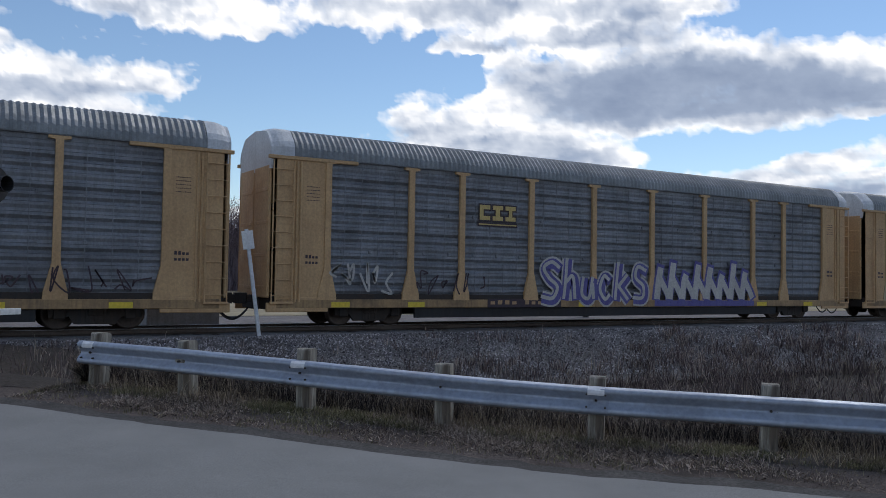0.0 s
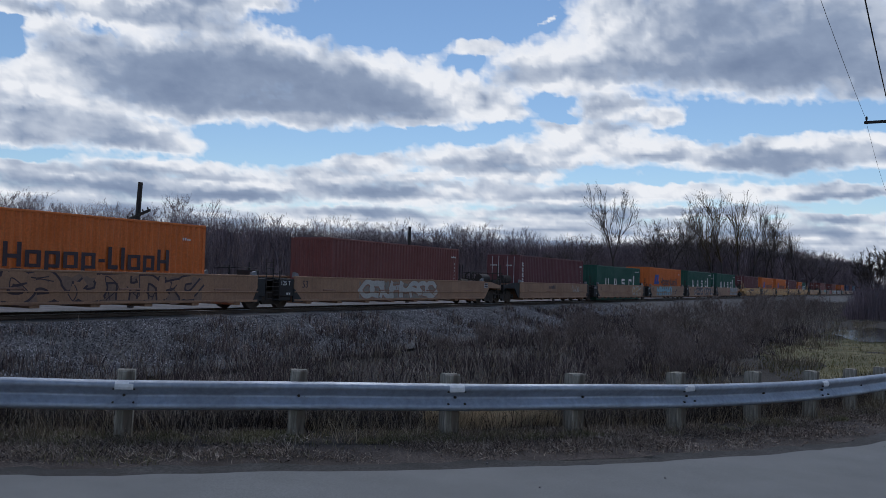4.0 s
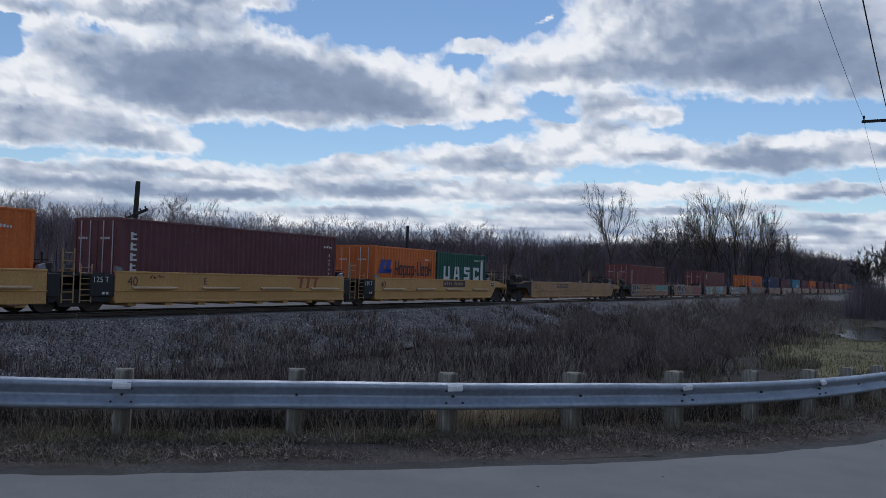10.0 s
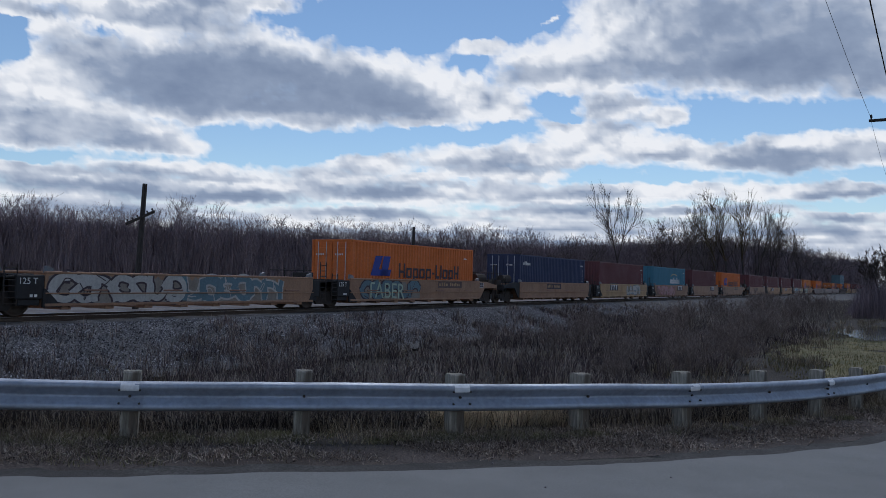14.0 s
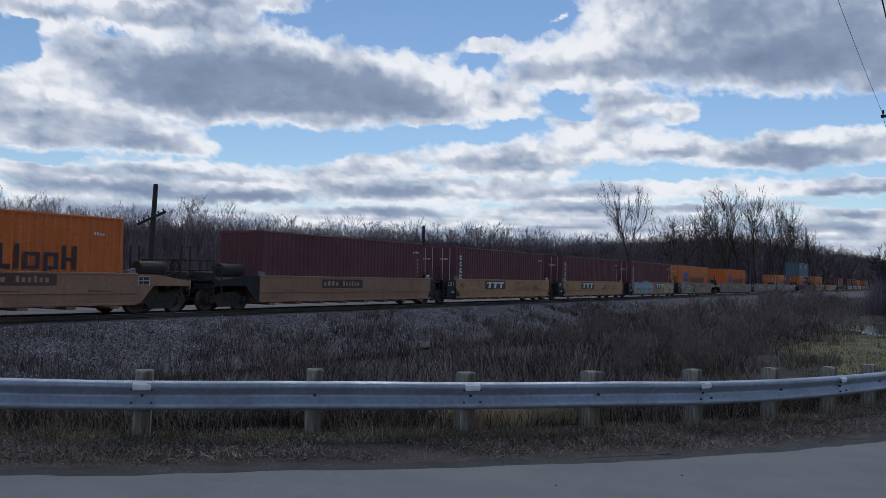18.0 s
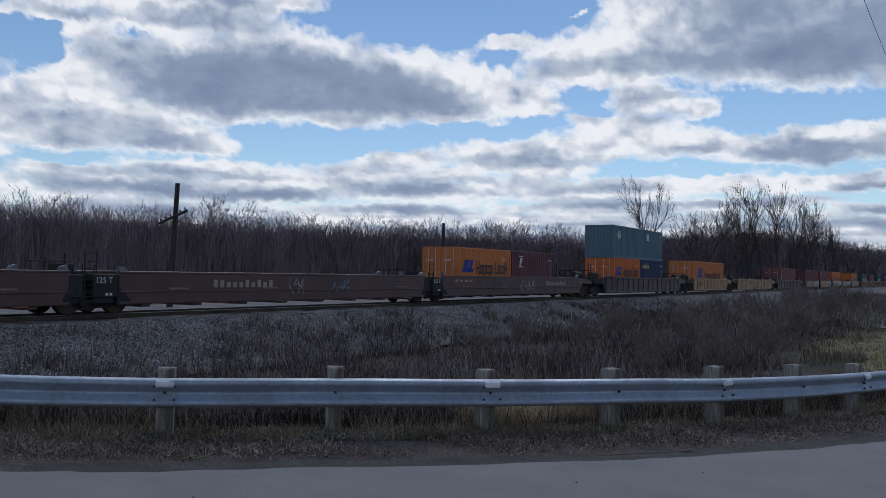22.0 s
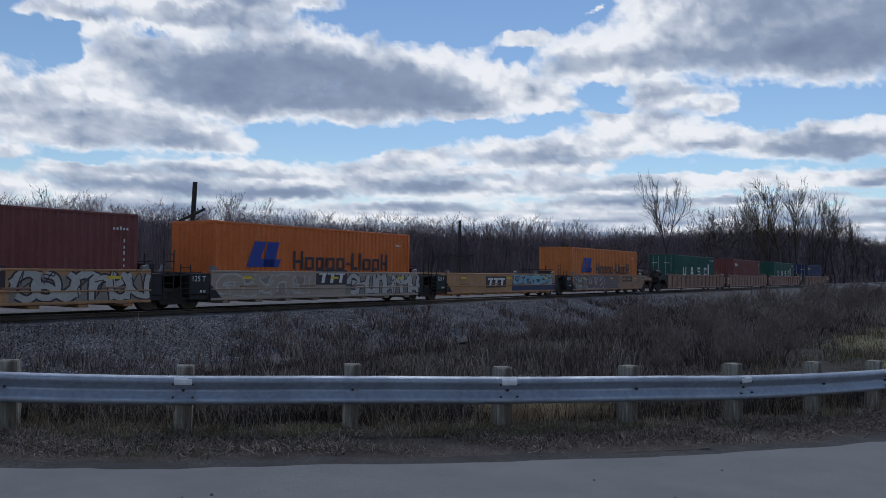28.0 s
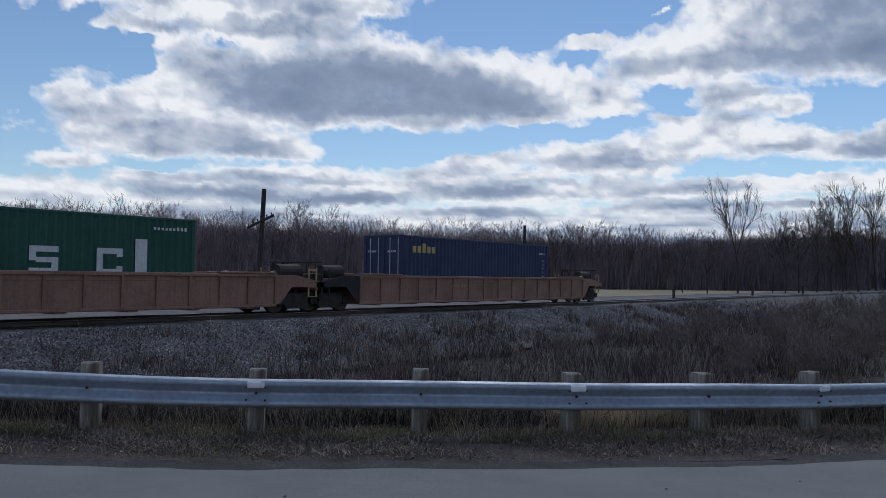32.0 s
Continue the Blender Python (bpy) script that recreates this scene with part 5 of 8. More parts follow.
        g = Geo().lathe((1.43, -h + 21.8, 3.8), [(0.0, 0.56), (0.0, 0.66)], 28, 0)
        g.box(1.428, 1.434, -h + 21.72, -h + 21.88, 3.2, 4.4, 0.002)
        g.box(1.428, 1.434, -h + 21.2, -h + 22.4, 3.72, 3.88, 0.002)
        part("logo", g, WHITE, p, "white round cross emblem")
    return car


PALEPOST = paint("pale_tan_paint", (0.50, 0.40, 0.24), (0.28, 0.22, 0.15), wear=0.5)


# ---------- the train, from its head to its tail ----------
def orange_box(q, old=False, **more):
    m = ORANGE_OLD if old else ORANGE
    return container(q, m, "orange corrugated shipping container with blue emblem and dark lettering", brand="slants", **more)


def green_box(q, **more):
    return container(q, GREEN, "dark green corrugated shipping container with white block lettering", brand="blocks", **more)


def maroon(q, brand="", red=False, **more):
    return container(q, REDBROWN if red else MAROON, "red-brown corrugated shipping container" if red else "dark maroon corrugated shipping container", brand=brand, **more)


def build_train():
    X = 1.468
    lab = "dusty tan container well car unit with graffiti on its side"
    labn = "yellow container well car unit with dark end boxes"
    labr = "rusty container well car with ribbed sides"
    # car carriers
    first = autorack(-19.5)
    tag(first, 1.497, 6.9, 0.95, 4.6, 0.75, 9, INK, 61, 0.04)
    tag(first, 1.497, 0.6, 1.0, 3.0, 0.6, 6, SILVER, 62, 0.04)
    a = autorack(8.75, logo="letters")
    strokes = [[(0.95, 0.86), (0.62, 1.0), (0.3, 0.86), (0.5, 0.62), (0.85, 0.4), (0.66, 0.12), (0.18, 0.16)], [(1.25, 1.12), (1.2, 0.6), (1.12, 0.1)], [(1.2, 0.5), (1.5, 0.66), (1.6, 0.1)],
               [(1.95, 0.66), (1.9, 0.22), (2.2, 0.14), (2.36, 0.66)], [(2.36, 0.5), (2.4, 0.1)], [(3.1, 0.58), (2.85, 0.68), (2.68, 0.36), (2.9, 0.1), (3.12, 0.22)], [(3.5, 1.05), (3.42, 0.5), (3.36, 0.08)],
               [(3.92, 0.74), (3.5, 0.42)], [(3.5, 0.44), (3.95, 0.08)], [(4.8, 0.84), (4.4, 0.94), (4.3, 0.66), (4.66, 0.44), (4.62, 0.14), (4.16, 0.14)]]
    halo, fill, light = Geo(), Geo(), Geo()
    for k, line in enumerate(strokes):
        pts = [(-3.95 + p * 1.07, 0.66 + z * 1.42) for p, z in line]
        ribbon(halo, pts, 0.50, 1.4955 + 0.0002 * k)
        ribbon(fill, pts, 0.36, 1.5000 + 0.0002 * k)
        ribbon(light, [(p - 0.05, z + 0.05) for p, z in pts], 0.13, 1.5045 + 0.0002 * k)
    word = part("graffiti", halo, SILVER, a, "purple and white spray-painted word")
    part("graffiti_fill", fill, PURPLE, word)
    part("graffiti_highlight", light, SILVER, word)
    part("graffiti_wash", Geo().box(1.484, 1.487, 1.6, 7.2, 0.58, 0.80, 0.001), PURPLE, a, "purple sprayed band")
    g, g2 = Geo(), Geo()
    for i in range(8):
        y = 1.7 + i * 0.68
        zz = 2.05 + 0.25 * math.sin(i * 2.3)
        ribbon(g, [(y, 0.85), (y + 0.08, 1.5), (y + 0.2, zz)], 0.30, 1.497)
        ribbon(g, [(y + 0.1, 1.7), (y + 0.45, 1.2), (y + 0.62, 0.9)], 0.26, 1.4975)
        ribbon(g2, [(y - 0.05, 0.8), (y + 0.05, 1.5), (y + 0.2, zz + 0.12)], 0.42, 1.494)
        ribbon(g2, [(y + 0.1, 1.75), (y + 0.5, 1.2), (y + 0.7, 0.85)], 0.38, 1.4945)
    gg = part("graffiti", g, SILVER, a, "spiky silver spray-painted graffiti")
    part("graffiti_outline", g2, PURPLE, gg)
    tag(a, 1.49, -11.7, 1.0, 2.2, 0.95, 5, SILVER, 33, 0.07)
    tag(a, 1.49, -8.7, 0.95, 2.6, 0.8, 6, INK, 34, 0.05)
    b = autorack(37.05, posts_pale=True, logo="cross")
    tag(b, 1.49, 0.4, 0.8, 4.4, 0.8, 8, SILVER, 35, 0.1)
    tag(b, 1.49, -9.0, 1.2, 1.5, 0.6, 4, SILVER, 36, 0.05)
    c = autorack(65.5, posts_pale=True, logo="letters")
    tag(c, 1.49, 3.2, 0.9, 1.2, 0.5, 3, SILVER, 37, 0.04)
    # long units, all graffiti
    w = well(95.6, 113.7, GREYWELL, left="end", label=lab, mark="53")
    scrawl(w, X, -8.6, 0.4, 5.6, 0.95, 8, SILVER, INK, 1, 0.16)
    scrawl(w, X, 0.5, 0.4, 8.2, 0.95, 11, SILVER, CRIMSON, 2, 0.2)
    green_box(104.6)
    w = well(115.9, 133.4, TAN, label=lab, mark="53")
    scrawl(w, X, -6.5, 0.42, 12.0, 0.92, 14, TAN, INK, 3, 0.2)
    orange_box(124.6, doors=1)
    w = well(135.7, 153.7, TAN, right="end", label=lab, mark="53")
    scrawl(w, X, -4.0, 0.42, 7.0, 0.9, 8, SILVER, RUSTY, 4, 0.16)
    maroon(144.7, red=True, doors=1)
    # dusty units
    w = well(159.0, 171.9, TAN, left="end", label=lab, mark="")
    bars(w, X, -1.4, 1.0, 1.2, 0.24, 5, INK, "marking", 3)
    tag(w, X, 3.0, 0.75, 1.8, 0.5, 4, SILVER, 5)
    maroon(165.45, brand="column")
    w = well(174.5, 187.4, TAN, label=lab, mark="10")
    scrawl(w, X, 3.2, 0.5, 2.2, 0.8, 3, BEIGE, SILVER, 6, 0.3)
    green_box(180.9, doors=1, z=0.1)
    w = well(190.0, 202.9, TAN, label=lab, mark="40")
    scrawl(w, X, -4.2, 0.42, 5.4, 0.95, 7, CYAN, GREYBLUE, 7, 0.22)
    tag(w, X, 2.2, 0.6, 1.4, 0.6, 3, INK, 8, 0.08)
    orange_box(196.45, doors=1)
    w = well(205.35, 218.25, TAN, label=lab, mark="40")
    scrawl(w, X, -3.6, 0.42, 4.0, 0.95, 4, INK, SILVER, 9, 0.24, wash=TAN)
    scrawl(w, X, 1.4, 0.42, 4.2, 0.95, 4, INK, SILVER, 99, 0.24, wash=TAN)
    green_box(211.8, doors=1)
    w = well(220.8, 233.75, TAN, right="end", label=lab, mark="")
    part("painted_panel", Geo().box(X, X + 0.004, 1.4, 6.1, 0.40, 1.34, 0.002), GREYPATCH, w, "pale blue-grey painted-over panel")
    tag(w, X + 0.004, 1.6, 0.5, 4.2, 0.75, 5, DUSTWASH, 10, 0.16)
    tag(w, X, -0.2, 0.6, 1.3, 0.5, 4, CRIMSON, 11, 0.06)
    green_box(227.3)
    # newer yellow units
    w = well(240.0, 253.0, YELLOW_NEW, left="end", label=labn, plates=True, mark="")
    plate_bars(w, X, -2.2, 0.98, 2.9, 11)
    maroon(246.5, doors=-1)
    for q0, q1 in ((255.75, 268.7), (271.3, 284.15), (286.7, 299.6)):
        w = well(q0, q1, YELLOW_NEW, label=labn, plates=True, mark="40")
        words_on(w, "E", X, -2.45, 0.98, 0.36, INK)
        logo_bars(w, X, 2.9, 0.78, 1.75, RED, None, 0.72)
        tag(w, X, -5.0, 1.15, 0.7, 0.16, 5, INK, int(q0), 0.02)
    orange_box(262.2, doors=1)
    orange_box(277.75, doors=1)
    maroon(293.15, brand="column")
    w = well(302.2, 315.05, YELLOW_NEW, right="end", label=labn, plates=True, mark="40")
    plate_bars(w, X, 0.4, 0.98, 2.6, 11)
    orange_box(305.5, length=6.06, tall=2.591, z=0.42)
    green_box(311.75, length=6.06, tall=2.591, z=0.36)
    # long empty unit
    w = well(321.4, 338.6, YELLOW, left="end", right="end", label="empty yellow container well car", mark="53")
    plate_bars(w, X, -4.0, 1.0, 2.2, 10, 0.18, BROWN)
    part("logo", Geo().slab([(1.2, 0.98), (1.5, 1.3), (1.7, 1.1), (1.95, 1.3), (2.6, 1.3), (2.3, 0.98)], 0, X, X + 0.004), BEIGE, w)
    # graffiti units
    w = well(344.5, 357.3, TAN, left="end", label=lab, plates=True, mark="")
    plate_bars(w, X, -2.4, 0.98, 2.5, 11, 0.26, BROWN)
    part("painted_panel", Geo().box(X, X + 0.004, 1.7, 6.2, 0.78, 1.33, 0.002), TURQUOISE, w, "dull turquoise painted panel")
    scrawl(w, X, -6.3, 0.45, 2.2, 0.9, 4, INK, SILVER, 12, 0.1)
    maroon(350.9, brand="column", red=True)
    w = well(359.8, 372.6, TAN, label=lab, mark="40")
    scrawl(w, X, -4.8, 0.42, 3.6, 0.95, 5, INK, SILVER, 13, 0.2)
    scrawl(w, X, -1.0, 0.42, 3.4, 0.95, 5, RUSTY, BEIGE, 14, 0.16)
    scrawl(w, X, 2.6, 0.42, 3.9, 0.95, 5, CRIMSON, REDBROWN, 15, 0.3)
    w = well(375.15, 387.95, TAN, label=lab, mark="")
    scrawl(w, X, -6.0, 0.42, 3.6, 0.9, 5, MINT, GREYBLUE, 16, 0.22)
    scrawl(w, X, 0.0, 0.42, 4.0, 0.95, 5, CYAN, SILVER, 17, 0.22)
    maroon(381.55, brand="badge", red=True)
    w = well(390.65, 403.65, TAN, label=lab, mark="")
    scrawl(w, X, -6.2, 0.42, 5.2, 0.95, 7, SILVER, INK, 18, 0.14)
    scrawl(w, X, -0.8, 0.42, 5.0, 0.95, 6, GREYBLUE, SILVER, 19, 0.24)
    w = well(406.4, 419.5, TAN, right="end", label=lab, mark="")
    words_on(w, "TABER", X + 0.012, -5.2, 0.5, 1.1, MINT, "graffiti", 1.0, 0.05)
    scrawl(w, X - 0.002, -5.5, 0.42, 5.0, 0.9, 6, GREYBLUE, INK, 20, 0.2)
    plate_bars(w, X, 1.6, 0.98, 2.7, 11, 0.24, BROWN)
    orange_box(412.95, doors=-1)
    # tan units with white logos
    w = well(425.3, 438.3, TAN, left="end", label=labn, mark="")
    plate_bars(w, X, -2.0, 0.95, 2.6, 11)
    container(431.8, NAVY, "navy blue corrugated shipping container", brand="small", doors=-1)
    for i, (q0, q1) in enumerate(((441.0, 454.05), (456.8, 469.7), (472.3, 485.2))):
        w = well(q0, q1, TAN if i else BEIGE, label=labn, mark="40" if i == 1 else "")
        logo_bars(w, X, 2.0 if i else -4.2, 0.86, 2.1)
        if i == 1:
            words_on(w, "NAPKIN", X + 0.012, -5.3, 0.52, 1.12, PINK, "graffiti", 1.28, 0.08)
            scrawl(w, X - 0.002, -5.6, 0.42, 6.4, 0.9, 7, PINK, CRIMSON, 22, 0.16)
        elif i == 0:
            scrawl(w, X, 0.6, 0.5, 3.6, 0.8, 4, SILVER, GREYBLUE, 23, 0.18)
    maroon(447.5, doors=1)
    container(463.25, TEAL, "teal blue corrugated shipping container with white lettering", brand="line", doors=1)
    maroon(478.75, doors=1)
    w = well(487.85, 500.9, TAN, right="end", label=labn, mark="40")
    plate_bars(w, X, 0.8, 0.98, 2.7, 11, 0.24, BROWN)
    tag(w, X, -1.6, 0.75, 2.0, 0.3, 5, RUSTY, 24)
    orange_box(494.4, doors=1)
    # more tan units
    w = well(506.9, 519.95, TAN, left="end", label=labn, plates=False, mark="")
    plate_bars(w, X, -2.6, 0.9, 3.0, 11)
    maroon(513.4, red=False, doors=1)
    for i, (q0, q1) in enumerate(((522.7, 535.6), (538.2, 551.1), (553.75, 566.75))):
        w = well(q0, q1, YELLOW if i < 2 else TAN, label=labn, mark="40" if i < 2 else "")
        logo_bars(w, X, -3.0 if i < 2 else 0.4, 0.82, 2.7, h=0.5)
        if i == 2:
            scrawl(w, X, -5.6, 0.42, 4.8, 0.95, 5, CYAN, SILVER, 25, 0.3)
            scrawl(w, X, 2.6, 0.42, 3.7, 0.95, 5, GOLD, SILVER, 26, 0.2)
        else:
            tag(w, X, 2.0, 0.7, 2.6, 0.4, 6, INK, 40 + i, 0.03)
        maroon((q0 + q1) / 2, brand="column")
    w = well(569.45, 582.45, TAN, right="end", label=lab, mark="")
    words_on(w, "EULER", X + 0.012, -5.6, 0.5, 1.1, MINT, "graffiti", 1.02, 0.05)
    scrawl(w, X - 0.002, -5.9, 0.42, 5.2, 0.9, 6, INK, MINT, 27, 0.14)
    plate_bars(w, X, 1.0, 0.95, 2.6, 11, 0.24, BROWN)
    orange_box(576.0, old=True, doors=-1)
    # brown long units
    brown = "long dark brown container well car unit"
    w = well(587.8, 606.4, BROWN, left="end", label=brown, mark="")
    bars(w, X, -2.4, 0.86, 3.2, 0.28, 10, PINKGREY, "marking", 6, 0.6, 0.3)
    orange_box(597.5, doors=1)
    w = well(608.2, 626.3, BROWN, label=brown, mark="")
    bars(w, X, -5.0, 0.86, 3.2, 0.28, 10, PINKGREY, "marking", 6, 0.6, 0.3)
    tag(w, X, 1.8, 0.7, 1.2, 0.5, 5, CYAN, 28, 0.05)
    tag(w, X, -1.0, 0.5, 1.0, 0.9, 3, SILVER, 29, 0.03)
    w = well(628.1, 646.2, BROWN, right="end", label=brown, mark="53")
    bars(w, X, 3.6, 0.86, 3.2, 0.28, 10, PINKGREY, "marking", 6, 0.6, 0.3)
    tag(w, X, 0.0, 0.5, 2.2, 0.75, 6, SILVER, 30, 0.04)
    for s, mm in ((-4.0, 0), (2.1, 1)):
        if mm:
            maroon(637.1 + s + 0.2, brand="badge", length=6.06, tall=2.591, z=0.4, doors=1)
        else:
            orange_box(637.1 + s + 0.1, old=True, length=6.06, tall=2.591, z=0.4)
    for k in range(4):
        part("placard", Geo().box(X, X + 0.004, -7.8 + k * 0.5, -7.5 + k * 0.5, 1.08, 1.2, 0.001), BEIGE, w)
    # single ribbed cars
    w = well(651.5, 670.1, GREYWELL, "ribbed", "end", "end", labr, mark="", reach=2.5)
    orange_box(656.8, length=6.06, tall=2.591, z=0.42)
    container(663.0, NAVY, "navy blue short shipping container", length=6.06, tall=2.591, z=0.42, brand="gold")
    container(659.75, GREYBLUE, "grey-blue shipping container stacked on two shorter ones", tall=2.591, z=2.99, brand="ring", doors=1)
    w = well(675.3, 688.4, BEIGE, "ribbed", "end", "end", "cream container well car with ribbed sides", mark="40", reach=2.65)
    plate_bars(w, 1.405, -5.4, 0.78, 1.9, 10, 0.2, BROWN)
    orange_box(681.9, old=True, doors=-1)
    w = well(693.9, 713.6, BEIGE, "ribbed", "end", "end", "empty cream container well car with ribbed sides", mark="", pitch=2.1)
    plate_bars(w, 1.405, -3.4, 0.85, 2.0, 10, 0.2, BROWN)
    logo_bars(w, 1.405, 4.6, 0.85, 1.0, h=0.36)
    tag(w, 1.41, -1.2, 0.45, 1.0, 0.7, 6, SILVER, 41, 0.04)
    tag(w, 1.41, 0.8, 0.4, 1.5, 0.85, 8, SILVER, 42, 0.05)
    tag(w, 1.41, 2.9, 0.5, 1.0, 0.6, 5, SILVER, 43, 0.04)
    w = well(718.3, 736.9, GREYWELL, "ribbed", "end", "end", labr, mark="", reach=2.4)
    maroon(727.4, brand="column", red=True)
    # tan units again
    for i, (q0, q1, lft, rgt) in enumerate(((742.6, 755.6, "end", "joint"), (758.5, 771.4, "joint", "joint"), (774.0, 787.0, "joint", "joint"), (789.6, 802.3, "joint", "joint"), (805.0, 818.1, "joint", "end"))):
        w = well(q0, q1, (TAN, YELLOW, PINKGREY, YELLOW, TAN)[i], "smooth", lft, rgt, lab, mark="")
        if i == 0:
            scrawl(w, X, -6.0, 0.42, 5.0, 0.9, 7, BEIGE, RUSTY, 44, 0.2)
            scrawl(w, X, 1.5, 0.42, 4.6, 0.9, 6, CYAN, CRIMSON, 45, 0.2)
        elif i == 1:
            scrawl(w, X, -6.0, 0.42, 4.6, 0.95, 7, BEIGE, INK, 46, 0.14)
            logo_bars(w, X, -0.7, 0.86, 2.2)
            scrawl(w, X, 1.8, 0.42, 4.4, 0.95, 7, SILVER, INK, 47, 0.15)
        elif i == 2:
            scrawl(w, X, -6.0, 0.5, 4.4, 0.75, 5, PINKGREY, SILVER, 48, 0.2)
            logo_bars(w, X, -0.9, 0.86, 2.0)
            scrawl(w, X, 1.2, 0.42, 5.2, 0.9, 8, SILVER, INK, 49, 0.16)
        elif i == 3:
            logo_bars(w, X, -2.4, 0.62, 2.3, h=0.62)
            part("painted_panel", Geo().box(X, X + 0.004, 0.6, 6.3, 0.38, 0.86, 0.002), NAVY, w, "dark blue sprayed band")
            part("painted_panel", Geo().box(X, X + 0.005, 0.7, 5.9, 0.861, 1.33, 0.002), CYAN, w, "pale blue sprayed band")
            scrawl(w, X + 0.004, 0.9, 0.74, 4.8, 0.55, 7, CYAN, NAVY, 50, 0.12)
        else:
            part("painted_panel", Geo().box(X, X + 0.004, -6.3, 1.5, 0.4, 1.33, 0.002), MAUVE, w, "dull mauve sprayed area")
            scrawl(w, X + 0.004, -5.8, 0.42, 4.4, 0.9, 5, MAUVE, SILVER, 51, 0.12)
            plate_bars(w, X, 2.4, 0.9, 2.0, 11)
        for k in (-5.0, 0.0, 4.8):
            part("reflector", Geo().box(X + 0.013, X + 0.016, k, k + 0.5, 1.1, 1.2, 0.001), REFLECT, w)
    maroon(749.1, doors=1)
    maroon(764.95, brand="badge", red=True)
    orange_box(780.5, doors=1)
    orange_box(811.5, old=True, doors=1)
    # rusty ribbed units at the tail
    for i, (q0, q1, lft, rgt) in enumerate(((824.6, 842.3, "end", "joint"), (844.7, 861.6, "joint", "joint"), (864.1, 882.6, "joint", "end"), (887.0, 906.0, "end", "end"))):
        w = well(q0, q1, RUSTY, "ribbed", lft, rgt, labr, mark="53" if i < 3 else "", reach=2.4)
        plate_bars(w, 1.405, -3.4, 0.85, 1.9, 10, 0.2, RUSTY)
    green_box(833.4)
    maroon(853.2, brand="small", red=True, doors=1)
    green_box(873.1, doors=1)
    container(896.2, NAVY, "navy blue corrugated shipping container with gold lettering", brand="gold", doors=-1)


build_train()


# ---------- poles, wires, signs ----------
def insulated_pole(x, y, z0, tall, lean, arm_z, arm_len, label, arms=1, tilt=0):
    p = thing("telegraph_pole", label, "telegraph pole", pose(x, y, z0, 0, lean, 0))
    part("pole", Geo().tube((0, 0, -0.8), (0, 0, tall), 0.16, 0.11, 12), POLEWOOD, p)
    for k in range(arms):
        z = arm_z - k * 0.6
        a = part("crossarm", Geo().box(-arm_len / 2, arm_len / 2, -0.16, -0.06, z, z + 0.12, 0.01), POLEWOOD, p)
        a.matrix_basis = Matrix.Translation((0, 0, z)) @ Matrix.Rotation(radians(-tilt), 4, 'Y') @ Matrix.Translation((0, 0, -z))
        part("brace", Geo().tube((0, -0.12, z - 0.5), (arm_len * 0.3, -0.12, z + 0.05), 0.015, sides=6), IRON, p)
        for i in range(6):
            xx = -arm_len / 2 + 0.12 + (arm_len - 0.24) * i / 5
            part("insulator", Geo().lathe((xx, -0.11, z + 0.12), [(0, 0.0), (0, 0.018), (0.05, 0.018), (0.05, 0.045), (0.12, 0.035), (0.15, 0.0)], 10, 2), BLACK, a)
    return p


insulated_pole(-33.0, 28.0, 0.15, 6.05, 3.4, 4.35, 2.0, "leaning old telegraph pole with one crossarm and insulators", tilt=20)
insulated_pole(-33.0, 52.9, 0.15, 5.6, 0.4, 2.95, 2.6, "broken old telegraph pole with a low crossarm")


def power_line():
    p = thing("utility_pole", "tall timber utility pole carrying a crossarm and wires", "utility pole", pose(-1.35, 45, -0.8))
    part("pole", Geo().tube((0, 0, -0.6), (0, 0, 11.6), 0.17, 0.12, 12), POLEWOOD, p)
    a = part("crossarm", Geo().box(-1.3, 1.3, -0.2, -0.08, 10.75, 10.88, 0.01), POLEWOOD, p)
    for x in (-1.2, -0.15, 1.2):
        part("insulator", Geo().lathe((x, -0.14, 10.88), [(0, 0.0), (0, 0.03), (0.08, 0.03), (0.08, 0.06), (0.2, 0.045), (0.24, 0.0)], 10, 2), BLACK, a)
    for name, x, r, z in (("thin_wire", -2.62, 0.008, 10.3), ("service_cable", -1.55, 0.022, 10.35), ("thin_wire", -0.15, 0.008, 10.3)):
        g = Geo()
        for y0, y1, s0, s1 in ((-6.0, 45.0, 0.55, 0.0), (45.0, 95.0, 0.0, 0.0)):
            for i in range(20):
                a0, a1 = i / 20, (i + 1) / 20
                z_ = lambda k: z + s0 * (1 - k) + s1 * k - 1.1 * 4 * k * (1 - k) * (0.45 if y0 < 0 else 0.9)
                g.tube((x, y0 + (y1 - y0) * a0, z_(a0)), (x, y0 + (y1 - y0) * a1, z_(a1)), r, sides=5, cap=False)
        tagged(new(name, g.mesh(name, BLACK)), "black overhead wire strung between poles", "wire", "overhead wires")


power_line()


def small_sign():
    p = thing("marker_sign", "small white trackside sign on a leaning pale post", "sign", pose(-22.6, 7.55, 0.3, 8.5, 0, 0))
    part("post", Geo().box(-0.03, 0.03, -0.05, 0.05, -0.3, 3.0, 0.01), PALE, p)
    part("board", Geo().box(0.03, 0.045, -0.16, 0.16, 2.45, 2.95, 0.004), WHITE, p, "blank white board")


small_sign()


def equipment_box():
    b = thing("equipment_box", "low grey steel equipment box beyond the track", "equipment box", pose(-29.4, 7.1, 0.25))
    part("body", Geo().box(-0.5, 0.5, -1.2, 1.2, -0.2, 0.62, 0.02), GALV, b)
    part("lid", Geo().box(-0.55, 0.55, -1.25, 1.25, 0.62, 0.68, 0.015), GALV, b)


equipment_box()


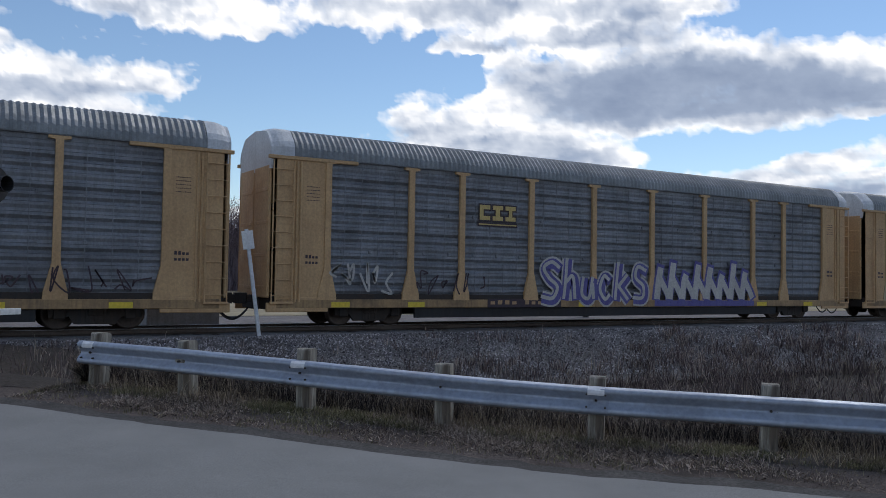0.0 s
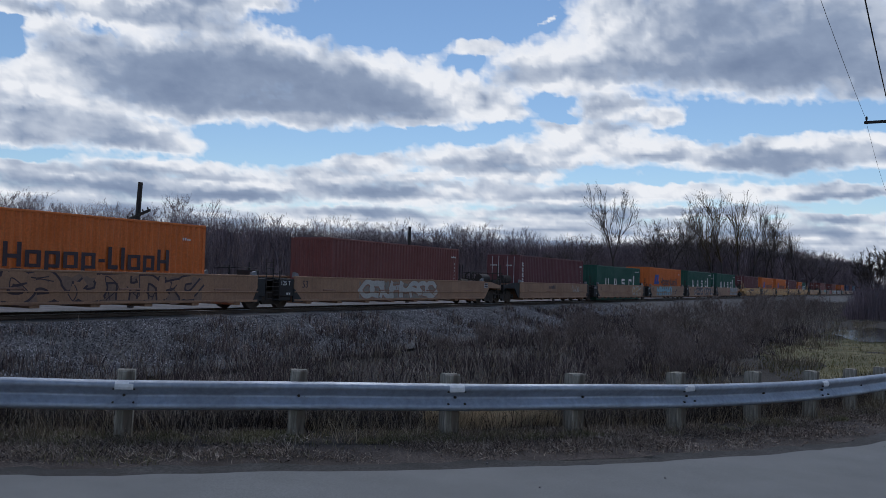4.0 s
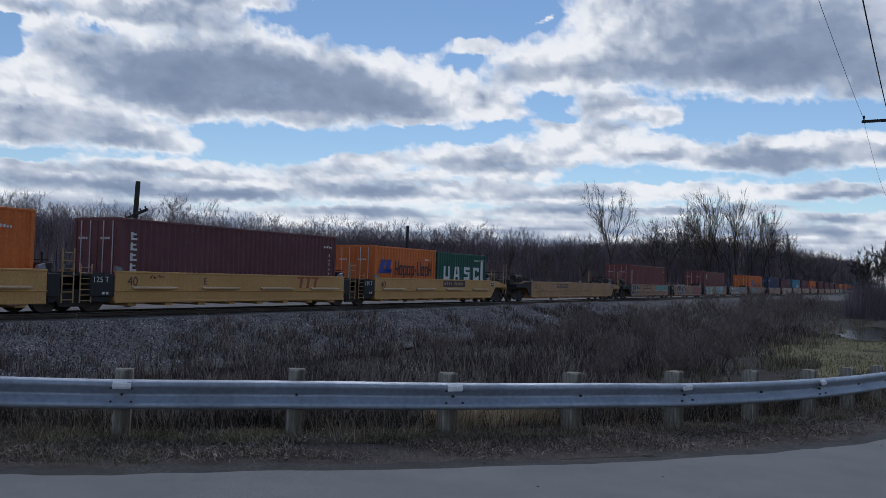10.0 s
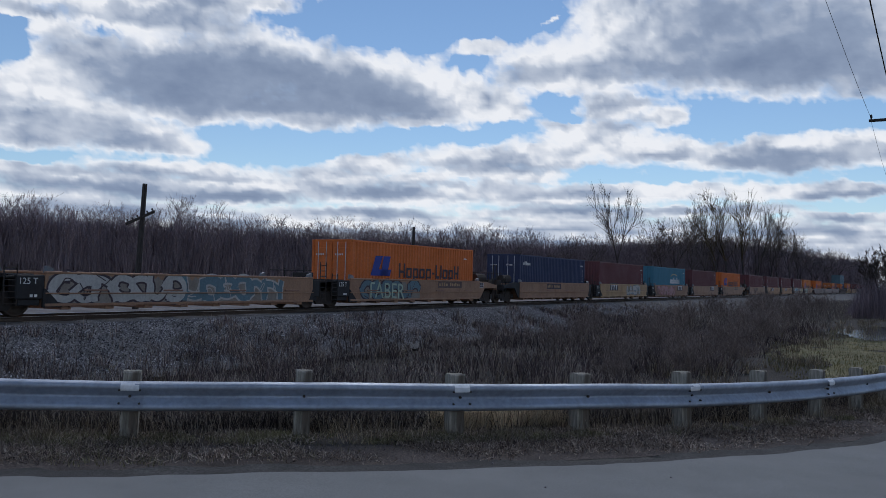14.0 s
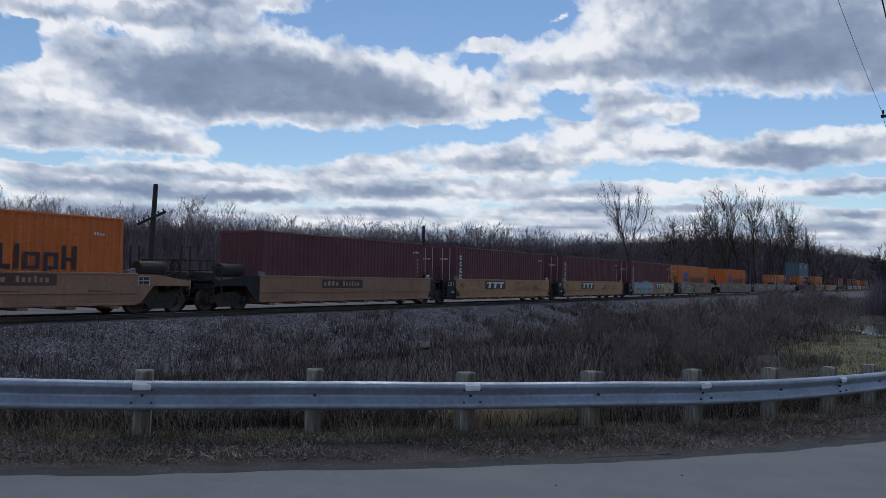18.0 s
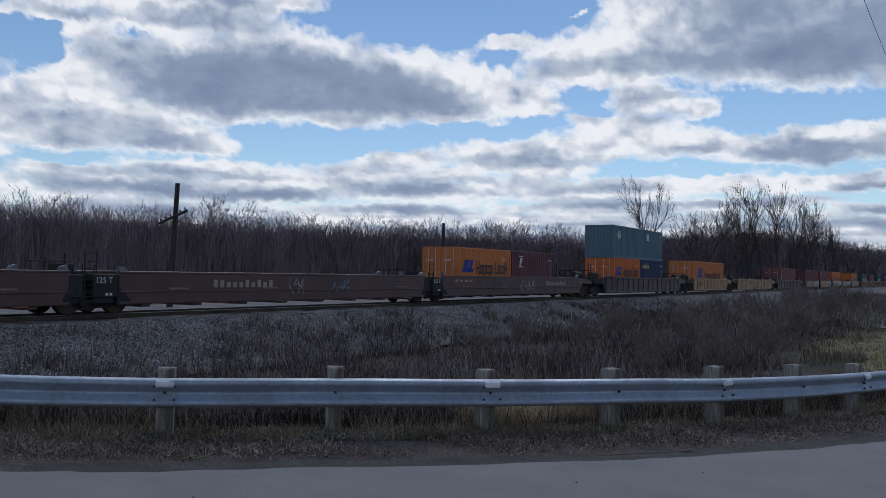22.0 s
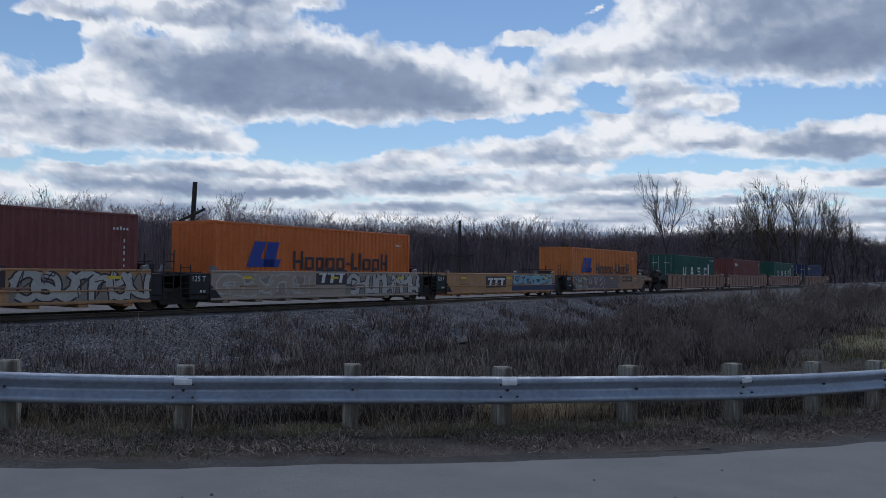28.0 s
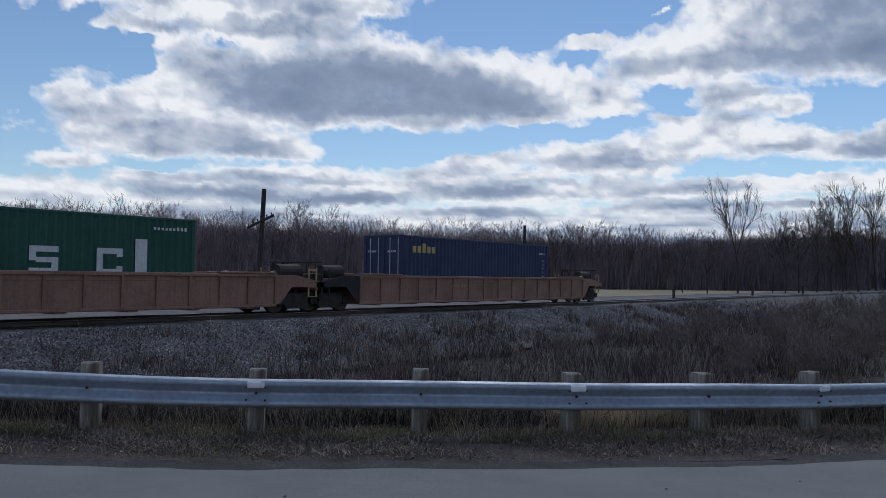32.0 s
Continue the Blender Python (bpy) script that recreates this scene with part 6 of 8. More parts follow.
def crossing_signal():
    p = thing("crossing_signal", "level crossing signal with black visored lamps and a lowered gate arm", "crossing signal", pose(-14.7, 0.12, 0.35, 0, 0, 38))
    part("mast", Geo().tube((0, 0, -0.3), (0, 0, 4.4), 0.07, 0.07, 12), ZINC, p)
    part("base", Geo().box(-0.25, 0.25, -0.25, 0.25, -0.3, 0.1, 0.03), PALE, p)
    part("lamp_bar", Geo().tube((0, -0.75, 3.0), (0, 0.55, 3.0), 0.03), ZINC, p)
    for y in (-0.65, 0.5):
        l = part("lamp_target", Geo().lathe((0.1, y, 3.0), [(0, 0), (0, 0.3), (0.03, 0.3), (0.03, 0)], 24, 0), BLACK, p, "round black lamp target")
        part("visor", Geo().lathe((0.12, y, 3.0), [(0, 0.12), (0.3, 0.13), (0.3, 0.12), (0.02, 0.11)], 16, 0), BLACK, l)
    part("relay_box", Geo().box(-0.15, 0.2, 0.25, 0.62, 1.8, 2.1, 0.02), PALE, p, "pale steel box")
    for i in range(2):
        part("gate_arm_stripe", Geo().box(-0.03, 0.03, 0.2 + i * 0.5, 0.7 + i * 0.5, 0.95 + i * 0.02, 1.05 + i * 0.02, 0.005), WHITE if i % 2 else CRIMSON, p)


crossing_signal()


# ---------- sky: a far dome of broken cumulus ----------
def lattice(seed):
    return np.random.RandomState(seed).rand(512, 512)


def value_noise(u, v, grid):
    i, j = np.floor(u).astype(int), np.floor(v).astype(int)
    a, b = u - i, v - j
    a, b = a * a * (3 - 2 * a), b * b * (3 - 2 * b)
    g = lambda p, q: grid[p % 512, q % 512]
    return (g(i, j) * (1 - a) + g(i + 1, j) * a) * (1 - b) + (g(i, j + 1) * (1 - a) + g(i + 1, j + 1) * a) * b


def fbm(u, v, octaves=5, seed=1):
    total, amp, norm, grid = 0, 1.0, 0, lattice(seed)
    for k in range(octaves):
        total = total + amp * value_noise(u * 2 ** k + 17.3 * k, v * 2 ** k + 5.1 * k, grid)
        norm += amp
        amp *= 0.55
    return total / norm - 0.5


CLOUDS, CORES, GAPS = [], [], []


def cloud(az, el, wide, high, weight=1.0):
    CLOUDS.append((az, el, wide, high, weight))


def core(az, el, wide, high, weight=1.0):
    CORES.append((az, el, wide, high, weight))


def gap(az, el, wide, high, weight=1.0):
    GAPS.append((az, el, wide, high, weight))


# bodies: bearing to the left of the track's heading, height above the horizon, half width and half height, in degrees
cloud(48.1, 12.7, 7.9, 2.78)
cloud(42.1, 13.6, 6.9, 2.67)
cloud(51.8, 12.7, 4.0, 2.55)
cloud(36.4, 12.7, 7.1, 2.91)
cloud(31.5, 12.3, 5.3, 2.39)
cloud(26.5, 11.5, 3.4, 1.40)
cloud(45.9, 10.8, 8.1, 1.60)
cloud(38.6, 10.7, 7.1, 1.47)
cloud(31.8, 10.5, 3.8, 0.93)
cloud(54.4, 11.9, 3.5, 1.51)
cloud(49.3, 16.7, 9.2, 1.41)
cloud(54.5, 14.5, 2.2, 0.99)
cloud(43.6, 17.3, 4.0, 1.03)
cloud(47.2, 15.6, 4.9, 0.75)
cloud(57.3, 15.6, 1.2, 0.79)
cloud(56.2, 10.7, 3.7, 1.99)
cloud(54.0, 9.4, 4.8, 2.04)
cloud(50.2, 8.5, 4.5, 1.34)
cloud(56.4, 8.0, 3.4, 1.08)
cloud(59.5, 9.6, 2.9, 2.92)
cloud(61.3, 11.3, 2.5, 1.89)
cloud(12.9, 15.9, 8.7, 3.43)
cloud(6.1, 15.4, 7.1, 3.79)
cloud(17.5, 15.1, 5.5, 2.47)
cloud(23.1, 14.6, 4.2, 1.51)
cloud(27.7, 15.3, 2.3, 0.65)
cloud(18.7, 17.4, 3.0, 2.08)
cloud(9.4, 13.7, 7.7, 2.12)
cloud(21.9, 13.4, 5.3, 1.38)
cloud(18.9, 11.5, 3.0, 1.09)
cloud(15.3, 10.7, 2.0, 0.79)
cloud(2.7, 13.2, 3.6, 2.45)
cloud(9.5, 19.0, 11.7, 1.96)
cloud(-1.4, 14.7, 4.5, 3.72)
cloud(20.8, 9.9, 4.1, 1.11)
cloud(28.3, 8.0, 4.6, 1.02)
cloud(23.7, 8.4, 4.9, 1.05)
cloud(18.9, 8.9, 4.8, 1.18)
cloud(15.2, 8.6, 3.9, 0.94)
cloud(26.0, 7.1, 5.7, 0.68)
cloud(22.5, 10.6, 1.5, 0.44)
cloud(7.7, 8.4, 5.6, 1.46)
cloud(4.5, 8.6, 3.4, 1.19)
cloud(11.4, 8.3, 3.4, 1.07)
cloud(1.4, 8.4, 3.0, 1.32)
cloud(-1.4, 8.6, 2.8, 1.61)
cloud(35.1, 7.6, 3.8, 0.83)
cloud(37.4, 6.5, 4.5, 0.82)
cloud(55.1, 5.9, 4.4, 0.75)
cloud(47.9, 6.6, 6.2, 0.61)
cloud(50.2, 5.5, 8.0, 0.85)
cloud(43.6, 5.9, 4.7, 0.88)
cloud(54.1, 4.5, 4.4, 0.76)
cloud(45.4, 4.9, 6.7, 0.66)
cloud(39.2, 5.7, 3.3, 0.75)
cloud(33.2, 5.4, 5.7, 0.91)
cloud(30.9, 6.6, 3.4, 0.57)
cloud(27.1, 6.1, 4.2, 0.83)
cloud(22.2, 5.6, 7.1, 0.75)
cloud(16.3, 6.1, 6.8, 0.59)
cloud(9.3, 5.9, 6.3, 0.57)
cloud(4.5, 6.0, 3.7, 0.62)
cloud(21.8, 4.5, 8.5, 0.53)
cloud(12.7, 4.8, 6.9, 0.51)
cloud(4.8, 4.4, 2.8, 0.41)
cloud(5.1, 3.3, 2.5, 0.35)
cloud(51.2, 3.8, 8.6, 0.57)
cloud(36.2, 4.0, 7.5, 0.60)
cloud(22.5, 3.8, 8.9, 0.45)
cloud(-0.0, 5.8, 2.9, 0.59)
cloud(1.4, 4.2, 2.4, 0.47)
cloud(23.2, 17.2, 0.8, 0.28, 0.6)
cloud(32.7, 14.4, 0.8, 0.29, 0.6)
cloud(61.8, 4.8, 4.4, 0.96)
cloud(61.1, 6.8, 2.5, 0.64)
cloud(76.1, 16.8, 6.6, 1.42)
cloud(72.2, 16.1, 2.9, 0.77)
cloud(79.6, 16.8, 3.0, 1.00)
cloud(54.8, 18.2, 16.0, 2.03)
cloud(62.4, 17.2, 7.6, 1.13)
cloud(57.8, 15.3, 3.6, 0.72)
cloud(50.6, 15.8, 5.6, 1.14)
cloud(84.0, 11.7, 6.0, 1.50)
cloud(86.5, 10.8, 4.2, 1.97)
cloud(78.4, 12.1, 3.2, 1.11)
cloud(82.4, 10.2, 4.5, 0.82)
cloud(91.1, 10.5, 4.4, 2.52)
cloud(89.8, 13.6, 4.0, 0.94)
cloud(89.0, 7.6, 5.7, 0.98)
cloud(85.2, 8.2, 4.6, 0.54)
cloud(92.2, 4.7, 5.3, 1.27)
cloud(47.1, 8.0, 1.6, 0.79)
# grey undersides
core(49.8, 11.5, 3.7, 0.83, 0.5)
core(47.8, 12.8, 4.5, 0.91, 0.5)
core(43.8, 12.4, 9.7, 1.96)
core(38.7, 12.0, 7.8, 1.82, 0.9)
core(47.0, 10.9, 6.6, 1.20, 0.7)
core(34.1, 11.3, 4.9, 0.96, 0.7)
core(40.8, 10.4, 7.3, 0.80, 0.5)
core(53.0, 8.2, 4.8, 0.76, 0.8)
core(49.3, 8.0, 2.7, 0.64, 0.7)
core(56.1, 7.6, 2.8, 0.47, 0.6)
core(56.5, 9.1, 2.8, 0.40, 0.35)
core(9.4, 13.5, 7.7, 1.78)
core(6.8, 15.5, 6.5, 2.32, 0.6)
core(17.1, 13.8, 5.5, 1.21, 0.6)
core(12.2, 16.6, 4.2, 1.87, 0.45)
core(18.2, 11.7, 3.3, 0.51, 0.5)
core(17.8, 10.3, 2.2, 0.51, 0.6)
core(2.7, 12.5, 2.7, 1.31, 0.5)
core(23.8, 13.6, 3.4, 0.73, 0.4)
core(27.5, 7.5, 4.2, 0.53, 0.75)
core(14.9, 8.3, 2.1, 0.47, 0.7)
core(23.0, 7.6, 3.4, 0.37, 0.5)
core(8.0, 7.7, 4.3, 0.98)
core(4.5, 8.1, 2.5, 0.75, 0.6)
core(11.0, 7.8, 2.1, 0.50, 0.5)
core(0.9, 8.1, 2.3, 0.72, 0.7)
core(48.2, 4.9, 8.5, 0.47, 0.8)
core(41.8, 5.0, 3.3, 0.48, 0.9)
core(35.1, 5.5, 4.2, 0.57)
core(46.8, 6.2, 5.6, 0.33, 0.45)
core(54.1, 5.2, 4.4, 0.31, 0.4)
core(33.9, 4.2, 3.8, 0.38, 0.8)
core(23.3, 4.8, 5.3, 0.45, 0.9)
core(26.3, 5.5, 3.4, 0.30, 0.5)
core(21.8, 5.8, 4.9, 0.34, 0.5)
core(16.3, 4.8, 5.7, 0.37, 0.8)
core(10.0, 5.1, 5.1, 0.29, 0.6)
core(4.2, 5.7, 3.1, 0.31, 0.8)
core(4.8, 4.2, 1.9, 0.28, 0.8)
core(53.8, 4.0, 4.5, 0.28, 0.4)
core(31.7, 6.2, 3.0, 0.26, 0.4)
core(49.6, 16.2, 5.1, 0.47, 0.4)
core(54.5, 15.4, 1.9, 0.33, 0.3)
core(78.9, 16.3, 5.1, 0.47, 0.4)
core(54.8, 17.6, 12.4, 0.84, 0.5)
core(84.9, 10.8, 4.6, 0.87, 0.7)
core(79.4, 11.3, 3.0, 0.49, 0.5)
core(50.2, 15.7, 4.1, 0.43, 0.4)
core(91.1, 9.9, 3.3, 1.26, 0.7)
core(51.9, 6.3, 8.5, 0.56, 0.4)
core(55.1, 5.3, 6.2, 0.48, 0.5)
core(47.8, 5.3, 7.6, 0.50, 0.4)
core(52.0, 9.2, 3.6, 0.55, 0.35)
core(38.5, 7.0, 4.5, 0.45, 0.35)
core(24.4, 6.3, 5.3, 0.38, 0.35)
core(56.1, 15.6, 4.3, 0.45, 0.35)
core(44.7, 17.1, 3.6, 0.41, 0.3)
# openings of clear sky
gap(57.0, 13.4, 1.1, 0.91)
gap(57.0, 14.3, 0.8, 0.71)
gap(53.1, 14.8, 1.8, 0.27, 0.5)
gap(35.0, 16.4, 5.3, 1.42)
gap(41.8, 16.6, 3.3, 0.63, 0.6)
gap(26.6, 17.3, 3.4, 0.92)
gap(28.8, 14.2, 1.5, 0.58, 0.7)
gap(22.9, 11.7, 1.9, 0.59)
gap(21.9, 11.0, 1.5, 0.37, 0.8)
gap(39.3, 8.7, 6.3, 0.81)
gap(31.0, 9.6, 4.2, 0.56)
gap(25.7, 10.1, 1.9, 0.45, 0.8)
gap(43.3, 8.6, 2.9, 0.66)
gap(7.7, 10.5, 5.6, 0.83)
gap(11.1, 10.1, 3.1, 0.78)
gap(13.2, 10.9, 1.4, 0.50, 0.8)
gap(19.6, 7.1, 1.8, 0.45, 0.9)
gap(14.5, 6.9, 1.8, 0.33, 0.7)
gap(55.8, 6.8, 1.9, 0.31, 0.9)
gap(55.9, 10.0, 0.9, 0.27, 0.4)
gap(2.7, 10.3, 1.8, 0.53)
gap(28.6, 6.5, 1.9, 0.30, 0.6)
gap(2.6, 7.0, 1.2, 0.34, 0.8)
gap(4.5, 4.9, 2.5, 0.27, 0.7)
gap(66.2, 13.1, 7.5, 2.18)
gap(72.8, 10.9, 2.2, 2.16)
gap(64.6, 11.7, 6.4, 1.03)
gap(60.5, 15.5, 1.9, 0.65, 0.6)


def build_sky():
    az = np.concatenate([np.arange(-180, -10, 4.0), np.arange(-10, 95, 0.18), np.arange(95, 180.1, 4.0)])
    el = np.concatenate([np.arange(-1.0, 23, 0.16), np.arange(23, 40.1, 0.8)])
    A, E = np.meshgrid(az, el)
    V = 16 * np.log(1 + (np.maximum(E, -1) + 1) / 6)          # finer detail towards the horizon
    fine = 16 / (7 + E)
    warp, warp2 = fbm(A * 0.5, V * 0.9, 4, 3), fbm(A * 0.5 + 40, V * 0.9 + 9, 4, 5)
    curl, curl2 = fbm(A * 1.7, V * 2.2, 4, 7), fbm(A * 1.7 + 11, V * 2.2 + 3, 4, 8)
    a, e = A + 1.3 * warp + 0.8 * curl, E + (0.8 * warp2 + 0.55 * curl2) / fine
    v = V + 0.8 * warp2 + 0.55 * curl2

    def union(items, sharp, flat):
        total = np.zeros(A.shape)
        for c in items:
            near = np.abs(A - c[0]) < c[2] * 2.2 + 3
            d = np.sqrt(((a - c[0]) / c[2]) ** 2 + ((e - c[1]) / c[3]) ** 2 * np.where(e < c[1], flat, 1.0))
            total += np.where(near, c[4] * np.exp(sharp * np.clip(1 - d, -1.2, 1.0)), 0)
        return np.log(total + 1e-5) / sharp

    cover = np.clip(union(CLOUDS, 9.0, 1.25), -0.8, 0.75)
    out = (A < -4) | (A > 88) | (E > 20.5)
    wild = fbm(A * 0.06, E * 0.16, 5, 9) * 2.4 - 0.1
    cover = np.where(out, np.maximum(cover, wild), cover)
    low = smoothstep(5.4, 2.6, E)
    cover = np.maximum(cover, low * 1.15 - 0.3 + 0.9 * fbm(A * 0.16, E * 1.5, 5, 21))
    clear = np.zeros(A.shape)
    for c in GAPS:
        d2 = ((a - c[0]) / c[2]) ** 2 + ((e - c[1]) / c[3]) ** 2
        clear = np.maximum(clear, c[4] * np.exp(-d2 * 1.1))
    puff = 0.5 - np.abs(fbm(a * 0.55, v * 0.8, 4, 27)) * 3.2
    puff2 = 0.5 - np.abs(fbm(a * 1.6, v * 2.2, 4, 31)) * 3.2
    density = cover * 0.95 - 0.75 * clear + 0.18 * puff + 0.16 * puff2 + 0.28 * fbm(A * 1.4, V * 2.4, 5, 23) - 0.06
    grey = np.zeros(A.shape)
    for c in CORES:
        d2 = ((a - c[0]) / (c[2] * 0.95)) ** 2 + ((e - c[1] - 0.12 * c[3]) / (c[3] * 0.85)) ** 2
        grey += c[4] * np.exp(-d2 ** 1.8 * 1.1)
    low_grey = smoothstep(5.5, 3.0, E) * np.clip(0.25 + 3.2 * fbm(A * 0.13, E * 1.7, 4, 41), 0, 0.8)
    grey = 1 - np.exp(-1.35 * (grey + low_grey) * (1 + 0.6 * fbm(a * 0.6, v * 1.0, 3, 33)))
    beyond = np.clip(wild * 1.6, 0, 0.9)
    grey = np.where(out, np.maximum(grey, beyond * (smoothstep(-2, -8, A) + smoothstep(86, 94, A))), grey)
    rim = np.exp(-np.clip(density, 0, 1) * 4.0)
    lit = fbm(A * 0.3 + 0.6 * warp, V * 0.8, 3, 29) + 0.45 * fbm(a * 1.1, v * 1.8, 3, 37)
    shine = 0.75 - 0.56 * grey * (1 - 0.7 * rim) + 0.20 * rim * (1 - grey) + (0.85 - 0.68 * grey) * lit + 0.24 * puff * (1 - grey)
    R = 2500.0
    verts = np.stack([-R * np.sin(np.radians(A)) * np.cos(np.radians(E)), R * np.cos(np.radians(A)) * np.cos(np.radians(E)), R * np.sin(np.radians(E)) + 2], -1).reshape(-1, 3)
    nx, ny = len(az), len(el)
    faces = [(j * nx + i, j * nx + i + 1, (j + 1) * nx + i + 1, (j + 1) * nx + i) for j in range(ny - 1) for i in range(nx - 1)]
    m, t, b, o = nodes_of("cumulus_sky")
    t.nodes.remove(b)
    dens = t.nodes.new("ShaderNodeAttribute")
    dens.attribute_name = "cloud_cover"
    shin = t.nodes.new("ShaderNodeAttribute")
    shin.attribute_name = "cloud_shine"
    v = coords(t, (0.01, 0.01, 0.026), False)
    add = t.nodes.new("ShaderNodeMath")
    add.operation = "MULTIPLY_ADD"
    t.links.new(noise_tex(t, v, 1.0, 9, 0.62), add.inputs[0])
    add.inputs[1].default_value = 0.34
    t.links.new(dens.outputs["Fac"], add.inputs[2])
    alpha = ramp(t, add.outputs[0], (0.02, 0.0), (0.18, 0.40), (0.34, 0.86), (0.56, 1.0))
    sh = t.nodes.new("ShaderNodeMath")
    sh.operation = "MULTIPLY_ADD"
    t.links.new(noise_tex(t, v, 1.7, 8, 0.58), sh.inputs[0])
    sh.inputs[1].default_value = 0.16
    t.links.new(shin.outputs["Fac"], sh.inputs[2])
    col = ramp(t, sh.outputs[0], (0.20, (0.17, 0.225, 0.345)), (0.48, (0.275, 0.34, 0.465)), (0.78, (0.56, 0.61, 0.70)), (1.02, (0.86, 0.87, 0.90)))
    em = t.nodes.new("ShaderNodeEmission")
    t.links.new(col, em.inputs[0])
    em.inputs[1].default_value = 1.0
    tr = t.nodes.new("ShaderNodeBsdfTransparent")
    mix = t.nodes.new("ShaderNodeMixShader")
    t.links.new(alpha, mix.inputs[0])
    t.links.new(tr.outputs[0], mix.inputs[1])
    t.links.new(em.outputs[0], mix.inputs[2])
    t.links.new(mix.outputs[0], o.inputs["Surface"])
    ob = sheet("sky_backdrop", verts, faces, m, "blue sky with backlit broken cumulus clouds", "sky", smooth=True)
    for nm, val in (("cloud_cover", density), ("cloud_shine", shine)):
        at = ob.data.attributes.new(nm, "FLOAT", "POINT")
        at.data.foreach_set("value", val.ravel().astype(np.float32))


build_sky()


# ---------- trees ----------
def skeleton(rnd, tall, radius, low, tips, trunk_to=0.62, lean=0.0, steep=0.8):
    """A bare tree grown towards points of its crown: nodes, parents and how many tips each node carries."""
    nodes, parent = [Vector((0, 0, -0.3))], [-1]
    d = Vector((rnd.uniform(-0.05, 0.05) + lean, rnd.uniform(-0.05, 0.05), 1))
    for i in range(9):
        d = (d + Vector((rnd.gauss(0, 0.05), rnd.gauss(0, 0.05), 0))).normalized()
        nodes.append(nodes[-1] + d * (tall * trunk_to / 9))
        parent.append(len(nodes) - 2)
    goals = []
    while len(goals) < tips:
        v = Vector((rnd.gauss(0, 1), rnd.gauss(0, 1), rnd.gauss(0, 1))).normalized() * rnd.random() ** 0.42
        if v.z < -0.2 and rnd.random() < 0.5:
            continue
        goals.append(Vector((v.x * radius + lean * tall * 0.5, v.y * radius, (low + tall) / 2 + v.z * (tall - low) / 2)))
    goals.sort(key=lambda g: g.length)
    xyz = np.array([tuple(n) for n in nodes])
    way = np.arange(len(nodes)) * tall * trunk_to / 9
    for g in goals:
        dv = np.array(tuple(g)) - xyz
        flat = np.hypot(dv[:, 0], dv[:, 1])
        cost = np.sqrt((dv ** 2).sum(1)) + 0.27 * way + 2.0 * np.maximum(0, flat * steep - dv[:, 2]) + 50.0 * (xyz[:, 2] < low * 0.55)
        k = int(cost.argmin())
        a, dd = nodes[k], g - nodes[k]
        ahead = ((a - nodes[parent[k]]).normalized() if k else Vector((0, 0, 1))) + Vector((0, 0, 0.25)) + dd.normalized() * 0.7
        bend = a + ahead.normalized() * dd.length * 0.5
        n = 3 if dd.length < tall * 0.12 else 5
        last, L = k, dd.length
        new_ = []
        for s in range(1, n + 1):
            u = s / n
            w = a * (1 - u) ** 2 + bend * 2 * u * (1 - u) + g * u * u + Vector((rnd.gauss(0, 0.012), rnd.gauss(0, 0.012), 0)) * L * (1 if s < n else 0)
            nodes.append(w)
            parent.append(last)
            last = len(nodes) - 1
            new_.append(tuple(w))
        xyz = np.vstack([xyz, new_])
        way = np.concatenate([way, way[k] + L * np.arange(1, n + 1) / n])
    load = [0] * len(nodes)
    kids = [0] * len(nodes)
    for i in range(1, len(nodes)):
        kids[parent[i]] += 1
    for i in range(len(nodes)):
        if kids[i] == 0:
            j = i
            while j >= 0:
                load[j] += 1
                j = parent[j]
    return nodes, parent, load


def bare(seed, tall, radius, low, tips, tip_r=0.016, twig_len=0.9, per=5, twig_w=0.011, lean=0.0, steep=0.8, trunk_to=0.62):
    """Limbs as tapering tubes and twigs as thin blades: two lists of vertices and faces."""
    rnd = random.Random(seed)
    nodes, parent, load = skeleton(rnd, tall, radius, low, tips, trunk_to, lean, steep)
    rad = [tip_r * l ** 0.52 for l in load]
    trunk, crown = [], []
    for i in range(1, len(nodes)):
        big = load[i] > tips * 0.3 or i <= 6
        (trunk if big else crown).append((nodes[parent[i]], nodes[i], rad[parent[i]] if load[parent[i]] < load[i] * 2.5 else rad[i] * 1.25, rad[i], 0 if big else 1 if load[i] > 6 else 2))
    TV, TF = segments_mesh(trunk)
    CV, CF = segments_mesh(crown)
    for i in range(10, len(nodes)):
        if load[i] > 4:
            continue
        p, q = nodes[parent[i]], nodes[i]
        d = (q - p).normalized()
        for _ in range(per):
            a = p.lerp(q, rnd.random())
            e = (d * 0.6 + Vector((rnd.gauss(0, 0.38), rnd.gauss(0, 0.38), rnd.gauss(0.4, 0.3)))).normalized()
            u = e.orthogonal().normalized()
            w = (u * rnd.uniform(-1, 1) + e.cross(u) * rnd.uniform(-1, 1)).normalized() * twig_w
            L = twig_len * rnd.uniform(0.4, 1.0)
            b = a + e * L * 0.55
            f = (e + Vector((rnd.gauss(0, 0.3), rnd.gauss(0, 0.3), 0.25))).normalized()
            c = b + f * L * 0.45
            n = len(CV)
            CV += [tuple(a - w), tuple(a + w), tuple(b + w * 0.6), tuple(b - w * 0.6), tuple(c)]
            CF += [(n, n + 1, n + 2, n + 3), (n + 3, n + 2, n + 4)]
    return (TV, TF), (CV, CF)


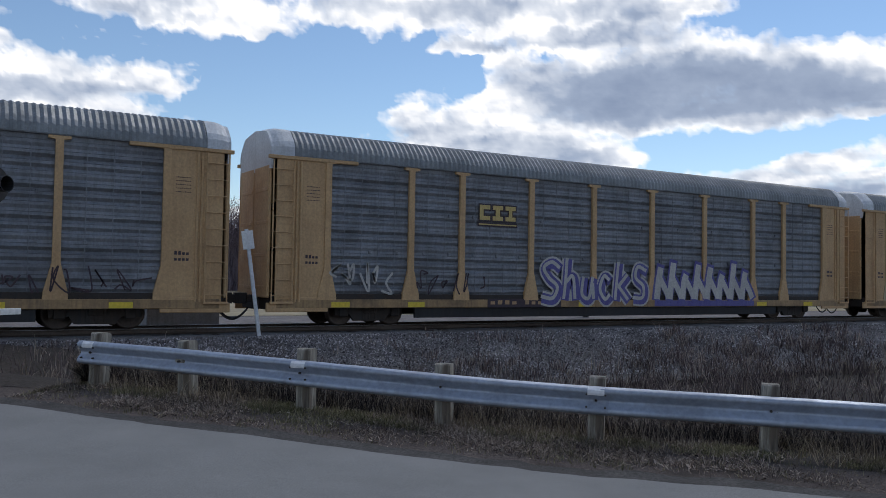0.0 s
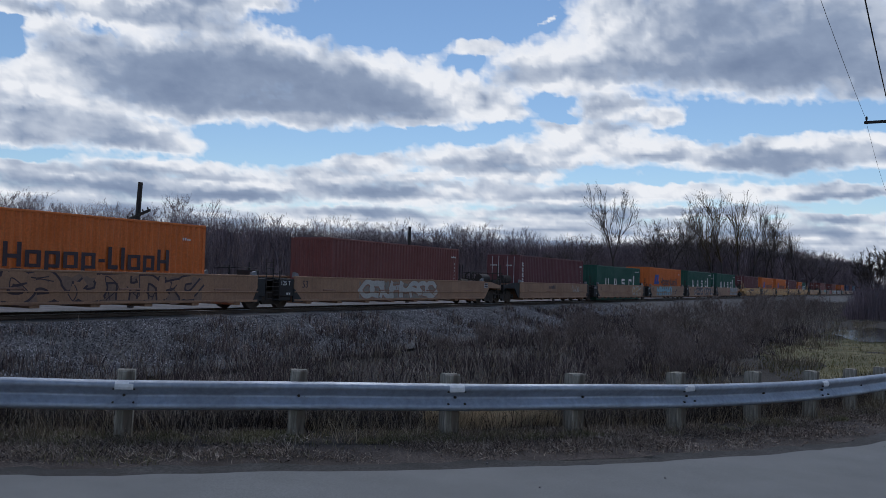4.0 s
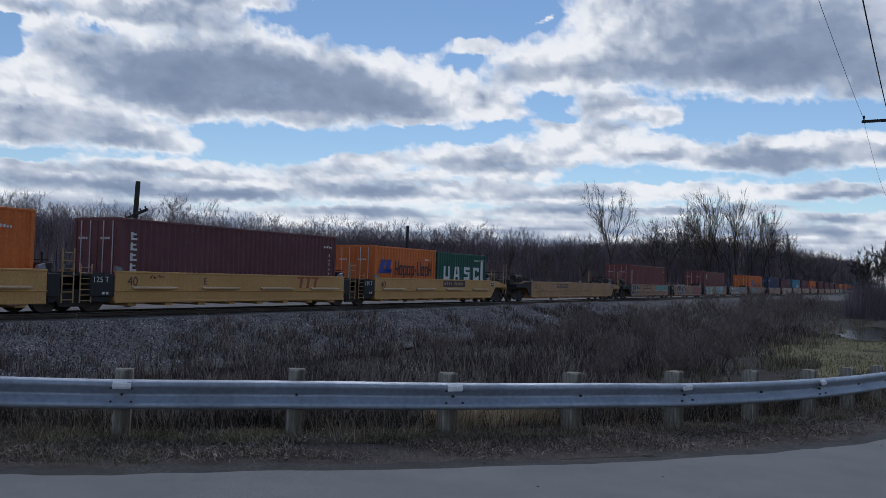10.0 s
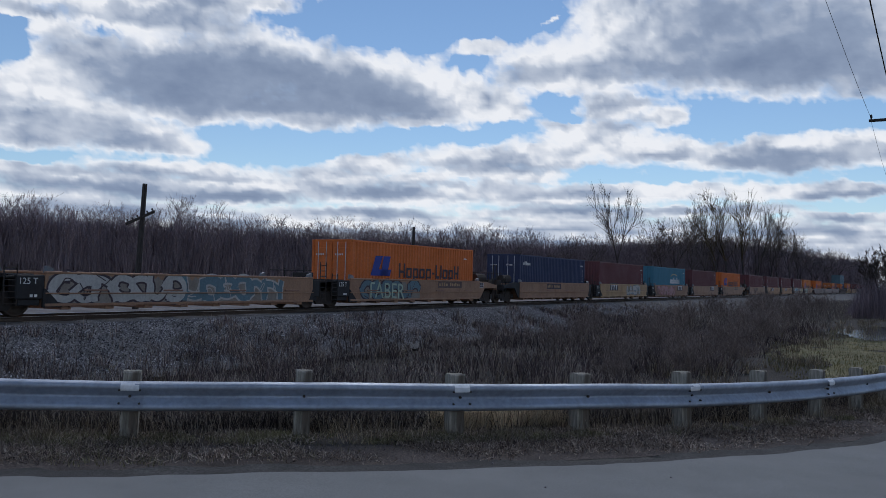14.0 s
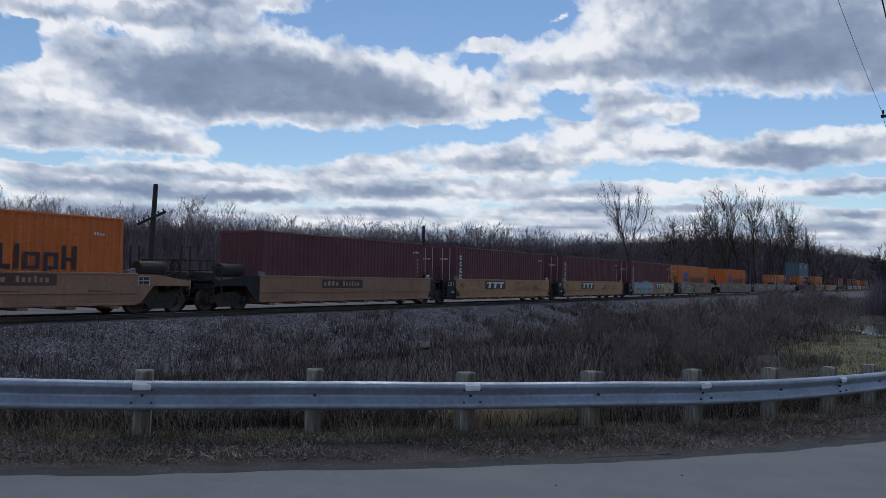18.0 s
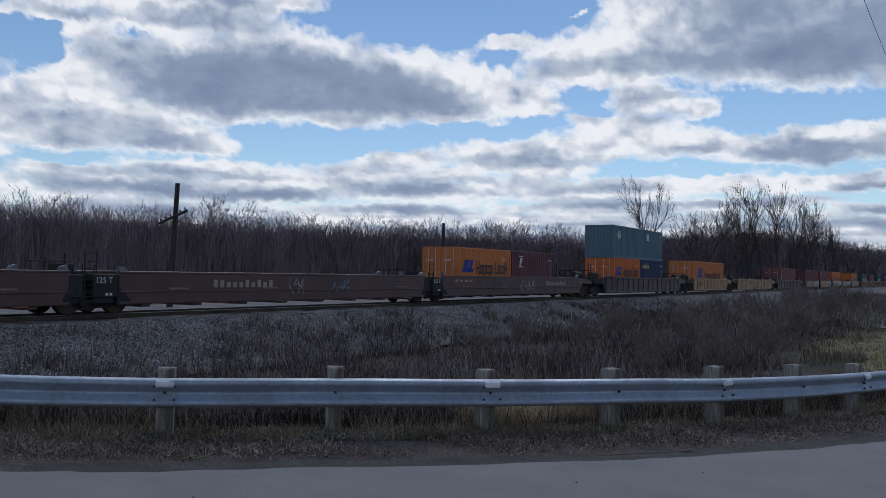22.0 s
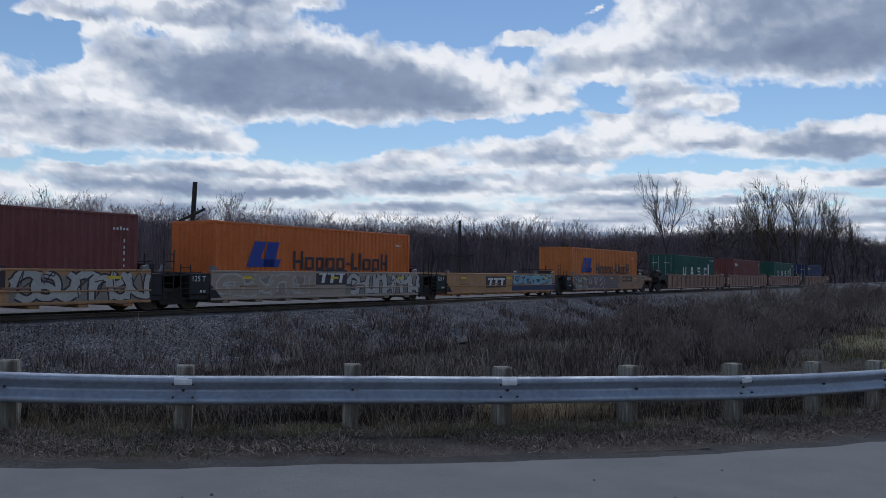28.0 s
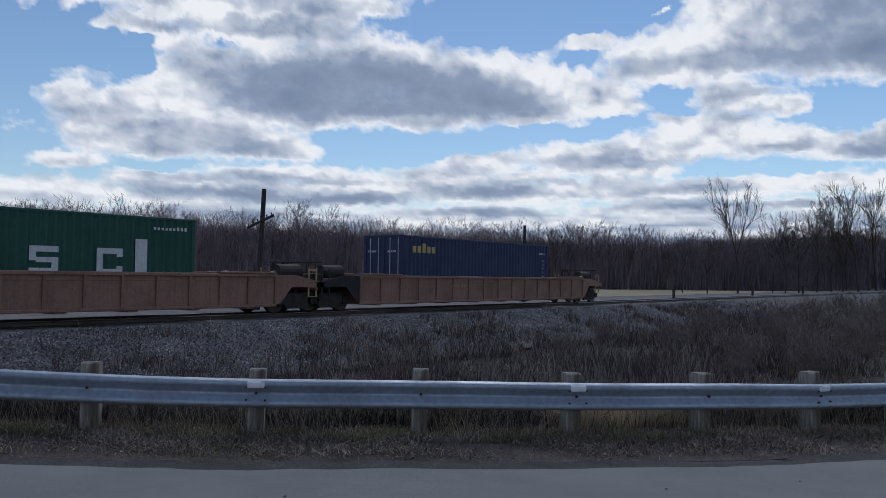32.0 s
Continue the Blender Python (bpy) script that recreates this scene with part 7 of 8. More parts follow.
def segments_mesh(segs):
    V, F = [], []
    for p, q, r0, r1, level in segs:
        k = (8, 5, 3, 2)[level]
        d = (q - p)
        if d.length < 1e-6:
            continue
        d.normalize()
        u = d.orthogonal().normalized()
        w = d.cross(u)
        n = len(V)
        for c, r in ((p, r0), (q, r1)):
            for i in range(k):
                a = TAU * i / k
                o = c + (u * math.cos(a) + w * math.sin(a)) * r
                V.append((o.x, o.y, o.z))
        F.extend((n + i, n + (i + 1) % k, n + k + (i + 1) % k, n + k + i) for i in range(k if k > 2 else 1))
    return V, F


def raw_mesh(name, V, F, material):
    me = bpy.data.meshes.new(name)
    me.from_pydata(V, [], F)
    me.materials.append(material)
    return me


def ground_at(x, y):
    return float(land(np.array([x]), np.array([y]))[0])


def grown(seed, tall, radius, low, levels=6, upsweep=0.16, angle=0.55, girth=0.011, twig=0.012, twigs=3):
    """A bare tree of forking, upswept limbs: trunk and crown as two lists of vertices and faces."""
    rnd = random.Random(seed)
    segs, ends = [], []

    def limb(p, d, length, level, thick):
        n = 3 if level > 1 else 2
        for k in range(n):
            d = (d + Vector((rnd.gauss(0, 0.09), rnd.gauss(0, 0.09), upsweep * (0.3 if level == levels else 1)))).normalized()
            q = p + d * (length / n)
            segs.append((p, q, thick * (1 - 0.3 * k / n), thick * (1 - 0.3 * (k + 1) / n), level))
            if level and (k or level < levels) and rnd.random() < (0.75 if level < levels else 0.5):
                fork(q, d, length * rnd.uniform(0.45, 0.7), max(0, level - (2 if level > 2 else 1)), thick * 0.45)
            p = q
        if level:
            for k in range(3 if level == levels else 2):
                fork(p, d, length * rnd.uniform(0.62, 0.86), level - 1, thick * 0.66)
        else:
            ends.append((p, d))

    def fork(p, d, length, level, thick):
        u = d.orthogonal().normalized()
        a = rnd.uniform(0, TAU)
        side = u * math.cos(a) + d.cross(u) * math.sin(a)
        limb(p, (d + side * rnd.uniform(0.5, 1.3) * angle).normalized(), length, level, thick)

    limb(Vector((0, 0, 0)), Vector((rnd.gauss(0, 0.04), rnd.gauss(0, 0.04), 1)), max(0.12, low), levels, 1.0)
    top = max(q.z for _, q, *_ in segs)
    wide = sorted(math.hypot(q.x, q.y) for _, q, *_ in segs)[int(len(segs) * 0.97)]
    m = Matrix.Diagonal((radius / wide, radius / wide, tall / top))
    R0 = girth * tall
    trunk = [(m @ p, m @ q, r0 * R0, r1 * R0, 0) for p, q, r0, r1, l in segs if l == levels]
    crown = [(m @ p, m @ q, max(r0 * R0, 0.010), max(r1 * R0, 0.008), 1 if l > 3 else 2 if l > 1 else 3) for p, q, r0, r1, l in segs if l < levels]
    TV, TF = segments_mesh(trunk)
    CV, CF = segments_mesh(crown)
    for p, d in ends:
        p = m @ p
        for _ in range(twigs):
            e = (d + Vector((rnd.gauss(0, 0.35), rnd.gauss(0, 0.35), rnd.gauss(0.15, 0.25)))).normalized() * tall * rnd.uniform(0.03, 0.065)
            w = Vector((rnd.gauss(0, 1), rnd.gauss(0, 1), 0)).normalized() * twig
            a = p - e * rnd.uniform(0.0, 0.6)
            n = len(CV)
            CV += [tuple(a - w), tuple(a + w), tuple(a + e)]
            CF.append((n, n + 1, n + 2))
    return (TV, TF), (CV, CF)


def tree(x, y, tall, radius, seed, label, bark=BARK, twig_mat=TWIG, name="bare_tree", group="", **more):
    (TV, TF), (CV, CF) = grown(seed, tall, radius, **more)
    t = thing(name, label, "tree", pose(x, y, ground_at(x, y) - 0.1), group)
    part("trunk", raw_mesh("trunk", TV, TF, bark), bark, t)
    part("crown", raw_mesh("crown", CV, CF, twig_mat), twig_mat, t)
    return t


def build_trees():
    tree(-37.6, 114, 16.0, 3.9, 11, "tall bare tree with upswept branches behind the railway", levels=5, low=0.32, angle=0.66, upsweep=0.06, girth=0.009, twig=0.010, twigs=6)
    tree(-39.5, 108, 8.6, 3.2, 12, "small bare tree beside the taller one", levels=5, low=0.2, angle=0.8, upsweep=0.04, twig=0.012)
    tree(-44, 111, 7.8, 3.0, 19, "small bare tree at the wood's edge", levels=5, low=0.2, angle=0.8, upsweep=0.04, twig=0.012)
    for i, (x, y, h, s, bud) in enumerate(((-36, 124, 10.1, 3.2, 0), (-34, 123, 11.1, 3.6, 0), (-33.5, 128, 13.6, 4.4, 0), (-34.5, 142, 13.2, 3.8, 0), (-36, 158, 15.7, 3.6, 0), (-34, 157, 18.5, 4.2, 1), (-32.5, 162, 19.9, 4.6, 1), (-33.5, 183, 21.7, 4.6, 1), (-32.5, 193, 21.0, 4.6, 0), (-34, 217, 21.1, 4.6, 0), (-32.5, 223, 19.5, 4.6, 0), (-33.5, 245, 19.8, 4.6, 0), (-32, 249, 17.6, 4.6, 0), (-33, 270, 16.5, 5, 0), (-36, 189, 16.1, 4.2, 0), (-36.5, 208, 16.8, 4.4, 0), (-38, 179, 14.8, 3.6, 0), (-32, 277, 14.6, 5, 0), (-34, 316, 15.6, 6, 0), (-33, 335, 16.2, 6, 0), (-33, 373, 17.3, 6.5, 0))):
        tree(x, y, h, s * 1.35, 40 + i, "large bare tree with reddish buds" if bud else "large bare deciduous tree by the track", twig_mat=BUDS if bud else TWIG, group="trees by the track",
             levels=5, low=0.3, angle=0.8, upsweep=0.04, girth=0.0085, twig=0.013, twigs=7)
    for i, (x, y, h) in enumerate(((-5.6, 97, 5.6), (-4.4, 99, 6.6), (-2.6, 101, 7.8), (-0.6, 98, 8.8), (1.8, 101, 9.6), (4.2, 99, 10.0), (-3.6, 104, 7.0), (-1.6, 105, 8.6), (0.6, 104, 9.2), (6.6, 103, 10.0), (3.0, 105, 9.8))):
        tree(x, y, h * 1.1, 2.1, 80 + i, "dense bare thicket tree at the meadow's edge", group="thicket trees", name="thicket_tree", levels=5, low=0.14, angle=0.9, upsweep=0.04, girth=0.012, twig=0.019, twigs=16)
    shrubs = [(-6.9, 28.5, 1.7), (-5.6, 30.0, 1.5), (-8.4, 31.5, 1.6), (-7.4, 34.5, 1.8), (-10.2, 36.0, 1.9), (-11.5, 42.0, 2.2), (-9.2, 48.0, 2.1), (-13.0, 52.0, 2.4), (-10.6, 60.0, 2.4), (-14.2, 66.0, 2.6), (-12.0, 74.0, 2.8),
              (-11.0, 84.0, 3.0), (-14.5, 90.0, 3.0), (-7.6, 38.5, 1.8), (-6.6, 42.0, 1.9), (-8.6, 54.0, 2.2), (-7.4, 47.0, 1.9), (-9.0, 66.0, 2.4), (-8.2, 26.0, 1.4), (-9.8, 30.0, 1.5), (-12.4, 30.5, 1.4), (-6.3, 25.5, 1.5),
              (-13.8, 37.0, 1.7), (-16.0, 45.0, 1.8), (-14.6, 26.0, 1.2), (-7.6, 22.8, 1.2), (-16.4, 32.0, 1.2), (-10.4, 78.0, 2.6), (-9.6, 91.0, 3.0)]
    kinds = []
    for i in range(6):
        V, F = [], []
        r2 = random.Random(300 + i)
        for k in range(5):
            (TV, TF), (CV, CF) = bare(700 + 10 * i + k, r2.uniform(0.75, 1.05), r2.uniform(0.28, 0.42), 0.18, 22, tip_r=0.0022, twig_len=0.22, per=4, twig_w=0.0022, lean=r2.uniform(-0.3, 0.3))
            a = r2.uniform(0, TAU)
            ox, oy = 0.18 * math.cos(a * 3), 0.18 * math.sin(a * 3)
            for W, G in ((TV, TF), (CV, CF)):
                n = len(V)
                V += [(p[0] * math.cos(a) - p[1] * math.sin(a) + ox, p[0] * math.sin(a) + p[1] * math.cos(a) + oy, p[2]) for p in W]
                F += [tuple(j + n for j in f) for f in G]
        kinds.append(raw_mesh("shrub", V, F, SHRUB))
    for i, (x, y, h) in enumerate(shrubs):
        sh = tagged(new("shrub", kinds[i % 6]), "leafless reddish-brown shrub in the ditch", "shrub", "ditch shrubs")
        sh.matrix_basis = pose(x, y, ground_at(x, y) - 0.05, 0, 0, i * 77 % 360) @ Matrix.Diagonal((h * 1.1, h * 1.1, h, 1))
    # the wood behind the field
    def blade(V, F, p, q, w, r2):
        """A thin upright sliver from p to q."""
        a = r2.uniform(0, TAU)
        u = Vector((math.cos(a), math.sin(a), 0)) * w
        n = len(V)
        V += [tuple(p - u), tuple(p + u), tuple(q)]
        F.append((n, n + 1, n + 2))

    protos = []
    for i in range(9):
        V, F, r2 = [], [], random.Random(500 + i)
        spread = 0.15 + 0.025 * (i % 4)
        top = Vector((r2.gauss(0, 0.02), r2.gauss(0, 0.02), 0.93))
        blade(V, F, Vector((0, 0, 0)), top, 0.007, r2)
        blade(V, F, Vector((0, 0, 0)), top, 0.007, r2)
        for k in range(17):
            t = 0.34 + 0.58 * k / 16
            a = k * 2.4 + r2.uniform(-0.4, 0.4)
            reach = spread * (1.25 - 0.75 * abs(t - 0.5) * 2) * r2.uniform(0.6, 1.1)
            rise = reach * r2.uniform(0.9, 1.7)
            p = top * (t / 0.93)
            q = p + Vector((math.cos(a) * reach, math.sin(a) * reach, min(rise, 1.03 - t)))
            blade(V, F, p, q, 0.0044, r2)
            for m in range(7):
                c = p.lerp(q, 0.25 + 0.125 * m)
                e = c + Vector((r2.gauss(0, 0.05) + math.cos(a) * 0.03, r2.gauss(0, 0.05) + math.sin(a) * 0.03, r2.uniform(0.03, 0.11)))
                blade(V, F, c, e, 0.0030, r2)
                for _ in range(3):
                    f = c.lerp(e, r2.uniform(0.2, 0.9))
                    blade(V, F, f, f + Vector((r2.gauss(0, 0.026), r2.gauss(0, 0.026), r2.uniform(0.0, 0.07))), 0.0024, r2)
        protos.append((np.array(V), F))
    edge = np.array([(-112, -70), (-106, 20), (-92, 75), (-66, 122), (-42, 151), (-38, 200), (-37, 330), (-35, 720)], float)
    seg = np.hypot(*np.diff(edge, axis=0).T)
    cum = np.concatenate([[0], np.cumsum(seg)])
    allv, allf, n = [], [], 0
    rnd = random.Random(9)
    for row, gap_ in ((0, 2.2), (3, 1.9), (7, 1.9), (11, 1.9), (16, 2.0), (22, 2.2), (29, 2.6)):
        s = 0.0
        while s < cum[-1]:
            x, y = np.interp(s, cum, edge[:, 0]), np.interp(s, cum, edge[:, 1])
            V, F = protos[rnd.randrange(9)]
            k = np.interp(y, (60, 110, 150, 200, 300, 700), (10.2, 9.8, 9.4, 11.8, 14.2, 19.0)) * rnd.uniform(0.80, 1.08) * (1.0 + 0.08 * math.sin(s * 0.05) * math.sin(s * 0.17))
            if row == 0:
                k *= rnd.uniform(0.5, 0.95)
            a = rnd.uniform(0, TAU)
            c, d = math.cos(a), math.sin(a)
            P = V * k
            P = np.stack([P[:, 0] * c - P[:, 1] * d + x - row * 0.8 + rnd.uniform(-1.5, 1.5), P[:, 0] * d + P[:, 1] * c + y + row * 0.5 + rnd.uniform(-1.5, 1.5), P[:, 2] + 0.1], 1)
            allv.append(P)
            allf.extend(tuple(i + n for i in f) for f in F)
            n += len(P)
            s += gap_ * rnd.uniform(0.6, 1.4) * (1 if y < 260 else 2.5)
    me = raw_mesh("woods", np.vstack(allv).tolist(), allf, WOODS)
    tagged(new("woods", me), "dense leafless wood beyond the field", "woods", "", "stuff")
    # brush under the wood's edge
    V, F, n = [], [], 0
    for i in range(300000):
        if i < 230000:
            y0 = rnd.uniform(5, 200) if i < 195000 else rnd.uniform(-70, 5)
            o = 40 * rnd.random() ** 0.9 if i % 5 < 3 else 9 * rnd.random()
            x, y = np.interp(y0, edge[:, 1], edge[:, 0]) - o * 0.85 + rnd.uniform(-1, 1), y0 + o * 0.5
        else:
            o = 30
            x, y = rnd.uniform(-75, -36), 200 + 500 * rnd.random() ** 1.4
        top = np.interp(y, (60, 110, 150, 200, 300, 700), (9.9, 9.5, 9.2, 11.4, 13.6, 18.0)) * (0.35 + 0.65 * min(1, o / 7))
        z = top * rnd.random() ** 0.62 * rnd.uniform(0.86, 1.03)
        a, h = rnd.uniform(0, TAU), rnd.uniform(0.9, 2.6)
        w = rnd.uniform(0.03, 0.07) * (1.0 if o < 8 else 2.2 if z < top * 0.9 else 1.4)
        w *= 1.0 if y < 230 else 2.2
        lx, ly = rnd.gauss(0, 0.16) * h, rnd.gauss(0, 0.16) * h
        V += [(x - w * math.cos(a), y - w * math.sin(a), max(0, z - h)), (x + w * math.cos(a), y + w * math.sin(a), max(0, z - h)), (x + lx, y + ly, z + 0.5)]
        F.append((n, n + 1, n + 2))
        n += 3
    tagged(new("underbrush", raw_mesh("underbrush", V, F, WOODS)), "tangled brush at the foot of the wood", "brush", "", "stuff")
    for i, (x, y, h) in enumerate(((-58, 124, 7.5), (-54, 130, 6.8))):
        tree(x, y, h, 1.3, 600 + i, "slender pale-barked birch at the wood's edge", bark=BARKPALE, name="birch", group="birches", levels=5, low=0.3, angle=0.4)
    for x, y, h in ((-31.2, 76.5, 1.25), (-31.6, 101, 1.25), (-31.4, 122, 1.2)):
        st = thing("fence_post", "short dark timber fence post beyond the track", "fence post", pose(x, y, 0.12), "fence posts")
        part("post", Geo().box(-0.11, 0.11, -0.11, 0.11, -0.2, h, 0.02), POLEWOOD, st)


build_trees()


# ---------- grass, weeds, stones ----------
def blades(name, x, y, z, h, w, lean, material, label, category, seed, toward=None):
    """Many thin blades, each bent once; toward gives the bearing in which each one leans."""
    rs = np.random.RandomState(seed)
    n = len(x)
    a = rs.rand(n) * TAU
    bx, by = np.cos(a) * w, np.sin(a) * w
    b = rs.rand(n) * TAU if toward is None else toward
    lean = lean * rs.uniform(0.15, 1.0, n)
    rise = 1 / np.sqrt(1 + lean ** 2)
    lx, ly = np.cos(b) * lean * h * rise, np.sin(b) * lean * h * rise
    h = h * rise
    V = np.empty((n, 5, 3))
    V[:, 0] = np.stack([x - bx, y - by, z - 0.03], 1)
    V[:, 1] = np.stack([x + bx, y + by, z - 0.03], 1)
    V[:, 2] = np.stack([x + bx * 0.7 + lx * 0.35, y + by * 0.7 + ly * 0.35, z + h * 0.6], 1)
    V[:, 3] = np.stack([x - bx * 0.7 + lx * 0.35, y - by * 0.7 + ly * 0.35, z + h * 0.6], 1)
    V[:, 4] = np.stack([x + lx, y + ly, z + h], 1)
    F = []
    for i in range(0, 5 * n, 5):
        F.append((i, i + 1, i + 2, i + 3))
        F.append((i + 3, i + 2, i + 4))
    return tagged(new(name, raw_mesh(name, V.reshape(-1, 3).tolist(), F, material)), label, category, "", "stuff")


def scatter(rs, n, x0, x1, y0, y1, keep):
    x, y = rs.uniform(x0, x1, n), y0 + (y1 - y0) * rs.rand(n) ** 1.5
    m = keep(x, y)
    return x[m], y[m]


def tufts(rs, x, y, per, spread):
    """Blade feet and bearings round each centre."""
    n = len(x)
    a, r = rs.rand(n, per) * TAU, spread * rs.rand(n, per) ** 0.7
    return (x[:, None] + r * np.cos(a)).ravel(), (y[:, None] + r * np.sin(a)).ravel(), (a + rs.normal(0, 0.5, a.shape)).ravel()


def build_plants():
    rs = np.random.RandomState(3)
    patchy = lambda x, y, s, k: fbm(x * s + 3, y * s + 8, 4, k)
    bank = lambda x: 0.33 - 1.12 * np.clip((x + 22.3) / 4.6, 0, 1) ** 0.9

    def ditch(x, y):
        n, _ = along(x, y)
        return smoothstep(-0.9, -2.4, n) * smoothstep(-22.0, -19.6, x + 3.5 * patchy(x, y, 0.3, 33)) * ((x < -6.3 + 1.0 * np.sin(y * 0.7)) | (y < 24)) * smoothstep(0.5, 4.0, y - 0.1 * (x + 14))

    # matted undergrowth
    x, y = scatter(rs, 120000, -23, 2, -4, 66, lambda a, b: rs.rand(len(a)) < ditch(a, b) * np.clip(0.55 + 2.0 * patchy(a, b, 0.45, 31), 0.1, 1))
    blades("matted_weeds", x, y, land(x, y), rs.uniform(0.12, 0.5, len(x)), 0.007 + 0.0003 * y, 1.6, REED, "matted brown weeds in the ditch", "weeds", 1)
    # tall stalks in tussocks
    x, y = scatter(rs, 9000, -23, 2, -4, 64, lambda a, b: rs.rand(len(a)) < ditch(a, b) * np.clip(0.35 + 3.2 * patchy(a, b, 0.28, 35), 0.03, 1))
    tall = np.clip(0.55 + 1.5 * patchy(x, y, 0.22, 37), 0.25, 1.0)
    tx, ty, tw = tufts(rs, x, y, 16, 0.16)
    blades("weed_tussocks", tx, ty, land(tx, ty), np.repeat(tall, 16) * rs.uniform(0.4, 1.25, len(tx)), 0.0045 + 0.00022 * ty, 0.75, REED, "tall dry weed tussocks in the ditch", "weeds", 2, tw)
    # bleached grass heads and straws
    x, y = scatter(rs, 5200, -22, 2, -4, 64, lambda a, b: rs.rand(len(a)) < ditch(a, b) * np.clip(3.0 * patchy(a, b, 0.5, 39) - 0.1, 0.02, 1))
    tx, ty, tw = tufts(rs, x, y, 14, 0.12)
    blades("straw_tussocks", tx, ty, land(tx, ty), rs.uniform(0.2, 0.8, len(tx)), 0.004 + 0.00018 * ty, 1.1, STRAW, "bleached grass tussocks among the weeds", "grass", 3, tw)
    # green undergrowth
    x, y = scatter(rs, 14000, -21, 2, -2, 60, lambda a, b: rs.rand(len(a)) < ditch(a, b) * np.clip(4.0 * patchy(a, b, 0.33, 61) - 0.45, 0, 1))
    blades("ditch_grass", x, y, land(x, y), rs.uniform(0.1, 0.34, len(x)), 0.006 + 0.0003 * y, 0.9, GRASS, "dull green grass in the ditch", "grass", 4)
    x, y = scatter(rs, 46000, -22.0, -6.5, 58, 190, lambda a, b: (rs.rand(len(a)) < 0.8) & (a < -7.4 + 1.2 * np.sin(b * 0.3)))
    blades("far_weeds", x, y, land(x, y) - 0.05, rs.uniform(0.3, 1.3, len(x)) * np.clip(0.7 + 1.6 * patchy(x, y, 0.15, 63), 0.3, 1.3), 0.016 + 0 * x, 0.8, BRUSH, "brown brush along the embankment", "weeds", 5)
    # weeds through the ballast
    x, y = scatter(rs, 5200, -22.1, -16.6, -3, 70, lambda a, b: rs.rand(len(a)) < np.clip(patchy(a, b, 0.45, 41) * 3.4 + 0.3 + 0.15 * (a + 20), 0.03, 1))
    tx, ty, tw = tufts(rs, x, y, 12, 0.1)
    blades("ballast_weeds", tx, ty, bank(tx), rs.uniform(0.1, 0.5, len(tx)), 0.0045 + 0.0002 * np.abs(ty), 0.9, REED, "sparse dry weeds growing through the ballast", "weeds", 6, tw)

    cum = np.concatenate([[0], np.cumsum(np.hypot(*np.diff(POSTS[:, :2], axis=0).T))])

    def verge(n, lo, hi, keep=None):
        s = rs.uniform(-1.5, cum[-1] + 1.0, n)
        e = 0.6
        x0, y0 = np.interp(s, cum, POSTS[:, 0]), np.interp(s, cum, POSTS[:, 1])
        dx, dy = np.interp(s + e, cum, POSTS[:, 0]) - np.interp(s - e, cum, POSTS[:, 0]), np.interp(s + e, cum, POSTS[:, 1]) - np.interp(s - e, cum, POSTS[:, 1])
        L, o = np.hypot(dx, dy) + 1e-6, rs.uniform(lo, hi, n)
        x, y = x0 + dy / L * o, y0 - dx / L * o
        m = rs.rand(n) < (keep(x, y) if keep else 1.0)
        return x[m], y[m]

    def line(x, y, lo, hi):
        n, _ = along(x, y)
        return (n > lo) & (n < hi)
    # guardrail verge: tufts of young and dead grass
    x, y = verge(14000, -0.1, 0.5, lambda a, b: np.clip(0.22 + patchy(a, b, 1.3, 43) * 3.6, 0.02, 1))
    tx, ty, tw = tufts(rs, x, y, 14, 0.07)
    blades("verge_grass", tx, ty, land(tx, ty), rs.uniform(0.03, 0.10, len(tx)), 0.0034 + 0 * tx, 1.4, GRASS, "tufts of young grass along the guardrail", "grass", 7, tw)
    x, y = verge(9000, -0.3, 1.35, lambda a, b: smoothstep(-5.0, -8.5, a) * np.clip(0.45 + patchy(a, b, 1.0, 71) * 3.0, 0.05, 1))
    tx, ty, tw = tufts(rs, x, y, 9, 0.06)
    blades("shoulder_grass", tx, ty, land(tx, ty), rs.uniform(0.03, 0.10, len(tx)), 0.003 + 0 * tx, 1.8, GRASS, "short yellowish grass on the road's shoulder", "grass", 14, tw)
    x, y = verge(3200, -0.6, 0.5, lambda a, b: np.clip(0.35 + patchy(a, b, 0.7, 47) * 2.4, 0.04, 1))
    tx, ty, tw = tufts(rs, x, y, 12, 0.1)
    blades("verge_straw", tx, ty, land(tx, ty), rs.uniform(0.06, 0.42, len(tx)), 0.0030 + 0 * tx, 1.5, STRAW, "dead grass tufts along the guardrail", "grass", 8, tw)
    # weeds behind the guardrail, with the shade there put into their colour
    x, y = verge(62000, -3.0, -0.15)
    blades("verge_weeds", x, y, land(x, y), rs.uniform(0.1, 0.55, len(x)), 0.0045 + 0 * x, 1.3, SHADEREED, "tangled weeds behind the guardrail, coloured dark for the ditch's shade", "weeds", 9)
    x, y = scatter(rs, 30000, -6.6, -3.8, 9.2, 12.2, lambda a, b: line(a, b, -1.2, -0.22) & (np.hypot(a + 5.1, b - 10.5) < 0.95))
    blades("straw_clump", x, y, land(x, y), rs.uniform(0.18, 0.42, len(x)), 0.004 + 0 * x, 0.8, PALESTRAW, "pale dry grass clump behind the posts", "grass", 10)
    # meadow
    x, y = scatter(rs, 42000, -8, 14, 25, 90, lambda a, b: (np.hypot((a - 3.5) / 10.5, (b - 50) / 30) < 1) & (along(a, b)[0] < -0.5) & (np.hypot((a + 2.6) / 2.8, (b - 63) / 9) > 1))
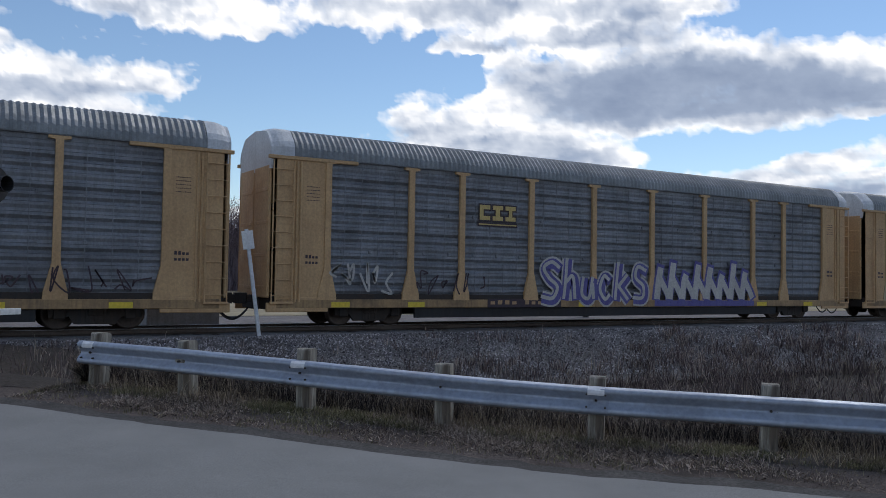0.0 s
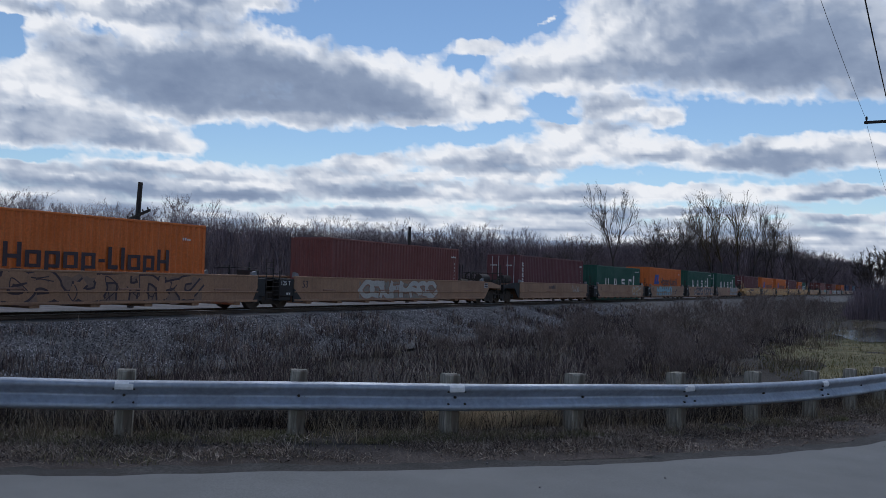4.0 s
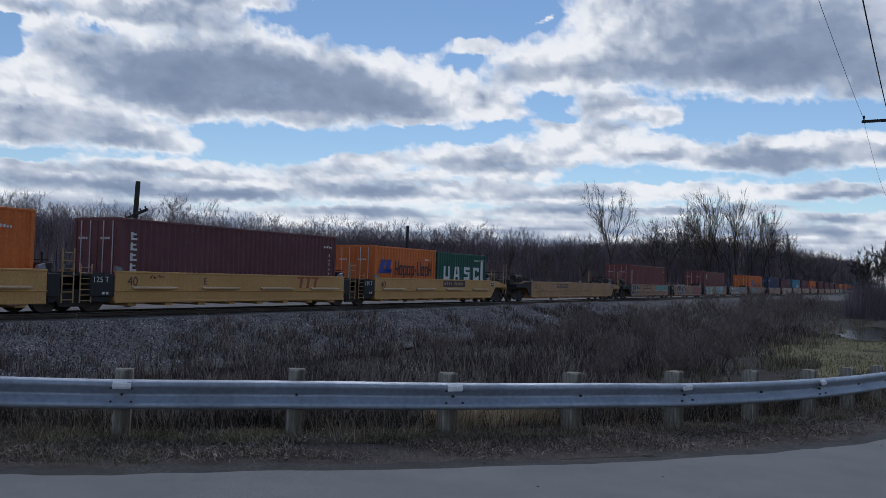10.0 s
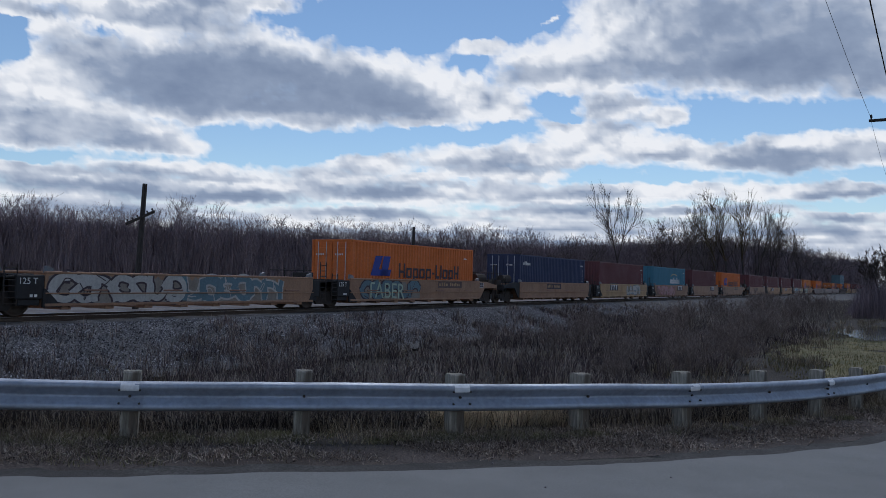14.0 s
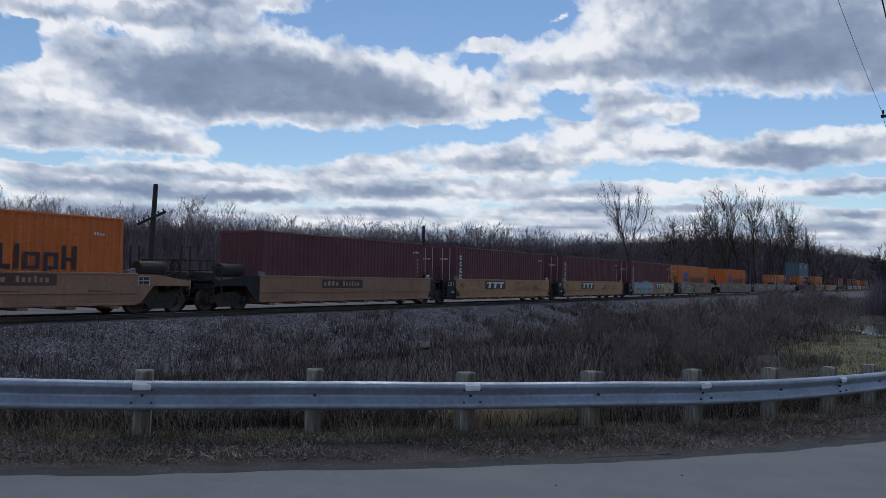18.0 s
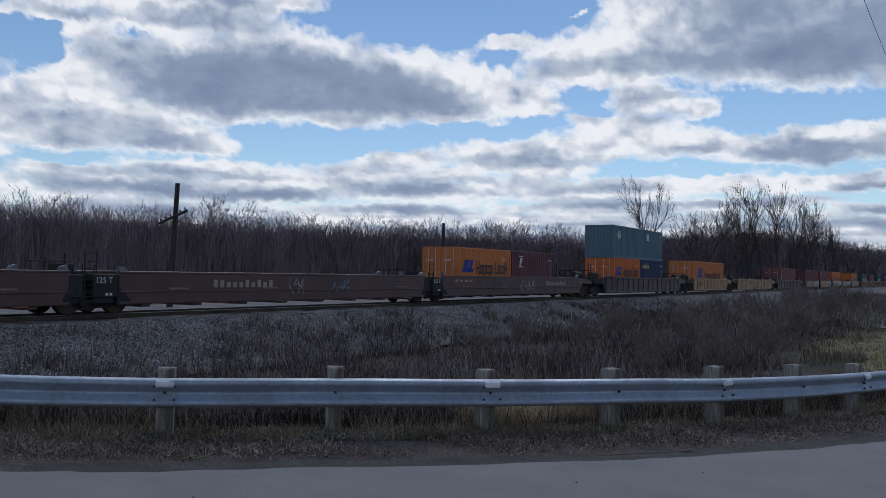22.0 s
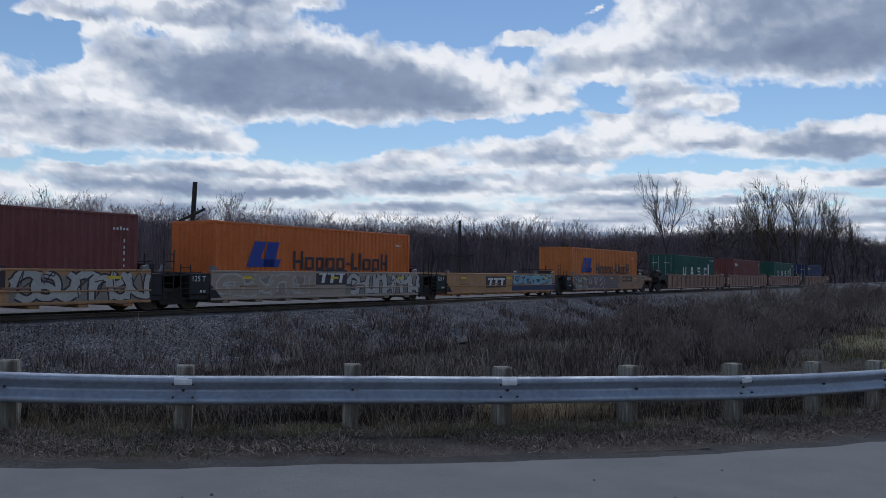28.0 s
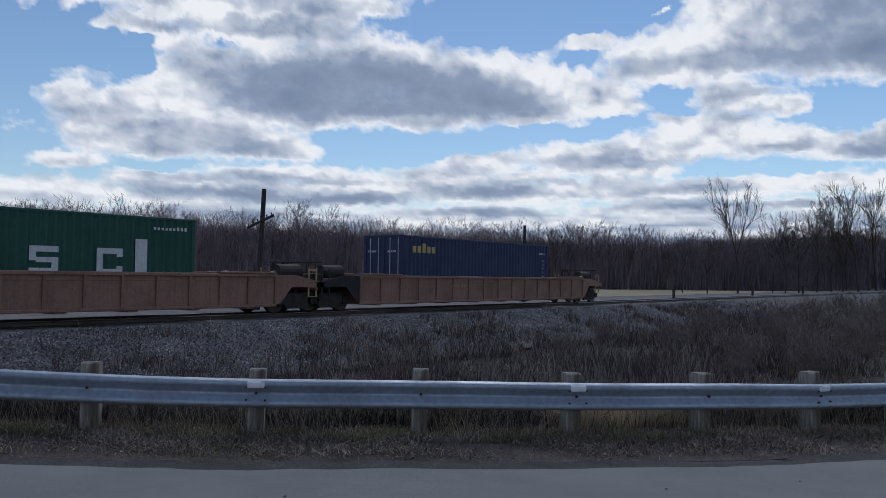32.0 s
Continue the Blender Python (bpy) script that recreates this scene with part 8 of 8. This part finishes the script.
    blades("meadow_grass", x, y, land(x, y) + 0.03, rs.uniform(0.04, 0.16, len(x)) * np.clip(1 + 3 * patchy(x, y, 0.4, 67), 0.4, 2), 0.010 + 0 * x, 1.0, LAWN, "short meadow grass", "grass", 11)
    x, y = scatter(rs, 900, -9, 8, 24, 92, lambda a, b: (np.abs(a + 5.2 + 0.9 * np.sin(b * 0.5)) < 1.0) | (np.abs(b - 76) < 4) | (np.hypot((a + 2.6) / 3.2, (b - 63) / 10) < 1.1) & (rs.rand(len(a)) < 0.06))
    tx, ty, tw = tufts(rs, x, y, 22, 0.3)
    blades("marsh_tufts", tx, ty, land(tx, ty), rs.uniform(0.2, 0.6, len(tx)), 0.011 + 0 * tx, 0.9, STRAW, "straw tufts at the edge of the meadow and water", "grass", 12, tw)
    x, y = scatter(rs, 20000, -8.0, 14, 93, 110, lambda a, b: rs.rand(len(a)) < 0.9)
    blades("thicket_brush", x, y, land(x, y), rs.uniform(0.8, 4.8, len(x)) * smoothstep(-8.0, -5.8, x), 0.02 + 0 * x, 0.45, WOODS, "dense leafless brush under the thicket", "brush", 15)
    # leaf litter on the shoulder
    x, y = verge(150000, -0.4, 1.5, lambda a, b: np.clip(0.45 + patchy(a, b, 1.1, 57) * 3.0, 0.03, 1) * smoothstep(1.4, 0.7, along(a, b)[0] + 0.5 * patchy(a, b, 0.8, 58)))
    blades("dead_stalks", x, y, land(x, y) + 0.02, rs.uniform(0.04, 0.17, len(x)), 0.0028 + 0 * x, 5.0, LITTER, "broken dead stalks lying on the verge", "leaf litter", 13)
    x, y = verge(95000, -0.4, 1.6, lambda a, b: np.clip(0.5 + patchy(a, b, 1.1, 57) * 3.0, 0.03, 1) * smoothstep(1.45, 0.75, along(a, b)[0] + 0.5 * patchy(a, b, 0.8, 58)))
    n = len(x)
    z = land(x, y) + 0.012
    a, s = rs.rand(n) * TAU, rs.uniform(0.010, 0.036, n)
    t = rs.uniform(0.0, 0.04, n)
    ca, sa = np.cos(a) * s, np.sin(a) * s
    V = np.empty((n, 4, 3))
    for i, (p, q, up) in enumerate(((-1, -0.14, 0), (1, -0.14, 1), (1, 0.14, 0.6), (-1, 0.14, 0.2))):
        V[:, i] = np.stack([x + ca * p - sa * q, y + sa * p + ca * q, z + t * up], 1)
    tagged(new("leaf_litter", raw_mesh("leaf_litter", V.reshape(-1, 3).tolist(), [(i, i + 1, i + 2, i + 3) for i in range(0, 4 * n, 4)], LITTER)), "brown dead leaves and stalks on the verge", "leaf litter", "", "stuff")
    # loose stones on the ballast
    n = 110000
    x, y = -22.9 + 4.6 * rs.rand(n) ** 1.2, -3 + 70 * rs.rand(n) ** 1.5
    z = 0.35 - 1.12 * np.clip((x + 22.3) / 4.6, 0, 1) ** 0.9
    s = rs.uniform(0.013, 0.038, n)
    dirs = np.array([(1, 0, 0), (-0.5, 0.87, 0), (-0.5, -0.87, 0), (0, 0, 1.0)])
    V = np.empty((n, 4, 3))
    for i in range(4):
        j = rs.uniform(0.6, 1.3, (n, 3))
        a = rs.rand(n) * 0.9
        dx, dy = dirs[i, 0] * np.cos(a) - dirs[i, 1] * np.sin(a), dirs[i, 0] * np.sin(a) + dirs[i, 1] * np.cos(a)
        V[:, i] = np.stack([x + dx * s * j[:, 0], y + dy * s * j[:, 1], z + (dirs[i, 2] * 1.1 - 0.2) * s * j[:, 2]], 1)
    F = [f for i in range(0, 4 * n, 4) for f in ((i, i + 1, i + 3), (i + 1, i + 2, i + 3), (i + 2, i, i + 3))]
    tagged(new("ballast_stones", raw_mesh("ballast_stones", V.reshape(-1, 3).tolist(), F, STONES)), "loose grey ballast stones", "stones", "", "stuff")
    # pebbles on the road
    rnd = random.Random(12)
    for i in range(26):
        k = rnd.randrange(4, 12)
        o = rnd.uniform(2.0, 4.2)
        x_, y_ = POSTS[k, 0] + o * 0.66 + rnd.uniform(-0.9, 0.9), POSTS[k, 1] - o * 0.75 + rnd.uniform(-0.9, 0.9)
        g = Geo().lathe((0, 0, 0), [(-0.4, 0.0), (-0.3, 0.8), (0.2, 0.9), (0.6, 0.4), (0.7, 0.0)], 6, 2)
        ob = tagged(new("pebble", g.mesh("pebble", STONES)), "dark pebble lying on the asphalt", "pebble", "pebbles on the road")
        s = rnd.uniform(0.01, 0.02)
        ob.matrix_basis = pose(x_, y_, float(land(np.array([x_]), np.array([y_]))[0]) + 0.012 + s * 0.35, 0, 0, rnd.uniform(0, 360)) @ Matrix.Diagonal((s, s * 0.8, s, 1))


build_plants()
build_track()


# ---------- what moves ----------
# how far the train lags behind (+) or leads (-) its even run, second by second
SURGE = [(0.0, -0.7), (1.0, -0.6), (2.0, -0.5), (3.0, -0.75), (4.5, -0.85), (6.0, -0.93), (7.0, -0.8), (8.0, -0.65), (9.0, -0.72), (10.0, -0.85), (11.0, 0.2), (12.0, -0.19), (13.0, 0.15),
         (14.0, -0.4), (15.5, -0.3), (17.0, -0.16), (18.0, 0.0), (19.0, -0.65), (20.0, -0.98), (21.0, -0.9), (22.0, -0.85), (23.0, -0.14), (24.0, -0.42), (25.0, -0.47),
         (26.5, -0.6), (28.0, -0.71), (29.0, -0.17), (30.0, -0.21), (31.0, -0.38), (32.0, -0.39)]


def motions():
    for ob, q, z in MOVING:
        walk(ob, [(t, pose(RAIL_X, q - RUN * t - GAIN * t * t + surge, RAIL_Z + z)) for t, surge in SURGE])


motions()
